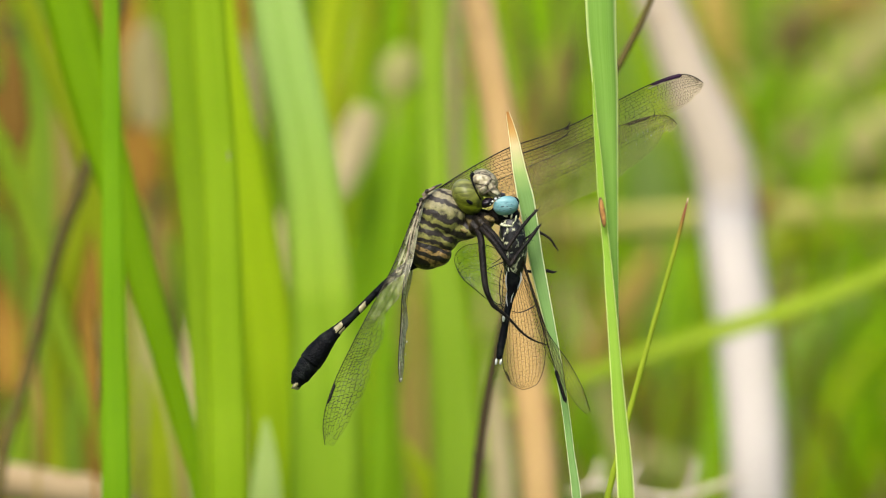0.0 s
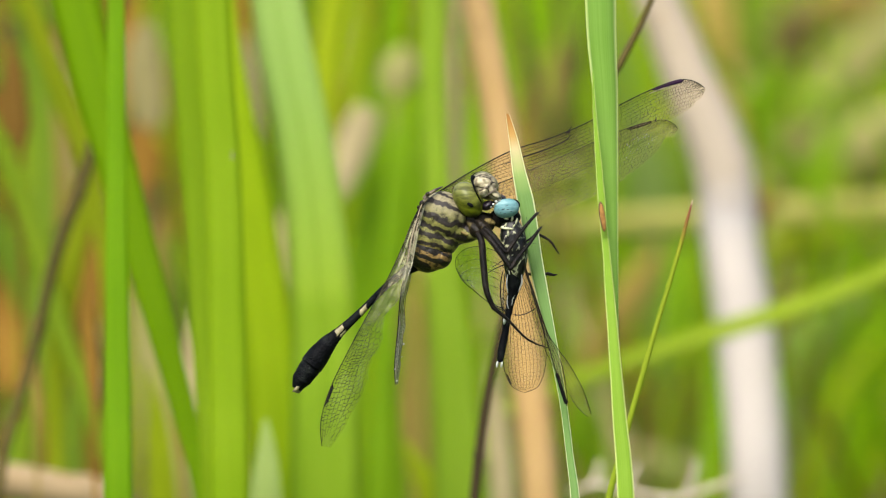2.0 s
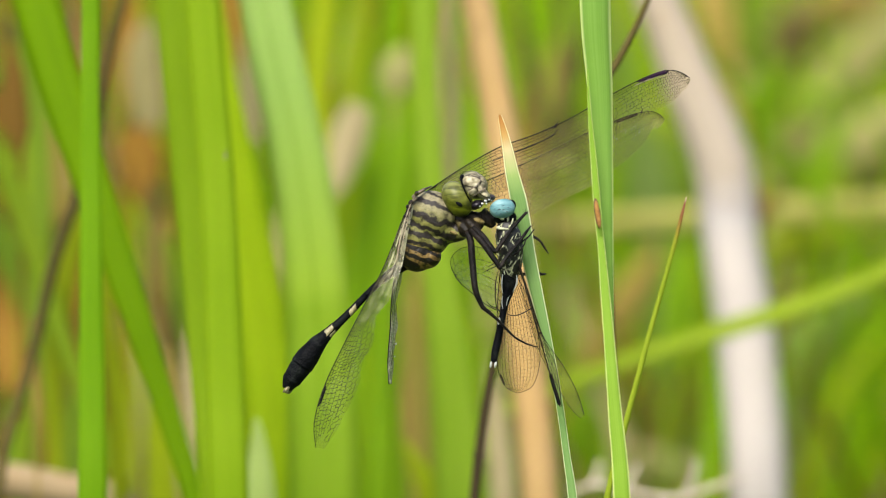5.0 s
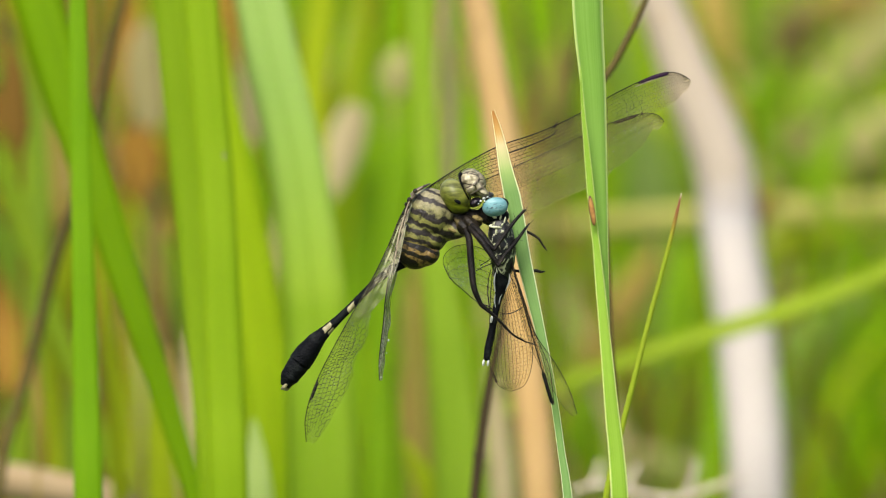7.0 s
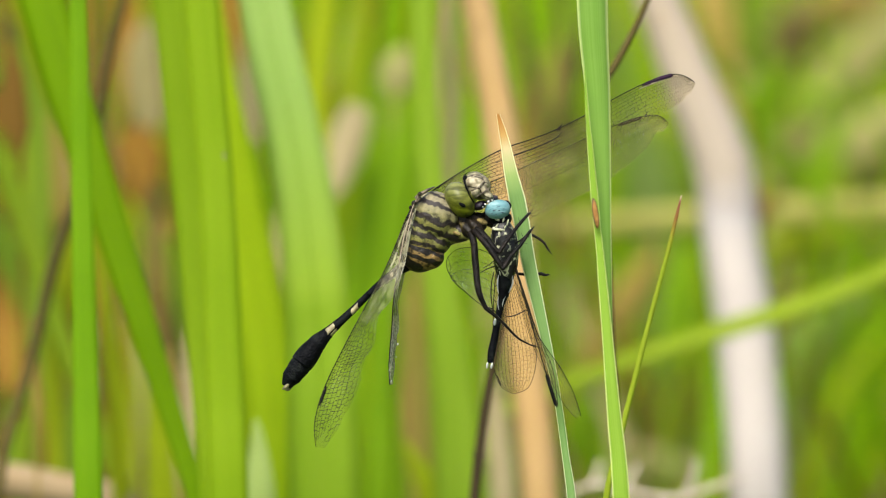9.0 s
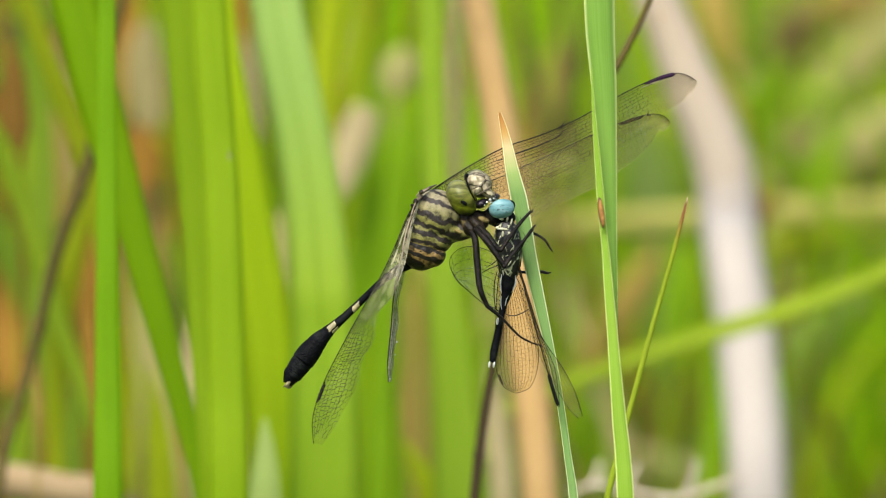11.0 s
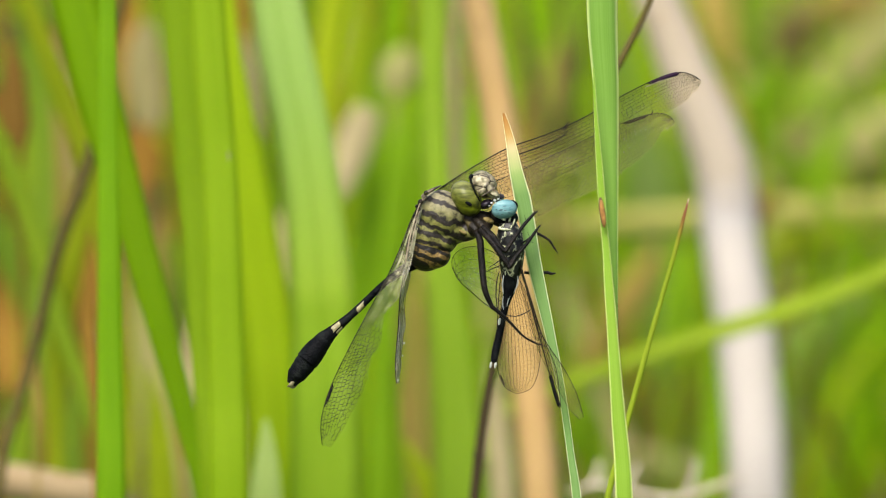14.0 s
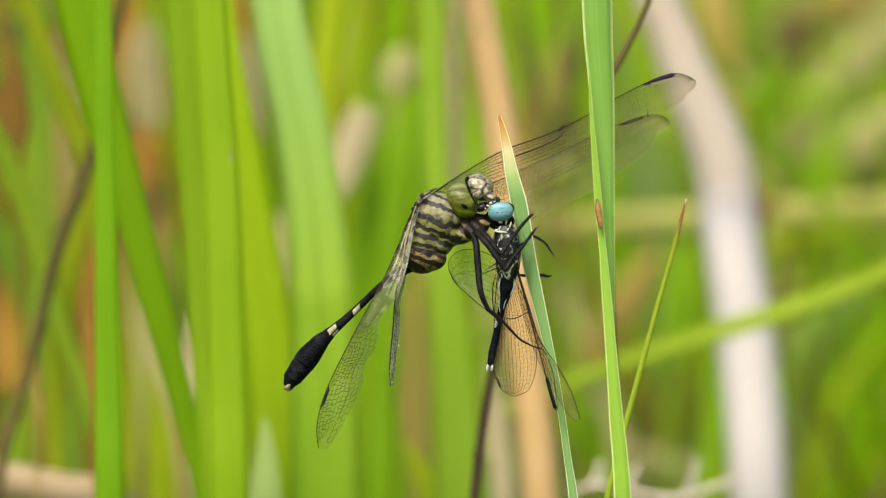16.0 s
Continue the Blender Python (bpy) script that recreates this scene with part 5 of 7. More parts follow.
blade("dead_leaf", [(-0.00474, 0.26537, 0.3703), (-0.00454, 0.26466, 0.3634), (-0.00435, 0.26395, 0.3565), (-0.00455, 0.26341, 0.35056)], [0.00059, 0.00217, 0.00217, 0.00059], OLIVE_DRY, "olive-brown withered blade behind the wings", category="dead leaf")
blade("dead_leaf", [(-0.03179, 0.19384, 0.36777), (-0.03143, 0.19335, 0.36211), (-0.03106, 0.19286, 0.35646), (-0.03107, 0.19253, 0.35172)], [0.00047, 0.00188, 0.00207, 0.00056], TAWNY_DARK, "dark tawny dead leaf between two green blades", category="dead leaf")
blade("dead_leaf", [(-0.04422, 0.15485, 0.37701), (-0.04369, 0.15423, 0.37062), (-0.04279, 0.15345, 0.36332), (-0.04226, 0.15267, 0.35602)], [0.00046, 0.00164, 0.00183, 0.00073], TAWNY, "narrow tawny dead blade leaning between blades", category="dead leaf")
blade("dead_leaf", [(-0.06731, 0.17532, 0.37788), (-0.06715, 0.17452, 0.37048), (-0.06661, 0.17372, 0.36308), (-0.06664, 0.17308, 0.35659)], [0.00046, 0.00167, 0.00185, 0.00056], TAWNY, "narrow tawny dead blade among green stems", category="dead leaf")
for k, pts in enumerate(([(0.02093, 0.19972, 0.34332), (0.02614, 0.19995, 0.34463), (0.02993, 0.19978, 0.3437), (0.03656, 0.19959, 0.34258), (0.04083, 0.19959, 0.34258), (0.04528, 0.19988, 0.34426), (0.04983, 0.20015, 0.34575)], [(0.04244, 0.20071, 0.34892), (0.04215, 0.20025, 0.34631), (0.04149, 0.19992, 0.34444), (0.03997, 0.19955, 0.34239)], [(0.03259, 0.20054, 0.34799), (0.03183, 0.20021, 0.34612), (0.03031, 0.19978, 0.3437)], [(0.02633, 0.20066, 0.34864), (0.02595, 0.20028, 0.3465), (0.02463, 0.19988, 0.34426)])):
    twig = bmesh.new()
    tube(twig, pts, [0.0003, 0.00047, 0.0005, 0.00047, 0.00047, 0.00047, 0.0003][:len(pts)], sides=8, steps=16)
    if k == 0:
        twigs = tagged(mesh_object("dry_twig", twig, SHEATH), "thin pale dry twig with short side shoots", "twig")
    else:
        part("side_shoot", twig, SHEATH, twigs)
leg = bmesh.new()
tube(leg, [(0.03656, 0.19959, 0.34258), (0.03675, 0.19918, 0.34025), (0.038, 0.22, 0.2), (0.04, 0.23, -0.01)], [0.0006, 0.0006, 0.0008, 0.001], sides=8, steps=16)
part("stalk", leg, SHEATH, twigs)


# ---------------------------------------------------------------- blades beside the dragonfly
deep_blade = blade("grass_blade", [(-0.05937, 0.12048, 0.44101), (-0.05689, 0.11864, 0.43057), (-0.05407, 0.1168, 0.42013), (-0.05, 0.11434, 0.40621), (-0.047, 0.1125, 0.39577), (-0.04329, 0.1102, 0.38272), (-0.04011, 0.10821, 0.37141), (-0.03728, 0.10621, 0.3601)], [0.00742, 0.00724, 0.00671, 0.00548, 0.00512, 0.00406, 0.00353, 0.00318], DEEP, "deep green broad grass blade leaning across", turn=0, up=0.08, fold=0.06, rib=0.02)
front_blade = blade("grass_blade", [(-0.05045, 0.08087, 0.44671), (-0.05028, 0.07745, 0.4273), (-0.05002, 0.07373, 0.40622), (-0.04977, 0.07075, 0.38935), (-0.04951, 0.06703, 0.36826)], [0.00257, 0.00291, 0.00343, 0.00394, 0.00445], FRONT, "upright bright green grass blade", turn=0, up=0.08, fold=0.06, rib=0.02)
pair_back = blade("grass_blade", [(-0.04122, 0.10562, 0.44314), (-0.04, 0.10335, 0.43024), (-0.0386, 0.10062, 0.41476), (-0.03755, 0.09819, 0.401), (-0.03651, 0.09546, 0.38552), (-0.03528, 0.09152, 0.36316)], [0.00507, 0.00541, 0.00541, 0.00524, 0.00472, 0.00437], PAIR, "green upright blade tucked behind its neighbour", turn=0, up=0.08, fold=0.06, rib=0.02)
pair_front = blade("grass_blade", [(-0.03634, 0.09374, 0.44485), (-0.03548, 0.09149, 0.43207), (-0.03427, 0.08878, 0.41673), (-0.03357, 0.08608, 0.40139), (-0.03305, 0.08307, 0.38435), (-0.03271, 0.07977, 0.3656)], [0.00536, 0.00554, 0.00554, 0.00571, 0.00588, 0.00606], PAIR, "broad light green upright grass blade with a pale speck", turn=0, up=0.08, fold=0.06, rib=0.02)

bm = bmesh.new()
ball(bm, Vector((-0.03269, 0.0852, 0.41943)) - pair_front.location, (0.0002, 0.0001, 0.0007))
part("speck", bm, CREAM, pair_front, "small pale speck")
perch = blade("grass_blade", [(0.00919, 0.0034, 0.43929), (0.00967, 0.00307, 0.43739), (0.01024, 0.0026, 0.43477), (0.01088, 0.00197, 0.43119), (0.01177, 0.00127, 0.42722), (0.0125, 0.00057, 0.42326), (0.01314, -0.00013, 0.41929), (0.01395, -0.00083, 0.41532), (0.01548, -0.00209, 0.40817), (0.01717, -0.00363, 0.39944), (0.01822, -0.00503, 0.3915), (0.01919, -0.0065, 0.38316)], [0.00048, 0.00097, 0.00145, 0.00193, 0.00242, 0.00226, 0.00210, 0.00193, 0.00145, 0.00105, 0.00105, 0.00137], PERCH, "green grass blade with a withered orange tip, gripped by the dragonfly", fold=0.12, rib=0, steps=72, lean=0.15)
tall = blade("grass_blade", [(0.02113, -0.00836, 0.44747), (0.02137, -0.00933, 0.44197), (0.02185, -0.01037, 0.43608), (0.02233, -0.0114, 0.43019), (0.02273, -0.01223, 0.42548), (0.02313, -0.01293, 0.42155), (0.02344, -0.01362, 0.41762), (0.02384, -0.01445, 0.41291), (0.0244, -0.0157, 0.40584), (0.02504, -0.01708, 0.39799), (0.02544, -0.01777, 0.39406), (0.02592, -0.0193, 0.38543)], [0.00016, 0.00040, 0.00080, 0.00104, 0.00096, 0.00104, 0.00128, 0.00144, 0.00167, 0.00207, 0.00223, 0.00247], TALL, "tall smooth green grass blade with pale edges and a brown blemish", fold=0.14, rib=0, steps=72, lean=0.2)
blade("inner_face", [(0.02222, -0.00317, 0.45961), (0.02246, -0.00456, 0.45173), (0.02294, -0.00581, 0.44465), (0.02326, -0.00692, 0.43835), (0.02358, -0.00789, 0.43284), (0.0239, -0.00928, 0.42496), (0.02414, -0.00997, 0.42103), (0.02446, -0.01094, 0.41552), (0.02478, -0.01185, 0.4104)], [0.00448, 0.00416, 0.00360, 0.00304, 0.00240, 0.00176, 0.00128, 0.00072, 0.00016], TALL_BACK, "bluish green inner face of the twisted blade", fold=0.4, steps=60, up=0.09, ground=False, parent=tall)
bm = bmesh.new()
ball(bm, Vector((0.02246, -0.01338, 0.42762)) - tall.location, (0.00042, 0.00024, 0.0022), turn=-8, power=0.9)
blemish = part("blemish", bm, SPOT_RIM, tall, "rusty brown elongated blemish with a dark rim")
bm = bmesh.new()
ball(bm, Vector((0.02251, -0.0135, 0.42752)) - tall.location, (0.00035, 0.00027, 0.00198), turn=-8, power=0.9)
part("withered_middle", bm, SPOT, blemish)
thin = blade("grass_blade", [(0.03534, 0.0131, 0.42521), (0.03461, 0.01261, 0.42241), (0.03355, 0.01189, 0.41832), (0.03208, 0.01098, 0.41319), (0.03062, 0.01011, 0.40821), (0.02866, 0.00886, 0.40116), (0.02671, 0.00762, 0.3941), (0.02508, 0.00653, 0.38793), (0.02345, 0.00526, 0.38071)], [0.00016, 0.00049, 0.00065, 0.00069, 0.00073, 0.00081, 0.00081, 0.00090, 0.00098], RED_TIP, "slender grass shoot with a reddish tip", fold=0.5, rib=0, steps=60)

# ---------------------------------------------------------------- the two insects
TILT = pose(*AIM, -10, 0, 0)


def thing(name, label, category):
    ob = new(name)
    ob.empty_display_size = 0.005
    ob.matrix_basis = TILT
    return tagged(ob, label, category)


def wing(parent, name, lead, trail, veins, material, label, rib=0.11, notch=0.0, seed=1, stigma=None, steps=40, bend=0.0, fine=0.4, crumple=0.0, rear=0.4, net=0.0, thin=0.028, cells=0.0, cells_from=None, vein_material=None):
    """lead and trail run from the base to the tip, in millimetres: the membrane spans them, the ribs lie on it."""
    a, b = smooth_path(mm(lead), steps), smooth_path(mm(trail), steps)
    rng = random.Random(seed)
    across = 16 if crumple else 8
    bm = bmesh.new()
    uv = bm.loops.layers.uv.new("UVMap")
    place, run = {}, 0.0
    grid = []
    for i in range(steps + 1):
        p, q = a[i][0], b[i][0]
        f = i / steps
        if notch and i < steps:
            wear = noise.noise((f * 7.0, seed * 3.1, 0.0)) * 1.4 + noise.noise((f * 26.0, seed * 1.7, 4.0)) * 0.5
            q = q + (p - q) * notch * max(0.0, wear + 0.12) * min(1.0, f * 2)
        row = []
        if i:
            run += (a[i][0].lerp(b[i][0], 0.5) - a[i - 1][0].lerp(b[i - 1][0], 0.5)).length
        for j in range(across + 1):
            w = p.lerp(q, j / across)
            w.y += 0.00022 * (1 if j % 2 else -1) * (1 - j / across) + bend * MM * math.sin(math.pi * j / across)
            w += Vector((0.25, 1.0, 0.25)) * crumple * MM * (noise.noise((f * 5.0, j * 0.55, seed)) + 0.5 * noise.noise((f * 13.0, j * 1.4, seed + 7)))
            row.append(bm.verts.new(w))
            place[row[-1]] = (run / MM, (p - w).length / MM)
        grid.append(row)
    for r0, r1 in zip(grid, grid[1:]):
        for j in range(across):
            for lp in bm.faces.new((r0[j], r0[j + 1], r1[j + 1], r1[j])).loops:
                lp[uv].uv = place[lp.vert]
    ob = part(name, bm, material, parent, label)

    def on_wing(f, s):
        i = min(int(f * steps), steps - 1)
        t = f * steps - i
        return a[i][0].lerp(a[i + 1][0], t).lerp(b[i][0].lerp(b[i + 1][0], t), s)

    def taper(path, r0, r1, kind="vein"):
        n = len(path)
        v = bmesh.new()
        tube(v, path, [(r0 + (r1 - r0) * k / (n - 1)) * MM for k in range(n)], sides=5, steps=n * 3)
        part(kind, v, LEG_BLACK if kind == "leading_edge" else vein_material or VEIN, ob)
    taper([on_wing(k / 12, 0.0) for k in range(13)], rib, rib * 0.55, "leading_edge")
    for s0, s1, f1 in veins:
        taper([on_wing(0.02 + (f1 - 0.02) * k / 9, s0 + (s1 - s0) * (k / 9) ** 1.3) for k in range(10)], rib * fine, rib * fine * 0.5)
    if not notch:
        taper([on_wing(k / 12, 1.0) for k in range(13)], rib * rear, rib * rear, "trailing_edge")
    # cross veins: ladders between each pair of long veins, net millimetres apart
    verts, faces = [], []

    def strut(p, q, r):
        d = (q - p).normalized()
        u = d.cross(Vector((0, 1, 0))).normalized() * r
        w = Vector((0, -1, 0)) * r
        k = len(verts)
        verts.extend([p + u, p - u, p + w, q + u, q - u, q + w])
        faces.extend([(k, k + 2, k + 5, k + 3), (k + 2, k + 1, k + 4, k + 5), (k + 1, k, k + 3, k + 4)])

    def place_of(vein, f):
        s0, s1, f1 = vein
        return s0 + (s1 - s0) * max(0.0, (f - 0.02) / (f1 - 0.02)) ** 1.3
    length = sum((a[i + 1][0].lerp(b[i + 1][0], 0.4) - a[i][0].lerp(b[i][0], 0.4)).length for i in range(steps)) / MM
    rows = [(0.0, 0.0, 1.0)] + list(veins) + ([] if notch else [(1.0, 1.0, 1.0)])
    for n, (upper, under) in enumerate(zip(rows, rows[1:])):
        gap = (net or 1.6) / length
        f = 0.05 + rng.uniform(0, gap)
        while f < min(upper[2], under[2]) - 0.01:
            p = on_wing(f, place_of(upper, f))
            q = on_wing(min(0.995, f + rng.uniform(-0.25, 0.45) * gap), place_of(under, f))
            if net or n == 0:
                strut(p, q, thin * MM)
            f += gap * rng.uniform(0.7, 1.3)
    if cells:
        # fine six-sided cells behind the last long veins
        start = veins[-1][1] if cells_from is None else cells_from
        size = cells * MM
        knots = {}

        def knot(r, c):
            if (r, c) not in knots:
                knots[r, c] = (rng.uniform(-0.22, 0.22), rng.uniform(-0.22, 0.22))
            du, dv = knots[r, c]
            f = 0.04 + (c + du) * 0.87 * cells / length
            if not 0.03 < f < 0.985:
                return None
            k = min(int(f * steps), steps - 1)
            chord = (a[k][0] - b[k][0]).length
            high = (r * 1.5 + (0.25 if (r + c) % 2 else -0.25) + dv) * size
            s = start + high / max(chord, 1e-5)
            limit = 1.0 - (notch * max(0.0, noise.noise((f * 7.0, seed * 3.1, 0.0)) * 1.4 + 0.12) * min(1.0, f * 2) if notch else 0.0)
            return on_wing(f, s) if s < limit - 0.02 else None
        for r in range(int(14 / cells)):
            for c in range(int(length / (0.87 * cells)) + 1):
                p = knot(r, c)
                ends = [knot(r, c + 1)] + ([knot(r + 1, c)] if (r + c) % 2 else [])
                for q in ends:
                    if p and q and rng.random() > 0.06:
                        strut(p, q, thin * rng.uniform(0.5, 0.9) * MM)
    me = bpy.data.meshes.new("vein_net")
    me.from_pydata(verts, [], faces)
    me.materials.append(CROSS_VEIN)
    net_ob = new("vein_net", me)
    net_ob.parent = ob
    tagged(net_ob, kind="stuff")
    if stigma:
        f0, f1, thick = stigma
        v = bmesh.new()
        tube(v, [on_wing(f0, 0.02), on_wing(f0 + 0.02, 0.035), on_wing((f0 + f1) / 2, 0.04), on_wing(f1 - 0.02, 0.035), on_wing(f1, 0.02)], [0.05 * MM, thick * MM, thick * MM, thick * MM, 0.05 * MM], sides=8, steps=16, flat=0.4)
        part("wing_spot", v, STIGMA if thick > 0.28 else BLACK if thick > 0.19 else VEIN, ob, "dark purplish brown spot at the wing's edge")
    return ob


def leg_of(parent, pts, radii, name="leg", spines=True, seed=2, joints=()):
    """A leg of rounded pieces, divided at the given joints: thigh, shin and foot."""
    rng = random.Random(seed)
    path = mm(pts)
    cuts = [0, *joints, len(pts) - 1]
    owner, names = parent, [name, "shin", "foot"]
    for n, (i, j) in enumerate(zip(cuts, cuts[1:])):
        bm = bmesh.new()
        tube(bm, path[i:j + 1], [r * MM for r in radii[i:j + 1]], sides=10, steps=8 * (j - i) + 4)
        if n:
            ball(bm, path[i], [radii[i] * 1.08 * MM] * 3, u=10, v=8)
        if spines:
            for k in range(max(1, i), j):
                for f in (0.15, 0.35, 0.55, 0.75, 0.92):
                    q = path[k].lerp(path[k + 1], f)
                    d = (path[k + 1] - path[k]).normalized()
                    out = (d + Vector((rng.uniform(-1, 1), rng.uniform(-0.6, 0.6), rng.uniform(-1, 1)))).normalized()
                    tube(bm, [q, q + out * rng.uniform(0.5, 1.2) * MM], [0.04 * MM, 0.012 * MM], sides=4, steps=2)
        made = part(names[n], bm, LEG_BLACK, owner)
        if n == 0:
            owner = made
    return owner


dragonfly = thing("dragonfly", "striped yellowish green dragonfly with worn wings clinging to a grass blade", "dragonfly")

# thorax and head
bm = bmesh.new()
ball(bm, (-0.00008, -0.001, 0.00508), (0.0035472, 3.4 * MM, 0.0034666), turn=28, power=0.9, u=32, v=22)
ball(bm, (-0.00177, -0.0005, 0.0025), (0.0029022, 3.2 * MM, 0.003789), turn=14, power=0.92, u=32, v=22)
ball(bm, (0.00097, -0.0005, 0.00314), (0.0030635, 2.9 * MM, 0.0020154), turn=20, u=28, v=18)
ball(bm, (-0.00032, -0.0004, 0.00137), (0.0025798, 2.9 * MM, 0.0020961), turn=-10, u=28, v=18)
tube(bm, mm([(0.48, -1, 3.14), (2.74, -1.3, 2.66), (4.68, -1.5, 2.98), (5.8, -1.4, 3.47)]), [0.0016124, 0.0015317, 0.0012093, 0.0006449], sides=16)
fuse(part("thorax", bm, THORAX, dragonfly, "yellowish green thorax with black slanting stripes"), 0.00022, 5)
bm = bmesh.new()
ball(bm, (-0.00234, -0.0004, 0.00008), (0.0028216, 3.0 * MM, 0.0030635), turn=-14, power=0.95, u=28, v=20)
ball(bm, (-0.00064, -0.0006, -0.00089), (0.0019348, 2.4 * MM, 0.0016124), turn=-22, u=24, v=16)
ball(bm, (0.00008, -0.0004, -0.00137), (0.0007256, 1.2 * MM, 0.0006449), u=14, v=10)
fuse(part("abdomen_base", bm, BULB, dragonfly, "swollen brown abdomen base with fine dark rings"), 0.00022, 4)
bm = bmesh.new()
tube(bm, mm([(3.39, -1.6, 3.14), (4.51, -2.2, 2.98), (5.64, -2.4, 3.31), (6.93, -1.8, 4.11)]), [0.0006449, 0.001048, 0.0011286, 0.0007256], sides=16)
tube(bm, mm([(2.26, -1.2, 5.56), (4.35, -1.4, 4.6), (6.77, -1.4, 4.43)]), [0.0011286, 0.0014511, 0.001048], sides=16)
tube(bm, mm([(6.77, -1, 5.56), (8.06, -1, 4.27), (8.71, -1, 3.47)]), [0.0009674, 0.0009674, 0.0004837], sides=12)
for a, b, r in (((3.4, -2.2, 4.4), (4.9, -3.4, 2.7), 0.55), ((4.3, -2.2, 4.9), (6.2, -4.2, 3.0), 0.62), ((5.2, -2.0, 4.9), (6.9, -4.6, 2.4), 0.44)):
    tube(bm, mm([a, tuple((p + q) / 2 for p, q in zip(a, b)), b]), [r * 0.7 * MM, r * MM, r * 0.75 * MM], sides=12, steps=10)
fuse(part("underside", bm, UNDER, dragonfly, "dark brown underside with yellowish patches between the legs"), 0.00016, 3)
bm = bmesh.new()
for c, r, turn in (((2.98, -3.0, 2.58), (0.62, 0.35, 0.26), 25), ((6.6, -2.75, 4.3), (0.85, 0.45, 0.42), 20), ((2.34, -2.5, 4.43), (0.32, 0.4, 0.24), 0)):
    bm = bmesh.new()
    ball(bm, Vector(c) * MM, [k * MM for k in r], turn=turn, u=12, v=8)
    part("pale_patch", bm, DULL_YELLOW, dragonfly, "yellowish patch on the dark underside")
# face: plates over a dark ground
bm = bmesh.new()
for c, r, turn in (((5.75, -1.9, 9.35), (2.05, 2.8, 1.55), 50), ((4.95, -2.6, 9.8), (1.0, 2.1, 0.7), -50), ((6.2, -2.5, 10.0), (1.2, 2.4, 0.8), 45), ((6.55, -2.9, 8.9), (1.5, 2.2, 0.75), 48), ((7.25, -2.9, 8.05), (1.2, 2.1, 0.68), 38), ((5.7, -3.0, 8.4), (0.8, 1.9, 0.6), -40), ((6.75, -2.2, 9.7), (1.25, 2.2, 0.95), 62), ((5.35, -2.2, 10.45), (1.25, 2.2, 0.8), -20)):
    ball(bm, Vector(c) * MM, [k * MM for k in r], turn=turn, power=0.9, u=24, v=16)
face = fuse(part("face", bm, FACE, dragonfly, "pale grey-yellow segmented face"), 0.00014, 2)
for pts in ([(4.75, -4.6, 8.6), (5.5, -5.15, 8.85), (6.35, -5.2, 9.45), (6.95, -4.8, 10.35)], [(5.6, -4.9, 7.75), (6.4, -5.1, 8.2), (7.2, -5.0, 8.75), (7.85, -4.2, 9.3)]):
    bm = bmesh.new()
    tube(bm, mm(pts), [0.04 * MM] + [0.09 * MM] * (len(pts) - 2) + [0.04 * MM], sides=6, steps=14)
    part("seam", bm, FACE_BROWN, face)
bm = bmesh.new()
ball(bm, (0.00418, -0.0028, 0.01055), (0.00036, 1.0 * MM, 0.00036), turn=-20)
tube(bm, mm([(3.95, -3.8, 10.5), (4.15, -4.3, 9.7), (4.75, -4.6, 8.2), (5.4, -4.3, 7.0)]), [0.15 * MM, 0.13 * MM, 0.12 * MM, 0.10 * MM], sides=8)
brow = part("brow", bm, BLACK, dragonfly, "black band between eye and face")
bm = bmesh.new()
tube(bm, mm([(4.1, -3.6, 10.9), (4.5, -4.0, 11.25), (4.95, -4.2, 11.35)]), [0.06 * MM, 0.04 * MM, 0.02 * MM], sides=6, steps=8)
part("feeler", bm, BLACK, brow)
bm = bmesh.new()
ball(bm, (0.00347, -0.0026, 0.00742), (0.0020154, 2.7 * MM, 0.002741), turn=-32, u=32, v=22)
near_eye = part("eye", bm, EYE_GREEN, dragonfly, "large glossy olive green compound eye")
bm = bmesh.new()
ball(bm, (0.00372, -0.00500, 0.00672), (0.00062, 0.35 * MM, 0.00030), turn=34)
ball(bm, (0.00320, -0.0049, 0.00712), (0.00040, 0.3 * MM, 0.00010), turn=50)
part("eye_mark", bm, BLACK, near_eye)
bm = bmesh.new()
ball(bm, (0.00592, 0.0012, 0.00945), (0.00175, 2.0 * MM, 0.00222), turn=-36, u=24, v=16)
part("eye", bm, EYE_GREEN, dragonfly, "large glossy olive green compound eye")
bm = bmesh.new()
ball(bm, (0.00625, -0.0026, 0.00660), (0.00105, 1.5 * MM, 0.00065), turn=-25)
ball(bm, (0.00800, -0.0020, 0.00745), (0.00095, 1.6 * MM, 0.00055), turn=-20)
tube(bm, mm([(7.9, -3.4, 7.6), (8.25, -3.6, 7.95), (8.3, -3.6, 8.35)]), [0.14 * MM, 0.1 * MM, 0.03 * MM], sides=6, steps=8)
part("jaw", bm, JAW, dragonfly, "dark purplish jaw")
bm = bmesh.new()
for x, z, r in ((7.5, 7.12, 0.25), (7.05, 6.75, 0.19), (8.0, 7.3, 0.17), (6.72, 6.35, 0.13), (7.62, 6.75, 0.15), (8.35, 7.2, 0.1)):
    bm = bmesh.new()
    ball(bm, Vector((x, -4.4, z)) * MM, (r * MM, 0.3 * MM, r * 0.85 * MM), u=10, v=8)
    part("lip_mark", bm, WHITE, dragonfly, "bluish white spot beside the jaws")

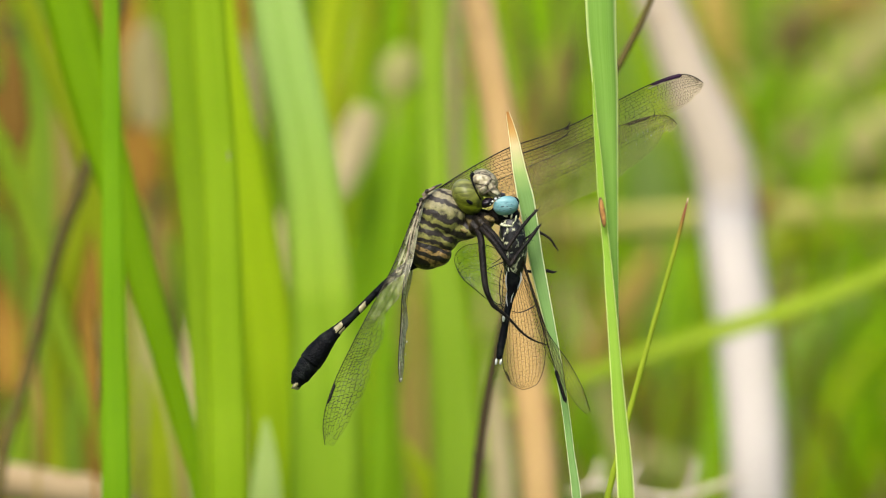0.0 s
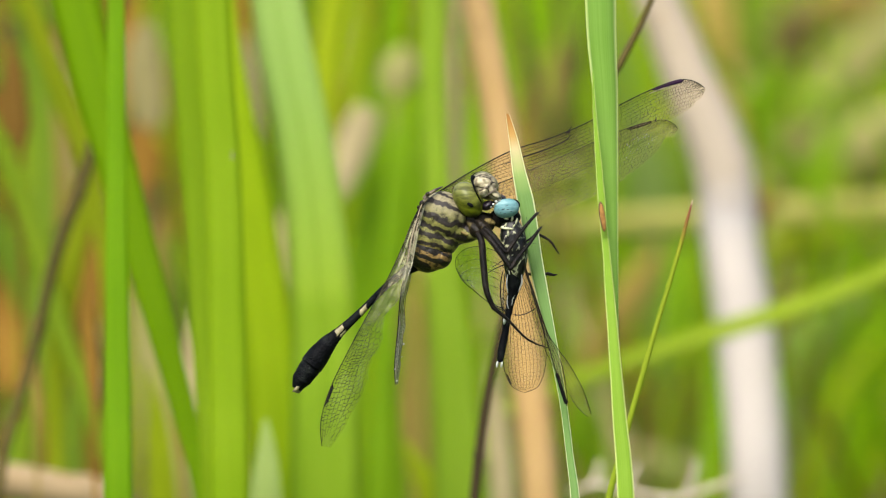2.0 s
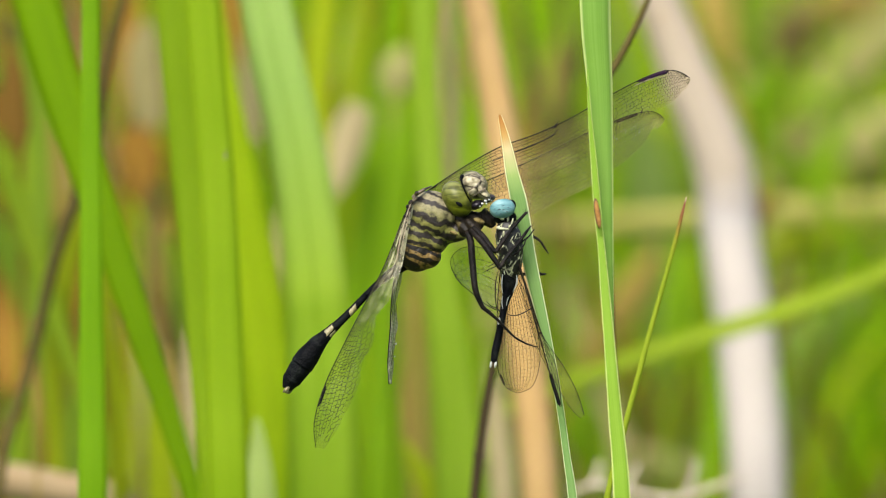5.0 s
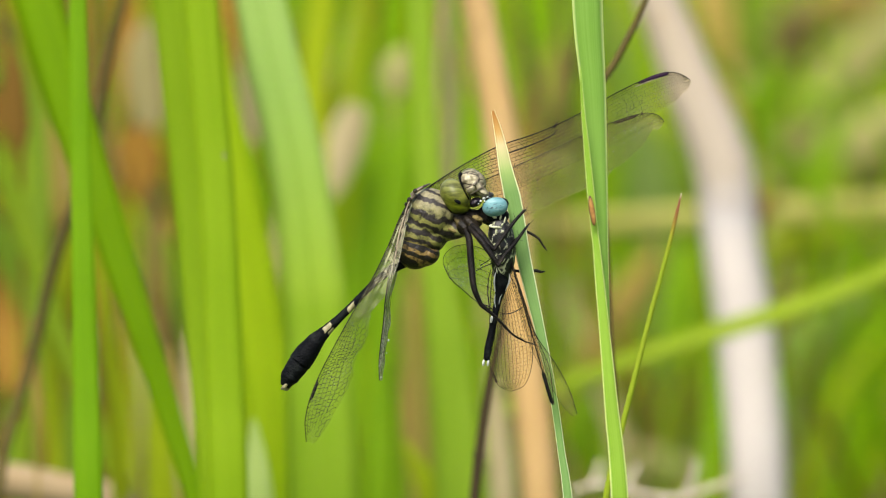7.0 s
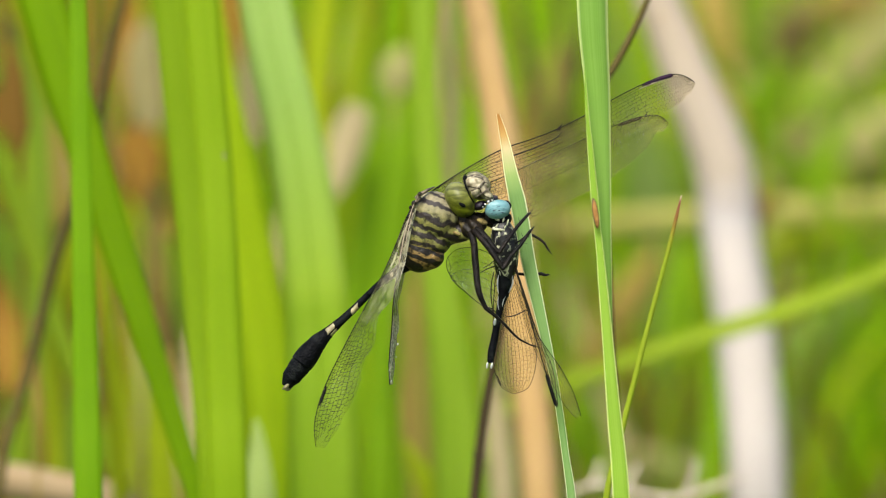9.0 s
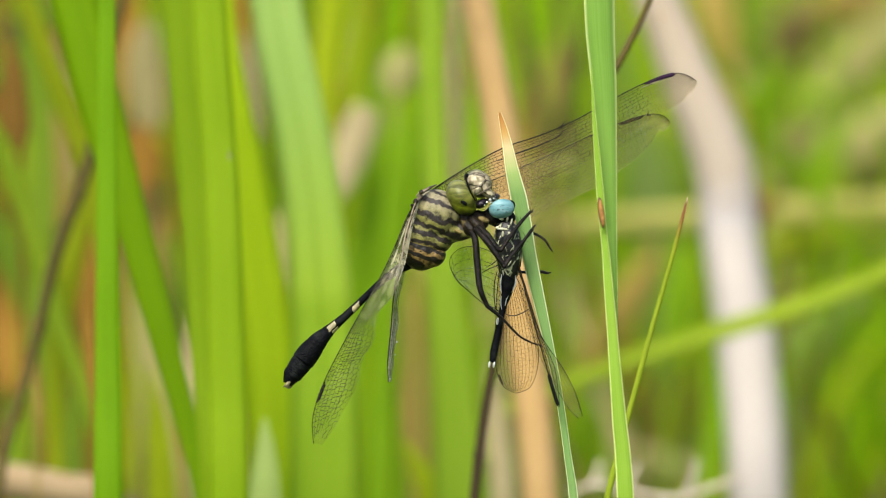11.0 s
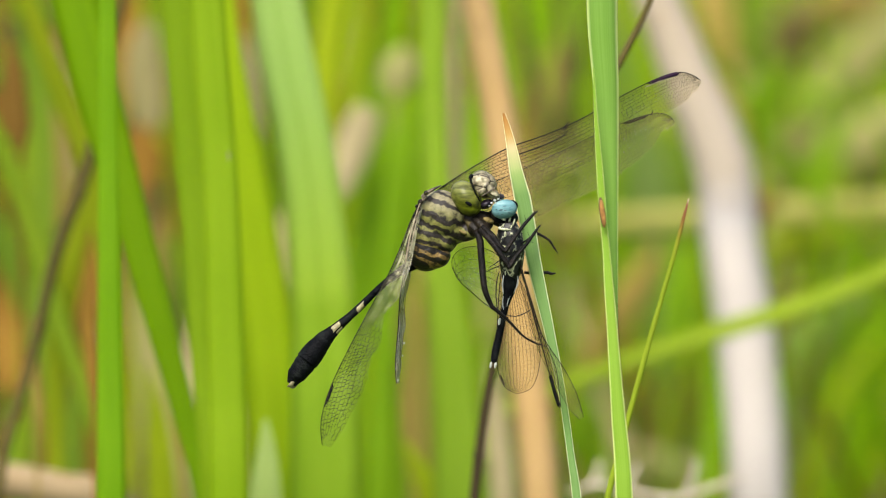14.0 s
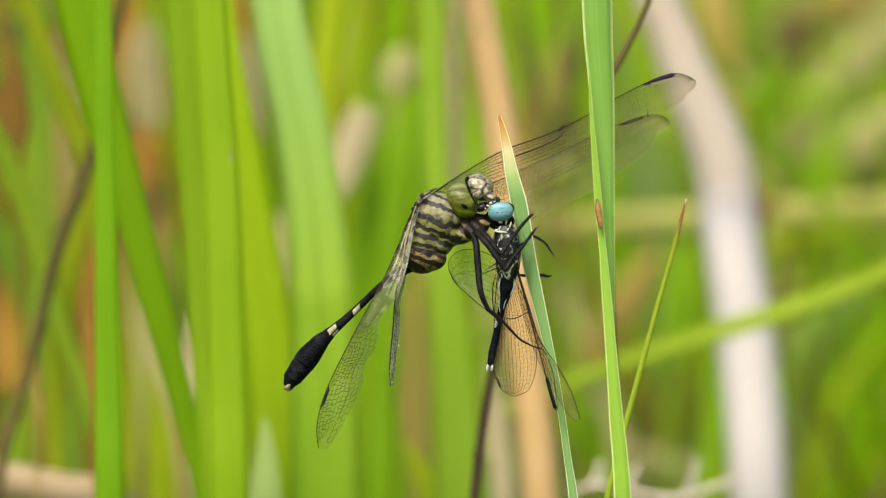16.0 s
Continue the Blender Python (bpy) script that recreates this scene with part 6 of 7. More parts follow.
# abdomen: an empty joint carries its segments
abdomen_path = [(-3.71, 0, -1.69), (-5.8, 0.5, -2.98), (-7.9, 0.8, -4.6), (-9.67, 1, -6.29), (-11.53, 1.2, -8.22), (-13.22, 1.4, -9.84), (-14.99, 1.6, -11.45), (-16.61, 1.8, -13.06), (-18.06, 1.9, -14.91), (-19.35, 2, -16.69), (-20.48, 2, -18.3), (-21.12, 2, -19.51)]
abdomen_r = [0.95, 0.64, 0.48, 0.48, 0.53, 0.58, 0.74, 1.28, 1.58, 1.60, 1.32, 0.66]
bm = bmesh.new()
tube(bm, mm(abdomen_path[:4]), [r * MM for r in abdomen_r[:4]], sides=16)
abdomen = part("abdomen", bm, BLACK, dragonfly, "slender black abdomen with cream rings and a swollen club")


def segment(i0, f0, i1, f1, material, name, grow=1.0, label=""):
    p0 = Vector(abdomen_path[i0]).lerp(Vector(abdomen_path[i0 + 1]), f0)
    p1 = Vector(abdomen_path[i1]).lerp(Vector(abdomen_path[min(i1 + 1, 11)]), f1)
    r0 = abdomen_r[i0] + (abdomen_r[i0 + 1] - abdomen_r[i0]) * f0
    r1 = abdomen_r[i1] + (abdomen_r[min(i1 + 1, 11)] - abdomen_r[i1]) * f1
    pts, rad = [p0], [r0 * 0.985 * grow]
    for k in range(i0 + 1, i1 + 1):
        pts.append(Vector(abdomen_path[k]))
        rad.append(abdomen_r[k] * grow)
    pts.append(p1)
    rad.append(r1 * 1.012 * grow)
    keep = [(p, r) for n, (p, r) in enumerate(zip(pts, rad)) if n == 0 or (p - pts[n - 1]).length > 0.05]
    bm = bmesh.new()
    tube(bm, mm([p for p, _ in keep]), [r * MM for _, r in keep], sides=16, steps=14)
    return part(name, bm, material, abdomen, label)


segment(3, 0.0, 3, 0.60, BLACK, "abdomen_segment")
segment(3, 0.60, 4, 0.40, BLACK, "abdomen_segment")
segment(4, 0.40, 5, 0.62, BLACK, "abdomen_segment")
segment(5, 0.62, 6, 0.30, BLACK, "abdomen_segment", 1.03)
segment(6, 0.30, 7, 0.55, BLACK, "abdomen_segment", 0.98)
segment(7, 0.50, 8, 0.70, BLACK, "abdomen_segment", 1.03)
segment(8, 0.68, 9, 0.75, BLACK, "abdomen_segment", 0.97)
segment(9, 0.72, 11, 0.0, BLACK, "abdomen_segment", 1.02)


def skin_mark(i0, i1, low, high, slant, material, name):
    """A patch lying on the abdomen's near side, between two places along it and two angles round it."""
    bm = bmesh.new()
    rows = []
    for i in range(9):
        row = []
        for j in range(7):
            u = j / 6
            s = i0 + (i1 - i0) * i / 8 + slant * (u - 0.5) + 0.03 * math.sin(9 * u + i0)
            k = min(int(s), 10)
            c = Vector(abdomen_path[k]).lerp(Vector(abdomen_path[k + 1]), s - k)
            d = (Vector(abdomen_path[k + 1]) - Vector(abdomen_path[k])).normalized()
            r = value_at(abdomen_r, s)
            edge = 0.03 if 0 < i < 8 and 0 < j < 6 else -0.04
            side = d.cross(Vector((0, 1, 0))).normalized()
            w = radians(low + (high - low) * u)
            row.append(bm.verts.new((c + (side * math.sin(w) - Vector((0, 1, 0)) * math.cos(w)) * (r * 1.02 + edge)) * MM))
        rows.append(row)
    for a, b in zip(rows, rows[1:]):
        for j in range(6):
            bm.faces.new((a[j], a[j + 1], b[j + 1], b[j]))
    bmesh.ops.recalc_face_normals(bm, faces=bm.faces)
    return part(name, bm, material, abdomen)


skin_mark(3.75, 4.35, -42, 78, 0.22, CREAM, "cream_mark")
skin_mark(5.55, 6.22, -58, 20, 0.16, CREAM, "cream_mark")
skin_mark(5.62, 6.18, 26, 88, 0.10, CREAM, "cream_mark")
for pts in ([(-20.8, 1.4, -19.11), (-21.28, 1.4, -19.67), (-21.69, 1.4, -19.91)], [(-20.48, 2.6, -19.43), (-20.88, 2.6, -19.91), (-21.36, 2.6, -19.99)]):
    bm = bmesh.new()
    tube(bm, mm(pts), [0.32 * MM, 0.28 * MM, 0.06 * MM], sides=8, steps=10)
    part("tail_appendage", bm, CREAM, abdomen)

# wings: two spread to the far side, two drooping on the near side
far_fore = wing(dragonfly, "forewing", [(-1.13, 1, 8.3), (3.71, 1.5, 11.37), (9.75, 2, 14.59), (17.41, 3, 17.17), (24.67, 3.5, 21.04), (30.72, 4, 24.02), (33.94, 4, 24.99), (35.96, 4, 24.67), (37.25, 4, 23.78)],
                [(-0.48, 1, 7.74), (5.32, 2, 7.74), (11.77, 3, 8.55), (19.03, 3.5, 11.53), (25.48, 4, 14.99), (31.12, 4, 18.62), (34.9, 4, 20.7), (36.75, 4, 22.3), (37.4, 4, 23.6)],
                [(0.06, 0.06, 0.97), (0.12, 0.11, 0.97), (0.20, 0.19, 0.95), (0.27, 0.28, 0.93), (0.34, 0.37, 0.92), (0.42, 0.47, 0.88), (0.50, 0.58, 0.62)], CLEAR_WING, "clear long forewing with dark veins and a dark spot near its tip", notch=0.13, seed=5, stigma=(0.60, 0.765, 0.29), fine=0.34, net=0.55, cells=0.33, cells_from=0.50)
far_hind = wing(dragonfly, "hindwing", [(-0.73, 2, 7.74), (5.32, 3, 8.95), (11.77, 4.5, 11.53), (18.22, 5, 14.43), (24.27, 5, 17.17), (28.7, 5, 18.78), (31.28, 5, 19.19), (32.73, 5, 18.78), (33.46, 5, 17.9)],
                [(-0.16, 2, 7.17), (6.13, 4, 3.71), (11.77, 5, 3.79), (17.41, 5.5, 6.37), (23.86, 5.5, 9.35), (27.89, 5.5, 12.33), (30.96, 5, 15.08), (32.57, 5, 16.69), (33.46, 5, 17.82)],
                [(0.06, 0.06, 0.96), (0.12, 0.12, 0.95), (0.19, 0.20, 0.93), (0.26, 0.29, 0.92), (0.33, 0.38, 0.91), (0.41, 0.46, 0.80)], SMOKY_WING, "clear hindwing with smoky veins and a frayed edge", notch=0.30, seed=6, stigma=(0.55, 0.67, 0.19), rib=0.09, fine=0.3, net=0.55, thin=0.026, cells=0.36, cells_from=0.42)
bm = bmesh.new()
tube(bm, mm([(17.41, 2.4, 17.01), (17.9, 2.4, 17.66), (18.3, 2.4, 18.22)]), [0.07 * MM, 0.11 * MM, 0.04 * MM], sides=6, steps=8)
tube(bm, mm([(17.9, 2.4, 17.66), (17.74, 2.4, 16.85)]), [0.08 * MM, 0.04 * MM], sides=6, steps=6)
tube(bm, mm([(8.6, 1.6, 12.6), (11.5, 1.9, 13.7), (14.5, 2.3, 14.75), (17.5, 2.5, 16.2), (18.1, 2.5, 16.9)]), [0.06 * MM, 0.08 * MM, 0.09 * MM, 0.09 * MM, 0.05 * MM], sides=6, steps=24)
ball(bm, Vector((17.75, 2.4, 17.35)) * MM, (0.26 * MM, 0.15 * MM, 0.16 * MM), turn=25, u=10, v=8)
part("nodus", bm, LEG_BLACK, far_fore)
bm = bmesh.new()
tube(bm, mm([(29.3, 3.6, 22.95), (31.0, 3.6, 23.6), (33.0, 3.6, 24.25)]), [0.05 * MM, 0.10 * MM, 0.04 * MM], sides=6, steps=10)
part("pale_streak", bm, CREAM, far_fore)
bm = bmesh.new()
tube(bm, mm([(30.2, 4.6, 20.0), (30.3, 4.6, 19.4), (30.15, 4.6, 18.95)]), [0.03 * MM, 0.07 * MM, 0.16 * MM], sides=6, steps=8)
part("torn_vein", bm, VEIN, far_hind)
bm = bmesh.new()
rng = random.Random(41)
for k in range(26):
    x = rng.uniform(26.0, 30.5)
    ball(bm, Vector((x, 4.6, 0.62 * x - 1.2 + rng.uniform(-1.6, 1.0))) * MM, (rng.uniform(0.03, 0.08) * MM, 0.03 * MM, rng.uniform(0.03, 0.07) * MM), u=8, v=6)
part("dust", bm, WHITE, far_hind, "pale dust specks")
near_fore = wing(dragonfly, "forewing", [(-2.9, -3, 7.17), (-4.51, -4, 4.11), (-6.29, -5, -0.73), (-8.38, -6, -5), (-10.4, -6.5, -8.79), (-12.09, -7, -12.01), (-13.71, -7.5, -15.24), (-14.99, -7.5, -17.9), (-16.2, -8, -21.04), (-17.0, -8, -24.4), (-16.75, -8, -27.75)],
                 [(-2.58, -3, 6.69), (-3.39, -4, 3.31), (-4.19, -5, -1.13), (-5, -6, -4.35), (-6.29, -6.2, -7.01), (-8.06, -6.5, -9.27), (-8.38, -7, -13.3), (-9.67, -7.2, -15.4), (-10.24, -7.5, -18.95), (-12.3, -8, -23.3), (-15.5, -8, -27.95)],
                 [(0.09, 0.08, 0.98), (0.18, 0.18, 0.97), (0.27, 0.29, 0.96), (0.36, 0.40, 0.95), (0.46, 0.51, 0.93), (0.56, 0.62, 0.90)], WORN_WING, "drooping near forewing, tattered along its rear edge", notch=0.18, seed=7, stigma=(0.735, 0.83, 0.2), fine=0.42, net=0.7, thin=0.036, cells=0.46, cells_from=0.62, vein_material=CROSS_VEIN)
near_hind = wing(dragonfly, "hindwing", [(-2.74, -1, 7.17), (-3.71, -1.5, 3.31), (-5, -2, -1.53), (-5.8, -2, -6.37), (-6.05, -2, -11.21), (-6.37, -2, -16.04), (-6.21, -2, -18.95)],
                 [(-2.42, 0, 6.69), (-3.06, 1, 2.5), (-4.03, 2, -2.34), (-4.84, 2, -7.17), (-5, 2, -12.01), (-5.32, 2, -15.24), (-5.8, 1, -18.95)],
                 [(0.25, 0.3, 0.95), (0.5, 0.5, 0.95), (0.75, 0.75, 0.9)], FOLDED_WING, "drooping near hindwing seen edge-on, greyish and frayed", notch=0.35, seed=8, rib=0.12, crumple=0.6)
for x, z, r in ((-5.15, -13.2, 0.12), (-5.35, -15.0, 0.08), (-5.95, -18.5, 0.11), (-6.3, -16.9, 0.07)):
    bm = bmesh.new()
    ball(bm, Vector((x, -2.3, z)) * MM, (r * MM, 0.1 * MM, r * 1.5 * MM), turn=15, u=8, v=6)
    part("pale_fleck", bm, WHITE, near_hind, "pale worn fleck")
bm = bmesh.new()
tube(bm, mm([(-2.9, -3, 7.66), (-2.26, -3.4, 8.14), (-1.29, -3, 8.71), (-0.16, -1, 9.27)]), [0.18 * MM, 0.28 * MM, 0.24 * MM, 0.1 * MM], sides=8)
tube(bm, mm([(-3.39, -3, 6.05), (-2.9, -3.4, 7.01), (-2.1, -3, 7.66)]), [0.2 * MM, 0.3 * MM, 0.2 * MM], sides=8)
wing_root = part("wing_root", bm, HINGE, dragonfly)
for pts, r in (([(-1.8, -4.2, 8.5), (-3.0, -4.6, 6.9), (-3.7, -5.2, 5.0), (-4.5, -5.6, 2.2), (-5.0, -6.0, -0.6), (-5.4, -6.2, -2.6)], 0.10), ([(-1.2, -4.0, 8.8), (-2.4, -4.4, 7.9), (-3.3, -4.6, 6.3)], 0.13), ([(-3.2, -5.0, 5.6), (-4.0, -5.5, 2.6), (-4.5, -5.8, 0.0)], 0.07)):
    bm = bmesh.new()
    tube(bm, mm(pts), [r * MM] * (len(pts) - 1) + [r * 0.4 * MM], sides=8, steps=30)
    part("ridge", bm, RIDGE, wing_root, "pale brown ridge")
bm = bmesh.new()
for x, z, r in ((-2.3, 8.2, 0.3), (-3.1, 6.9, 0.36), (-3.45, 5.9, 0.3), (-3.95, 5.0, 0.22), (-3.6, 6.35, 0.22)):
    bm = bmesh.new()
    ball(bm, Vector((x, -4.4, z)) * MM, (r * MM, 0.4 * MM, r * 1.25 * MM), turn=25, u=12, v=8)
    part("knob", bm, UNDER, wing_root, "dark knob at the wing's joint")

# legs
leg_of(dragonfly, [(4.68, -3, 2.9), (5.32, -4, 1.69), (5.64, -4.5, -1.53), (6.13, -5, -5.72), (7.09, -4.5, -7.98), (9.03, -4, -9.59), (11.77, -3, -12.33), (13.38, -2, -13.22), (14.99, -1.5, -13.71)], [0.42, 0.49, 0.49, 0.43, 0.32, 0.22, 0.15, 0.11, 0.07], seed=3, joints=(4, 7))
leg_of(dragonfly, [(5.8, -4, 3.31), (7.09, -5.5, 2.1), (8.71, -6, 0.08), (9.03, -6, 0), (10.32, -5.5, 1.85), (11.77, -4, 3.79), (13.22, -2.5, 5.4), (13.54, -1.5, 5.56)], [0.44, 0.46, 0.38, 0.31, 0.28, 0.25, 0.20, 0.10], seed=4, joints=(3, 6))
leg_of(dragonfly, [(5.48, -4, 2.98), (6.93, -6, 1.37), (8.55, -6.6, -0.89), (9.51, -6.6, -2.34), (10.48, -6, -0.89), (12.09, -4.5, 1.05), (13.38, -3, 2.82), (13.95, -1.5, 3.55)], [0.44, 0.46, 0.40, 0.33, 0.28, 0.25, 0.20, 0.10], seed=5, joints=(3, 6))
leg_of(dragonfly, [(11.37, 3, 2.98), (12.98, 3, 2.66), (14.19, 2.5, 2.18), (15.4, 2, 1.37), (15.96, 2, 0.48), (16.53, 2, -0.32)], [0.2, 0.2, 0.2, 0.17, 0.14, 0.08], spines=False, name="foot")
leg_of(dragonfly, [(11.77, 3, -3.14), (13.79, 2.5, -3.31), (14.99, 2, -3.14), (15.64, 2, -3.31), (16.28, 2, -3.22)], [0.2, 0.22, 0.24, 0.2, 0.08], spines=False, name="foot")

# the prey held in its legs
prey = thing("damselfly", "small black and yellow insect with pale blue eyes, held as prey", "damselfly")
bm = bmesh.new()
ball(bm, (0.00893, -0.0038, 0.00618), (0.00182, 1.6 * MM, 0.00138), turn=-10, power=0.95, u=28, v=18)
prey_eye = part("eye", bm, EYE_BLUE, prey, "pale turquoise blue compound eye")
bm = bmesh.new()
for x, z, w, h, turn in ((8.50, 6.05, 0.34, 0.10, -14), (9.10, 6.02, 0.20, 0.07, -10), (8.95, 6.55, 0.30, 0.05, -12), (8.15, 5.62, 0.20, 0.05, -25), (9.55, 5.75, 0.22, 0.06, 5), (8.75, 5.45, 0.26, 0.05, -10), (7.85, 6.1, 0.13, 0.06, -20), (9.7, 6.35, 0.2, 0.045, 0)):
    off = ((x - 8.93) / 1.82) ** 2 + ((z - 6.18) / 1.38) ** 2
    ball(bm, Vector((x, -3.8 - 1.58 * max(0.1, 1 - off) ** 0.5, z)) * MM, (w * MM, 0.07 * MM, h * MM), turn=turn, u=10, v=6)
part("eye_mark", bm, EYE_STREAK, prey_eye, "dark teal streak")
bm = bmesh.new()
ball(bm, (0.00935, -0.0026, 0.00492), (0.0016124, 1.5 * MM, 0.0012093))
ball(bm, (0.01, -0.0026, 0.00669), (0.0008868, 1.2 * MM, 0.0008062))
part("head", bm, BLACK, prey)
bm = bmesh.new()
for c, r, turn in (((8.9, -4.0, 4.75), (0.36, 0.25, 0.22), 20), ((9.75, -4.0, 4.7), (0.16, 0.25, 0.40), 12), ((10.35, -3.95, 4.3), (0.15, 0.3, 0.55), 14), ((9.1, -4.45, 3.28), (0.85, 0.3, 0.20), 4), ((8.35, -4.1, 3.5), (0.30, 0.3, 0.18), -30), ((9.15, -4.62, 2.6), (0.19, 0.25, 0.45), 0), ((10.0, -4.35, 3.65), (0.13, 0.25, 0.3), 30)):
    bm = bmesh.new()
    ball(bm, Vector(c) * MM, [k * MM for k in r], turn=turn, u=12, v=8)
    part("collar_mark", bm, PREY_CREAM, prey, "cream mark behind the eye")
bm = bmesh.new()
tube(bm, mm([(9.5, -3, 4.3), (9.75, -3, 2.6), (10.1, -3, 0.3), (10.15, -2.8, -2.02), (9.95, -2.4, -3.9)]), [0.0012, 0.00185, 0.0019, 0.00165, 0.00115], sides=20, flat=0.9)
for c, r, turn in (((8.7, -3.6, 1.6), (0.5, 1.0, 1.2), 8), ((10.6, -3.5, 1.2), (0.55, 1.1, 1.4), 4), ((9.6, -3.6, -1.2), (0.7, 1.1, 1.0), 0)):
    ball(bm, Vector(c) * MM, [k * MM for k in r], turn=turn, u=14, v=10)
fuse(part("thorax", bm, PREY_BLACK, prey, "black thorax with yellowish markings"), 0.00014, 2)
bm = bmesh.new()
tube(bm, mm([(9.84, -2.8, -2.66), (10, -2.6, -4.76), (9.51, -2.4, -7.17), (9.11, -2.2, -9.27), (8.63, -2, -12.01), (8.22, -2, -14.03), (7.98, -2, -15.72)]), [0.0011, 0.00098, 0.00053, 0.00047, 0.00053, 0.00056, 0.00042], sides=16, steps=36)
prey_abdomen = part("abdomen", bm, BLACK, prey, "thin black abdomen")
bm = bmesh.new()
ball(bm, (0.00863, -0.0029, -0.00984), (0.0002096, 0.3 * MM, 0.000524), turn=8)
part("white_ring", bm, WHITE, prey_abdomen)
for x in (7.58, 8.22):
    bm = bmesh.new()
    p = Vector((x, -2.2, -16.04)) * MM
    ball(bm, p, (0.0001935, 0.25 * MM, 0.0004837), turn=8, u=10, v=8)
    part("tail_appendage", bm, WHITE, prey_abdomen)
for pts, r in (([(9.11, -3.5, -3.14), (8.95, -3.6, -4.43), (9.11, -3.4, -5.89)], 0.18), ([(9.11, -3.2, -6.21), (9.03, -3.1, -7.17), (9.19, -2.9, -8.14)], 0.14), ([(11.04, -3.4, -3.14), (11.13, -3.4, -4.27), (10.56, -3.2, -5.72)], 0.19), ([(10.24, -3.1, -5.89), (9.84, -3, -6.69), (9.67, -2.8, -7.66)], 0.12)):
    bm = bmesh.new()
    tube(bm, mm(pts), [0.05 * MM, r * 0.72 * MM, 0.05 * MM], sides=10, steps=12)
    part("side_plate", bm, PLATE, prey_abdomen, "glossy bluish white side plate")
wing(prey, "wing", [(8.71, -1.5, -2.98), (8.46, -1.2, -6.37), (8.38, -1, -10.4), (8.38, -1, -14.43), (8.71, -1, -17.25), (9.75, -1, -19.27), (11.37, -1, -20.07)],
     [(11.13, -1.5, -3.47), (12.74, -1.2, -6.37), (13.79, -1, -9.59), (14.43, -1, -12.82), (14.51, -1, -16.04), (13.38, -1, -19.27), (11.45, -1, -20.07)],
     [(0.16, 0.08, 0.9), (0.22, 0.16, 0.92), (0.29, 0.25, 0.93), (0.36, 0.35, 0.94), (0.43, 0.45, 0.94), (0.5, 0.55, 0.93), (0.57, 0.65, 0.92), (0.64, 0.74, 0.90), (0.71, 0.83, 0.86), (0.78, 0.91, 0.78), (0.86, 0.96, 0.64)], AMBER_WING, "clear amber-tinted hanging wing with fine veins", rib=0.07, seed=11, rear=0.7, stigma=(0.68, 0.80, 0.13), fine=0.5, net=0.5, thin=0.013)
wing(prey, "wing", [(10.8, -3.5, -0.89), (12.09, -3.4, -3.95), (13.38, -3.2, -7.58), (14.99, -3, -12.01), (17.82, -3, -16.04), (19.9, -3, -19.9), (20.95, -3, -23.1)],
     [(10.56, -3.5, -1.21), (11.61, -3.2, -4.76), (12.9, -3, -9.59), (14.59, -2.8, -14.43), (16.77, -2.8, -18.46), (18.9, -2.8, -22.0), (20.4, -3, -23.5)],
     [(0.1, 0.1, 0.97), (0.2, 0.22, 0.95), (0.4, 0.4, 0.9), (0.6, 0.6, 0.85), (0.8, 0.8, 0.8)], AMBER_WING, "narrow clear hanging wing", net=0.8, thin=0.012, fine=0.3, rib=0.09, seed=12)
wing(prey, "wing", [(11.13, -3.8, -1.21), (11.77, -3.8, -3.14), (12.74, -3.7, -6.37), (14.19, -3.6, -11.21), (15.64, -3.5, -16.04), (16.61, -3.4, -19.27), (17.49, -3.4, -21.93)],
     [(11.37, -3.8, -1.21), (12.09, -3.8, -3.55), (13.3, -3.7, -7.17), (14.99, -3.6, -12.17), (16.77, -3.5, -16.04), (17.41, -3.4, -19.59), (17.66, -3.4, -21.85)],
     [(0.3, 0.3, 0.95), (0.6, 0.6, 0.9)], AMBER_WING, "folded wing with a dark tip", rib=0.13, seed=13, stigma=(0.72, 0.99, 0.26))
wing(prey, "wing", [(9.19, -1, -1.37), (7.74, 0, -0.08), (5.32, 0.5, 0.73), (3.06, 1, 0.4), (1.77, 1, -0.89), (1.77, 1, -2.34), (2.5, 1, -3.79)],
     [(9.03, -1, -8.38), (8.14, 0, -8.22), (6.77, 0.5, -7.5), (5.32, 1, -6.37), (4.19, 1, -5.4), (3.22, 1, -4.6), (2.58, 1, -3.87)],
     [(0.2, 0.3, 0.9), (0.35, 0.5, 0.9), (0.5, 0.42, 0.9), (0.62, 0.75, 0.9), (0.8, 0.66, 0.9)], CRUMPLED_WING, "crumpled pale wing bent to one side", rib=0.06, seed=14, bend=0.8, crumple=1.0, rear=1.2, fine=0.55, cells=0.5, cells_from=0.12, thin=0.02)
bm = bmesh.new()
rng = random.Random(23)
for x, z, w, h, turn in ((10.3, 1.9, 0.13, 0.5, 24), (10.9, 2.3, 0.10, 0.55, 14), (10.5, 0.5, 0.11, 0.45, 30), (9.75, -0.5, 0.34, 0.09, -14), (10.2, -1.55, 0.12, 0.45, 32), (9.3, -2.9, 0.12, 0.36, -8), (8.6, 1.5, 0.10, 0.45, 6)):
    off = abs(x - 9.95) / 2.1
    bm = bmesh.new()
    ball(bm, Vector((x, -3.15 - 1.55 * max(0.05, 1 - off * off) ** 0.5, z)) * MM, (w * 0.7 * MM, 0.24 * MM, h * MM), turn=turn + rng.uniform(-6, 6), u=10, v=8)
    part("pale_mark", bm, PREY_CREAM, prey, "thin cream mark on black")
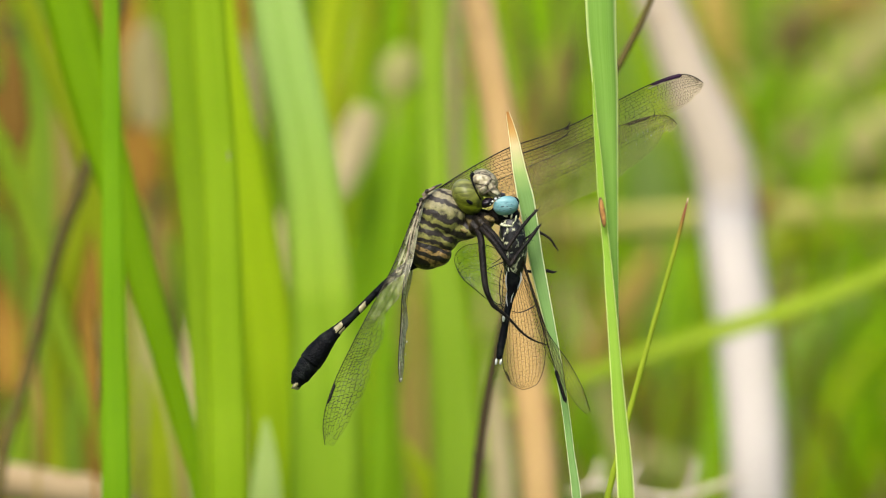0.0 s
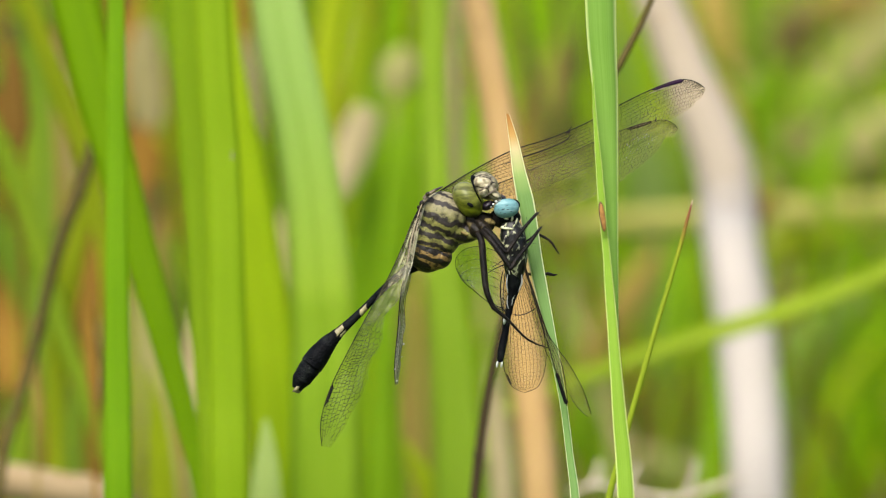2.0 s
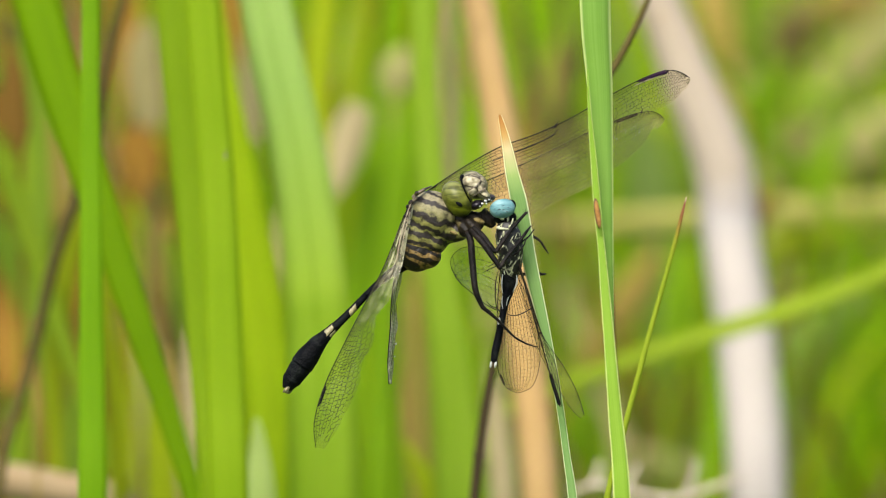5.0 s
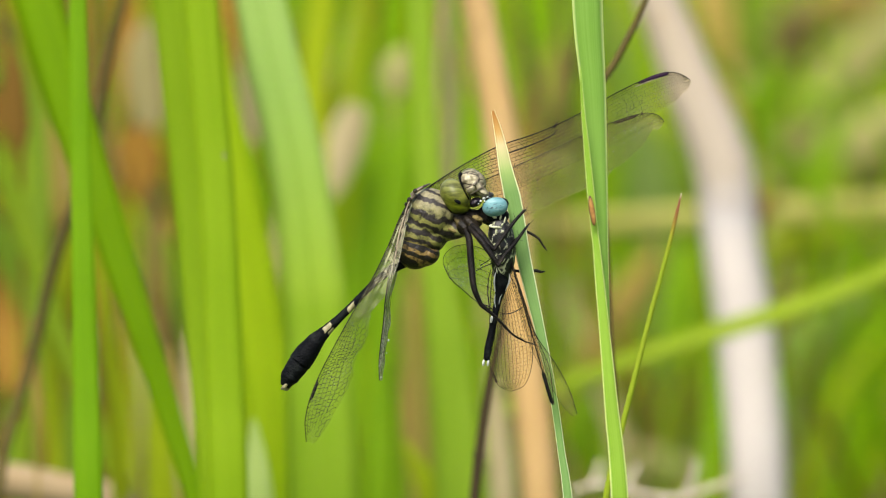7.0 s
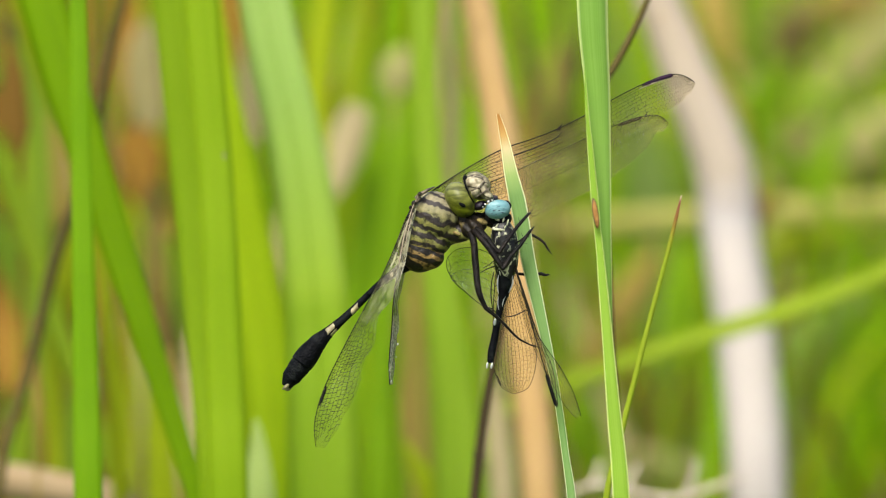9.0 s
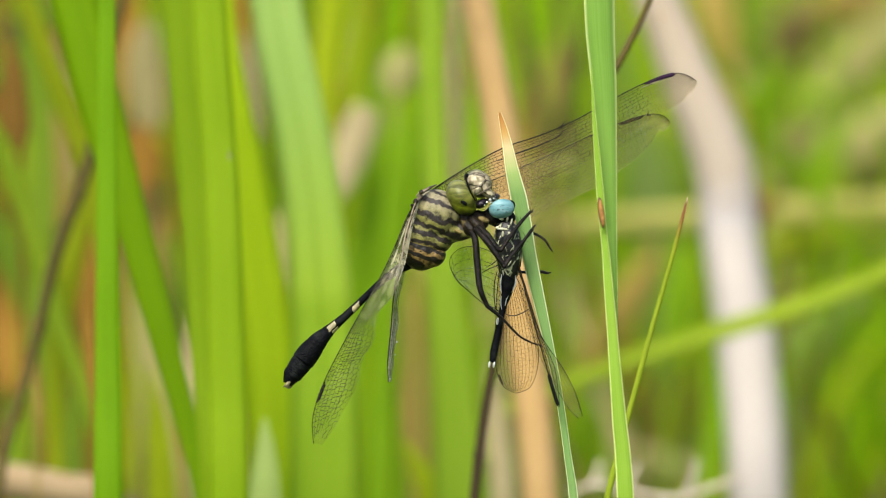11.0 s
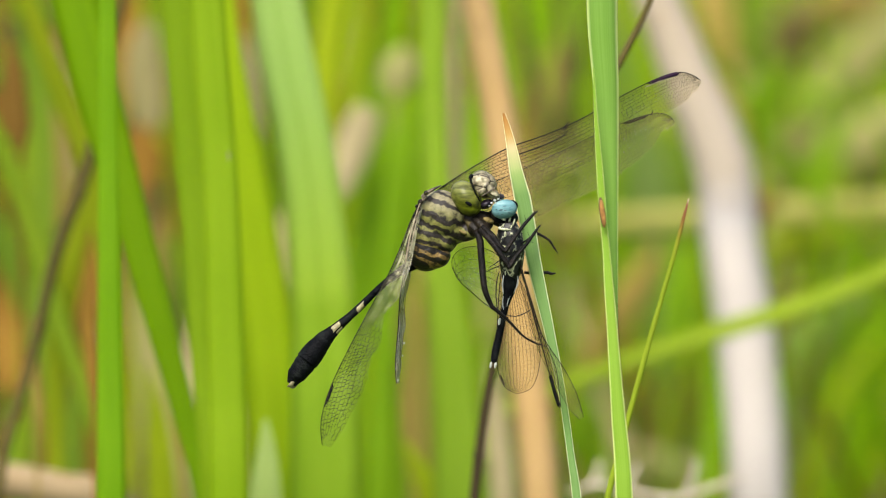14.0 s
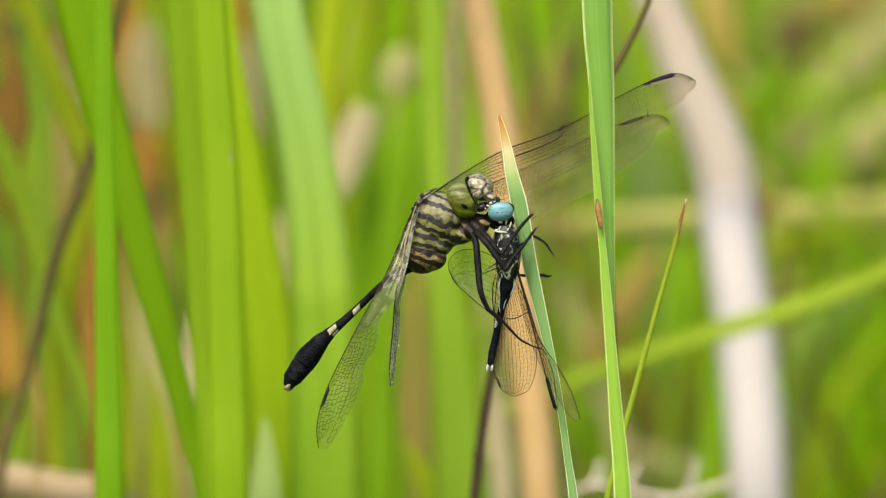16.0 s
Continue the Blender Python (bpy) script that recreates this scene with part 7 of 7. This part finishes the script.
for pts in ([(6.93, -2.6, -2.18), (7.74, -3.2, -1.69), (8.71, -3.6, -0.89), (9.27, -3.6, -0.24)], [(8.46, -3.4, -2.66), (8.14, -3.2, -4.11), (8.06, -3, -5.97), (8.3, -2.8, -8.14)], [(6.77, -3, -7.01), (7.58, -3.2, -7.74), (8.22, -3.2, -7.98), (8.87, -3, -8.55)], [(9.84, -2.6, -8.87), (10.8, -2.6, -9.03), (11.93, -2.4, -8.71), (13.06, -2, -8.06)], [(6.29, -2, -2.98), (7.42, -2.6, -2.34), (8.55, -3.2, -1.85), (9.19, -3.4, -1.37)]):
    leg_of(prey, pts, [0.05, 0.07, 0.08, 0.07], spines=False, name="thin_leg")
for pts in ([(9.75, -4, 0.08), (11.37, -4, 1.29), (12.58, -3, 2.1), (13.54, -2, 3.31)], [(9.35, -4, -0.73), (10.8, -4.5, -0.32), (11.93, -4, 0.89), (12.42, -3.5, 2.1)]):
    leg_of(prey, pts, [0.16, 0.14, 0.12, 0.07], spines=False)

# ---------------------------------------------------------------- what moves
RIGHT, INTO, UP = Vector((1, 0, 0)), Vector((0, 0.9848, -0.1736)), Vector((0, 0.1736, 0.9848))


def sway(ob, pivot, rows):
    """Rows of seconds, millimetres across and up, degrees of lean about the pivot."""
    base = ob.matrix_basis.copy()
    p = Vector(pivot)
    walk(ob, [(t, Matrix.Translation(p + (RIGHT * dx + UP * dz) * MM) @ Matrix.Rotation(radians(g), 4, INTO) @ Matrix.Translation(-p) @ base) for t, dx, dz, g in rows])


def swing(ob, joint, rows):
    """A part on its thing: rows of seconds and degrees about the joint, in millimetres of the body."""
    p = Vector(joint) * MM
    walk(ob, [(t, Matrix.Translation(p) @ Matrix.Rotation(radians(g), 4, "Y") @ Matrix.Translation(-p)) for t, g in rows])


WIND = [(0, 0), (0.5, -0.12), (1, 0), (1.5, -0.18), (2, 0), (2.5, 0.18), (3, 0.23), (3.5, 0.35), (4, 0.18), (6.3, -2.69), (6.5, -2.46), (7, -1.7), (7.5, -1.47), (8, -1.23), (8.5, -1.29), (9, -1.29), (11.5, 0.06), (12, 0.12), (13, 0.12), (14, 0), (14.5, -0.23), (15, -0.23), (15.5, -0.12), (16, -0.12)]


def motions():
    for ob, low, share in swaying:
        sway(ob, low, [(t, 0, 0, g * share) for t, g in WIND])
    sway(dragonfly, AIM, [
        (0, 0, -0, 0), (0.5, 0, -0, 0), (1, 0.189, -0.06, 0), (1.5, -0.371, -0.153, 0), (2, 0.095, -0.399, 0), (2.5, -0.244, -0.274, 0), (3, 0.28, -0.091, 0), (3.5, 0.25, -0, 0), (4, 0.062, -0.153, 0), (6.3, -3.109, -0.511, 0), (6.5, -2.468, -0.587, 0), (7, -1.685, 0.049, 0), (7.5, -1.501, -0.342, 0), (8, -0.411, -0.054, 0), (8.5, -1.294, -0.69, 0), (9, -1.028, -0.403, 0), (9.2, -1.725, -0.242, 0), (11.3, -0.564, -0.081, 0), (11.5, -0.457, -0.052, 0), (12, -0.682, -0.176, 0), (12.5, -0.354, -0.156, 0), (13, -0.136, -0.156, 0), (13.5, -0.096, -0.146, 0), (14, -0.136, -0.227, 0), (14.5, -0.436, -0.156, 0), (15, -0.599, -0.279, 0), (15.5, -0.282, -0.329, 0), (16, -0.702, -0.597, 0)])
    sway(prey, AIM, [
        (0, 0, -0, 0), (0.5, -0.042, 0.085, -0.215), (1, 0.184, -0.102, -0.299), (1.5, -0.247, -0.206, 0.639), (2, 0.103, -0.411, -0.09), (2.5, -0.227, -0.306, 0.118), (3, 0.47, -0.269, 1.18), (3.5, 0.367, -0.185, 0.646), (4, 0.083, -0.246, 0.431), (4.2, 0.187, -0.24, 0.964), (6.5, -2.48, -0.523, 0.039), (7, -1.615, -0.088, 0.674), (7.5, -1.492, -0.366, 0.684), (8, -0.504, -0.15, 1.33), (8.5, -1.401, -0.614, 0.841), (9, -1.184, -0.491, 0.362), (11.5, -0.69, -0.294, 1.058), (12, -0.872, -0.354, 0.746), (12.5, -0.69, -0.233, 1.058), (13, -0.38, -0.479, 1.37), (13.5, -0.38, -0.358, 1.37), (14, -0.38, -0.294, 1.37), (14.5, -0.626, -0.233, 1.391), (15, -0.686, -0.479, 1.703), (15.5, -0.501, -0.419, 1.37), (16, -0.872, -0.665, 1.37)])
    swing(abdomen, (-3.14, 0, -1.69), [
        (0, 0), (0.5, 0.333), (1, -0.137), (1.5, 0.745), (2, -0.24), (2.5, -0.51), (3, -1.512), (3.5, -0.464), (4, -0.206), (6.3, -1.604), (6.5, -0.714), (7, -0.566), (7.5, 0.323), (8, 0.593), (8.5, 1.115), (9, 0.825), (9.2, 0.036), (11.5, 1.174), (12, 0.556), (12.5, 1.273), (13, 0.934), (13.5, 1.531), (14, 1.369), (14.5, 1.562), (15, 1.175), (15.5, 1.858), (16, 1.283)])
    swing(far_fore, (-0.73, 0, 7.74), [
        (0, 0), (0.5, -0.054), (1, 0.172), (1.5, -0.177), (2, 0.567), (2.5, 0.388), (3, -0.007), (3.5, 0.16), (4, -0.219), (6.5, -2.512), (7, -0.429), (7.5, -1.486), (8, -0.073), (8.5, -1.347), (9, -0.701), (11.5, -0.482), (12, -0.853), (12.5, -0.602), (13, -0.501), (13.5, -0.682), (14, -0.842), (14.5, -1.014), (15, -1.019), (15.5, -0.912), (16, -1.149)])
    swing(far_hind, (-0.73, 0, 7.74), [
        (0, 0), (0.5, -0.054), (1, 0.172), (1.5, -0.177), (2, 0.567), (2.5, 0.388), (3, -0.007), (3.5, 0.16), (4, -0.219), (6.5, -2.512), (7, -0.429), (7.5, -1.486), (8, -0.073), (8.5, -1.347), (9, -0.701), (11.5, -0.482), (12, -0.853), (12.5, -0.602), (13, -0.501), (13.5, -0.682), (14, -0.842), (14.5, -1.014), (15, -1.019), (15.5, -0.912), (16, -1.149)])
    swing(near_fore, (-2.9, 0, 6.85), [
        (0, 0), (0.5, 0.348), (1, 0.047), (1.5, -0.069), (2, 0.858), (2.5, 0.371), (3, -0.153), (3.5, 0.606), (4, 0.033), (6.5, -0.375), (7, 1.584), (7.5, 0.307), (8, 1.271), (8.5, -0.546), (9, 0.397), (11.5, 1.342), (12, 0.781), (12.5, 1.136), (13, 0.919), (13.5, 0.614), (14, 0.36), (14.5, 0.419), (15, 0.528), (15.5, 0.482), (16, 0.355)])
    swing(near_hind, (-2.74, 0, 6.85), [
        (0, 0), (0.5, 0.823), (1, 0.44), (1.5, 0.279), (2, 1.577), (2.5, 0.829), (3, -0.211), (3.5, 0.866), (4, 0.38), (6.3, -0.135), (6.5, -0.649), (7, 2.654), (7.5, 0.711), (8, 1.822), (8.5, -0.118), (9, 0.794), (9.2, 0.517), (11.5, 1.948), (12, 1.11), (12.5, 1.609), (13, 1.555), (13.5, 0.81), (14, 0.706), (14.5, 0.591), (15, 1.06), (15.5, 0.644), (16, 1.329)])
    sway(perch, (0.01717, -0.00363, 0.39944), [
        (0, 0, -0, 0), (0.5, 0, 0.129, -0.172), (1, 0.121, -0.242, 0.183), (1.5, -0.371, -0.242, 0), (2, -0.121, -0.363, 0.172), (2.5, -0.25, -0.363, 0), (3, 0.371, -0.121, 0), (3.5, 0.121, -0, 0.183), (4, 0.121, -0.242, 0), (6.5, -1.975, -0.064, -1.197), (7, -1.483, 0.246, -0.842), (7.5, -1.233, -0.064, -0.842), (8, -0.492, -0.004, -0.315), (8.5, -1.113, -0.431, -0.756), (9, -0.863, -0.246, -0.67), (11.5, -0.371, -0, -0.802), (12, -0.492, -0, -0.985), (12.5, -0.371, -0.121, -0.63), (13, -0.121, -0.121, -0.63), (13.5, -0.121, -0, -0.63), (14, -0.121, -0.121, -0.63), (14.5, -0.371, -0, -0.802), (15, -0.492, -0.121, -0.814), (15.5, -0.25, -0.242, -0.63), (16, -0.613, -0.492, -0.814)])
    sway(tall, (0.02482, -0.01402, 0.40959), [
        (0, 0, -0, 0), (0.5, 0, -0.08, 0), (1, 0.128, -0.082, 0.11), (1.5, -0.367, -0.122, -0), (2, 0, -0.612, 0), (2.5, -0.367, -0.367, -0), (3, 0.247, -0.205, 0.382), (3.5, 0.128, -0, -0.017), (4, 0, -0.245, 0.39), (6.5, -1.828, 0.082, -1.188), (7, -1.221, 0.245, -0.789), (7.5, -1.093, 0.043, -0.28), (8, -0.239, -0, -0.407), (8.5, -0.974, -0.367, -0.017), (9, -0.854, -0.122, -0.399), (11.5, -0.239, 0.005, -0.023), (12, -0.487, 0.065, -0.01), (12.5, -0.239, 0.065, -0.023), (13, -0.12, 0.005, -0.01), (13.5, 0, 0.005, -0.01), (14, -0.12, -0.055, 0.372), (14.5, -0.239, 0.005, -0.023), (15, -0.367, -0.118, -0.01), (15.5, -0.12, -0.242, -0.01), (16, -0.487, -0.242, -0.01)])
    sway(thin, (0.02573, 0.00688, 0.38993), [
        (0, 0, -0, 0), (0.5, 0.085, -0.129, 0.26), (1, 0.214, -0.25, 0.658), (1.5, 0.172, -0.129, 0.528), (2, 0.214, -0.25, 0.658), (2.5, 0.26, -0.371, 0.797), (3, 0.302, -0.25, 0.927), (3.5, 0.26, -0.129, 0.797), (4, 0.214, -0.25, 0.658), (6.5, -0.508, 0.387, -1.559), (7, -0.334, 0.447, -1.026), (7.5, -0.291, 0.266, -0.892), (8, -0.205, 0.137, -0.628), (8.5, -0.399, -0.044, -1.225), (9, -0.334, 0.137, -1.026), (11.5, -0.014, 0.04, -0.043), (12, -0.056, 0.161, -0.173), (12.5, -0.056, -0.081, -0.173), (13, 0.028, -0.081, 0.087), (13.5, 0.028, -0.081, 0.087), (14, 0.028, -0.081, 0.087), (14.5, -0.056, 0.04, -0.173), (15, -0.099, -0.081, -0.303), (15.5, -0.014, -0.21, -0.043), (16, -0.099, -0.21, -0.303)])
    sway(dark_twig, (0.02664, 0.04905, 0.38147), [
        (0, 0, -0, 0), (0.5, 0, -0.024, 0), (1, 0.077, -0.025, 0), (1.5, -0.22, -0.037, 0), (2, 0, -0.184, 0), (2.5, -0.22, -0.11, 0), (3, 0.148, -0.061, 0), (3.5, 0.077, -0, 0), (4, 0, -0.073, 0), (6.5, -1.097, 0.025, 0), (7, -0.733, 0.073, 0), (7.5, -0.656, 0.013, 0), (8, -0.144, -0, 0), (8.5, -0.584, -0.11, 0), (9, -0.512, -0.037, 0), (11.5, -0.144, 0.002, 0), (12, -0.292, 0.02, 0), (12.5, -0.144, 0.02, 0), (13, -0.072, 0.002, 0), (13.5, 0, 0.002, 0), (14, -0.072, -0.016, 0), (14.5, -0.144, 0.002, 0), (15, -0.22, -0.036, 0), (15.5, -0.072, -0.073, 0), (16, -0.292, -0.073, 0)])
    sway(front_blade, (-0.0496, 0.06852, 0.37669), [
        (0, 0, -0, 0), (0.5, 0.428, -0, 0.43), (1, 0.428, -0, 0.43), (1.5, 0.514, -0, 0.501), (2, 0.343, -0, 0.43), (2.5, 0.171, -0, 0.286), (3, 0.428, -0, 0.501), (3.5, 0.6, -0, 0.358), (4, 0.514, -0, 0.43), (6.3, -7.709, -0, 0.43), (6.5, -7.195, -0, 0.501), (7, -4.283, -0, -0.573), (7.5, -4.283, -0, -0.143), (8, -4.368, -0, -0.573), (8.5, -3.683, -0, -0.931), (9, -4.283, -0, -0.501), (11.5, -1.114, -0, 0.573), (12, -0.771, -0, 0.358), (12.5, -0.514, -0, 0.072), (13, -0.6, -0, 0.286), (13.5, -0.771, -0, 0.358), (14, -0.771, -0, 0.286), (14.5, -0.857, -0, 0.143), (15, -0.942, -0, 0.143), (15.5, -0.857, -0, 0.286), (16, -1.028, -0, 0)])
    sway(deep_blade, (-0.03834, 0.10698, 0.36445), [
        (0, 0, -0, 0), (0.5, 0.119, -0, 0.189), (1, 0.239, -0, 0.378), (1.5, 0.398, -0, 0.63), (2, 0.398, -0, 0.63), (2.5, 0.954, -0, 1.512), (3, 0.994, -0, 1.575), (3.5, 1.511, -0, 2.394), (4, 0.477, -0, 0.756), (6.3, -2.187, -0, -3.462), (6.5, -1.988, -0, -3.148), (7, -1.391, -0, -2.205), (7.5, -1.193, -0, -1.89), (8, -0.994, -0, -1.575), (8.5, -0.914, -0, -1.449), (9, -1.193, -0, -1.89), (11.5, 0.596, -0, 0.945), (12, 0.716, -0, 1.134), (12.5, 1.113, -0, 1.764), (13, 0.795, -0, 1.26), (13.5, 0.477, -0, 0.756), (14, 0.398, -0, 0.63), (14.5, 0.318, -0, 0.504), (15, 0.318, -0, 0.504), (15.5, 0.398, -0, 0.63), (16, 0.517, -0, 0.819)])
    sway(pair_front, (-0.03279, 0.08052, 0.36986), [
        (0, 0, -0, 0), (0.5, 0.052, -0, 0.239), (1, 0.069, -0, 0.319), (1.5, 0.052, -0, 0.239), (2, 0.104, -0, 0.478), (2.5, 0.138, -0, 0.638), (3, 0.052, -0, 0.239), (3.5, 0.035, -0, 0.159), (4, 0.052, -0, 0.239), (6.3, -0.346, -0, -1.594), (6.5, -0.294, -0, -1.355), (7, -0.138, -0, -0.638), (7.5, -0.104, -0, -0.478), (8, -0.104, -0, -0.478), (8.5, -0.104, -0, -0.478), (9, -0.138, -0, -0.638), (11.5, 0.035, -0, 0.159), (12, 0.035, -0, 0.159), (12.5, 0.052, -0, 0.239), (13, 0.035, -0, 0.159), (13.5, 0.017, -0, 0.08), (14, 0, -0, 0), (14.5, -0.069, -0, -0.319), (15, -0.035, -0, -0.159), (15.5, 0.017, -0, 0.08), (16, 0.052, -0, 0.239)])
    sway(pair_back, (-0.03572, 0.09228, 0.36746), [
        (0, 0, -0, 0), (0.5, 0.052, -0, 0.329), (1, 0.07, -0, 0.438), (1.5, 0.052, -0, 0.329), (2, 0.105, -0, 0.658), (2.5, 0.14, -0, 0.877), (3, 0.052, -0, 0.329), (3.5, 0.035, -0, 0.219), (4, 0.052, -0, 0.329), (6.3, -0.349, -0, -2.191), (6.5, -0.297, -0, -1.863), (7, -0.14, -0, -0.877), (7.5, -0.105, -0, -0.658), (8, -0.105, -0, -0.658), (8.5, -0.105, -0, -0.658), (9, -0.14, -0, -0.877), (11.5, 0.035, -0, 0.219), (12, 0.035, -0, 0.219), (12.5, 0.052, -0, 0.329), (13, 0.035, -0, 0.219), (13.5, 0.017, -0, 0.11), (14, 0, -0, 0), (14.5, -0.07, -0, -0.438), (15, -0.035, -0, -0.219), (15.5, 0.017, -0, 0.11), (16, 0.052, -0, 0.329)])
    sway(pale_blade, (-0.01796, 0.14081, 0.35474), [
        (0, 0, -0, 0), (0.5, -0.018, -0, -0.117), (1, 0, -0, 0), (1.5, -0.027, -0, -0.176), (2, 0, -0, 0), (2.5, 0.027, -0, 0.176), (3, 0.036, -0, 0.234), (3.5, 0.054, -0, 0.352), (4, 0.027, -0, 0.176), (6.3, -0.417, -0, -2.694), (6.5, -0.381, -0, -2.46), (7, -0.263, -0, -1.699), (7.5, -0.227, -0, -1.465), (8, -0.19, -0, -1.23), (8.5, -0.2, -0, -1.289), (9, -0.2, -0, -1.289), (11.5, 0.009, -0, 0.059), (12, 0.018, -0, 0.117), (12.5, 0.027, -0, 0.176), (13, 0.018, -0, 0.117), (13.5, 0.018, -0, 0.117), (14, 0, -0, 0), (14.5, -0.036, -0, -0.234), (15, -0.036, -0, -0.234), (15.5, -0.018, -0, -0.117), (16, -0.018, -0, -0.117)])
    sway(olive_blade, (-0.02613, 0.1506, 0.35271), [
        (0, 0, -0, 0), (0.5, -0.018, -0, -0.117), (1, 0, -0, 0), (1.5, -0.027, -0, -0.176), (2, 0, -0, 0), (2.5, 0.027, -0, 0.176), (3, 0.037, -0, 0.234), (3.5, 0.055, -0, 0.352), (4, 0.027, -0, 0.176), (6.3, -0.42, -0, -2.694), (6.5, -0.384, -0, -2.46), (7, -0.265, -0, -1.699), (7.5, -0.228, -0, -1.465), (8, -0.192, -0, -1.23), (8.5, -0.201, -0, -1.289), (9, -0.201, -0, -1.289), (11.5, 0.009, -0, 0.059), (12, 0.018, -0, 0.117), (12.5, 0.027, -0, 0.176), (13, 0.018, -0, 0.117), (13.5, 0.018, -0, 0.117), (14, 0, -0, 0), (14.5, -0.037, -0, -0.234), (15, -0.037, -0, -0.234), (15.5, -0.018, -0, -0.117), (16, -0.018, -0, -0.117)])
    sway(slanted, (-0.02287, 0.30877, 0.32833), [
        (0, 0, -0, 0), (0.5, -0.02, -0, -0.082), (1, 0, -0, 0), (1.5, -0.031, -0, -0.123), (2, 0, -0, 0), (2.5, 0.031, -0, 0.123), (3, 0.041, -0, 0.164), (3.5, 0.061, -0, 0.246), (4, 0.031, -0, 0.123), (6.3, -0.47, -0, -1.882), (6.5, -0.429, -0, -1.718), (7, -0.296, -0, -1.187), (7.5, -0.255, -0, -1.023), (8, -0.214, -0, -0.859), (8.5, -0.225, -0, -0.9), (9, -0.225, -0, -0.9), (11.5, 0.01, -0, 0.041), (12, 0.02, -0, 0.082), (12.5, 0.031, -0, 0.123), (13, 0.02, -0, 0.082), (13.5, 0.02, -0, 0.082), (14, 0, -0, 0), (14.5, -0.041, -0, -0.164), (15, -0.041, -0, -0.164), (15.5, -0.02, -0, -0.082), (16, -0.02, -0, -0.082)])
    sway(dry_leaf, (-0.02086, 0.35164, 0.34107), [
        (0, 0, -0, 0), (0.5, -0.021, -0, -0.164), (1, 0, -0, 0), (1.5, -0.031, -0, -0.246), (2, 0, -0, 0), (2.5, 0.031, -0, 0.246), (3, 0.042, -0, 0.327), (3.5, 0.063, -0, 0.491), (4, 0.031, -0, 0.246), (6.3, -0.482, -0, -3.76), (6.5, -0.44, -0, -3.434), (7, -0.304, -0, -2.372), (7.5, -0.262, -0, -2.045), (8, -0.22, -0, -1.718), (8.5, -0.231, -0, -1.8), (9, -0.231, -0, -1.8), (11.5, 0.01, -0, 0.082), (12, 0.021, -0, 0.164), (12.5, 0.031, -0, 0.246), (13, 0.021, -0, 0.164), (13.5, 0.021, -0, 0.164), (14, 0, -0, 0), (14.5, -0.042, -0, -0.327), (15, -0.042, -0, -0.327), (15.5, -0.021, -0, -0.164), (16, -0.021, -0, -0.164)])
    sway(pale_tip, (-0.02922, 0.23505, 0.31336), [
        (0, 0, -0, 0), (0.5, -0.019, -0, -0.179), (1, 0, -0, 0), (1.5, -0.029, -0, -0.269), (2, 0, -0, 0), (2.5, 0.029, -0, 0.269), (3, 0.039, -0, 0.358), (3.5, 0.058, -0, 0.537), (4, 0.029, -0, 0.269), (6.3, -0.448, -0, -4.111), (6.5, -0.409, -0, -3.755), (7, -0.282, -0, -2.594), (7.5, -0.244, -0, -2.237), (8, -0.205, -0, -1.879), (8.5, -0.214, -0, -1.969), (9, -0.214, -0, -1.969), (11.5, 0.01, -0, 0.09), (12, 0.019, -0, 0.179), (12.5, 0.029, -0, 0.269), (13, 0.019, -0, 0.179), (13.5, 0.019, -0, 0.179), (14, 0, -0, 0), (14.5, -0.039, -0, -0.358), (15, -0.039, -0, -0.358), (15.5, -0.019, -0, -0.179), (16, -0.019, -0, -0.179)])


motions()
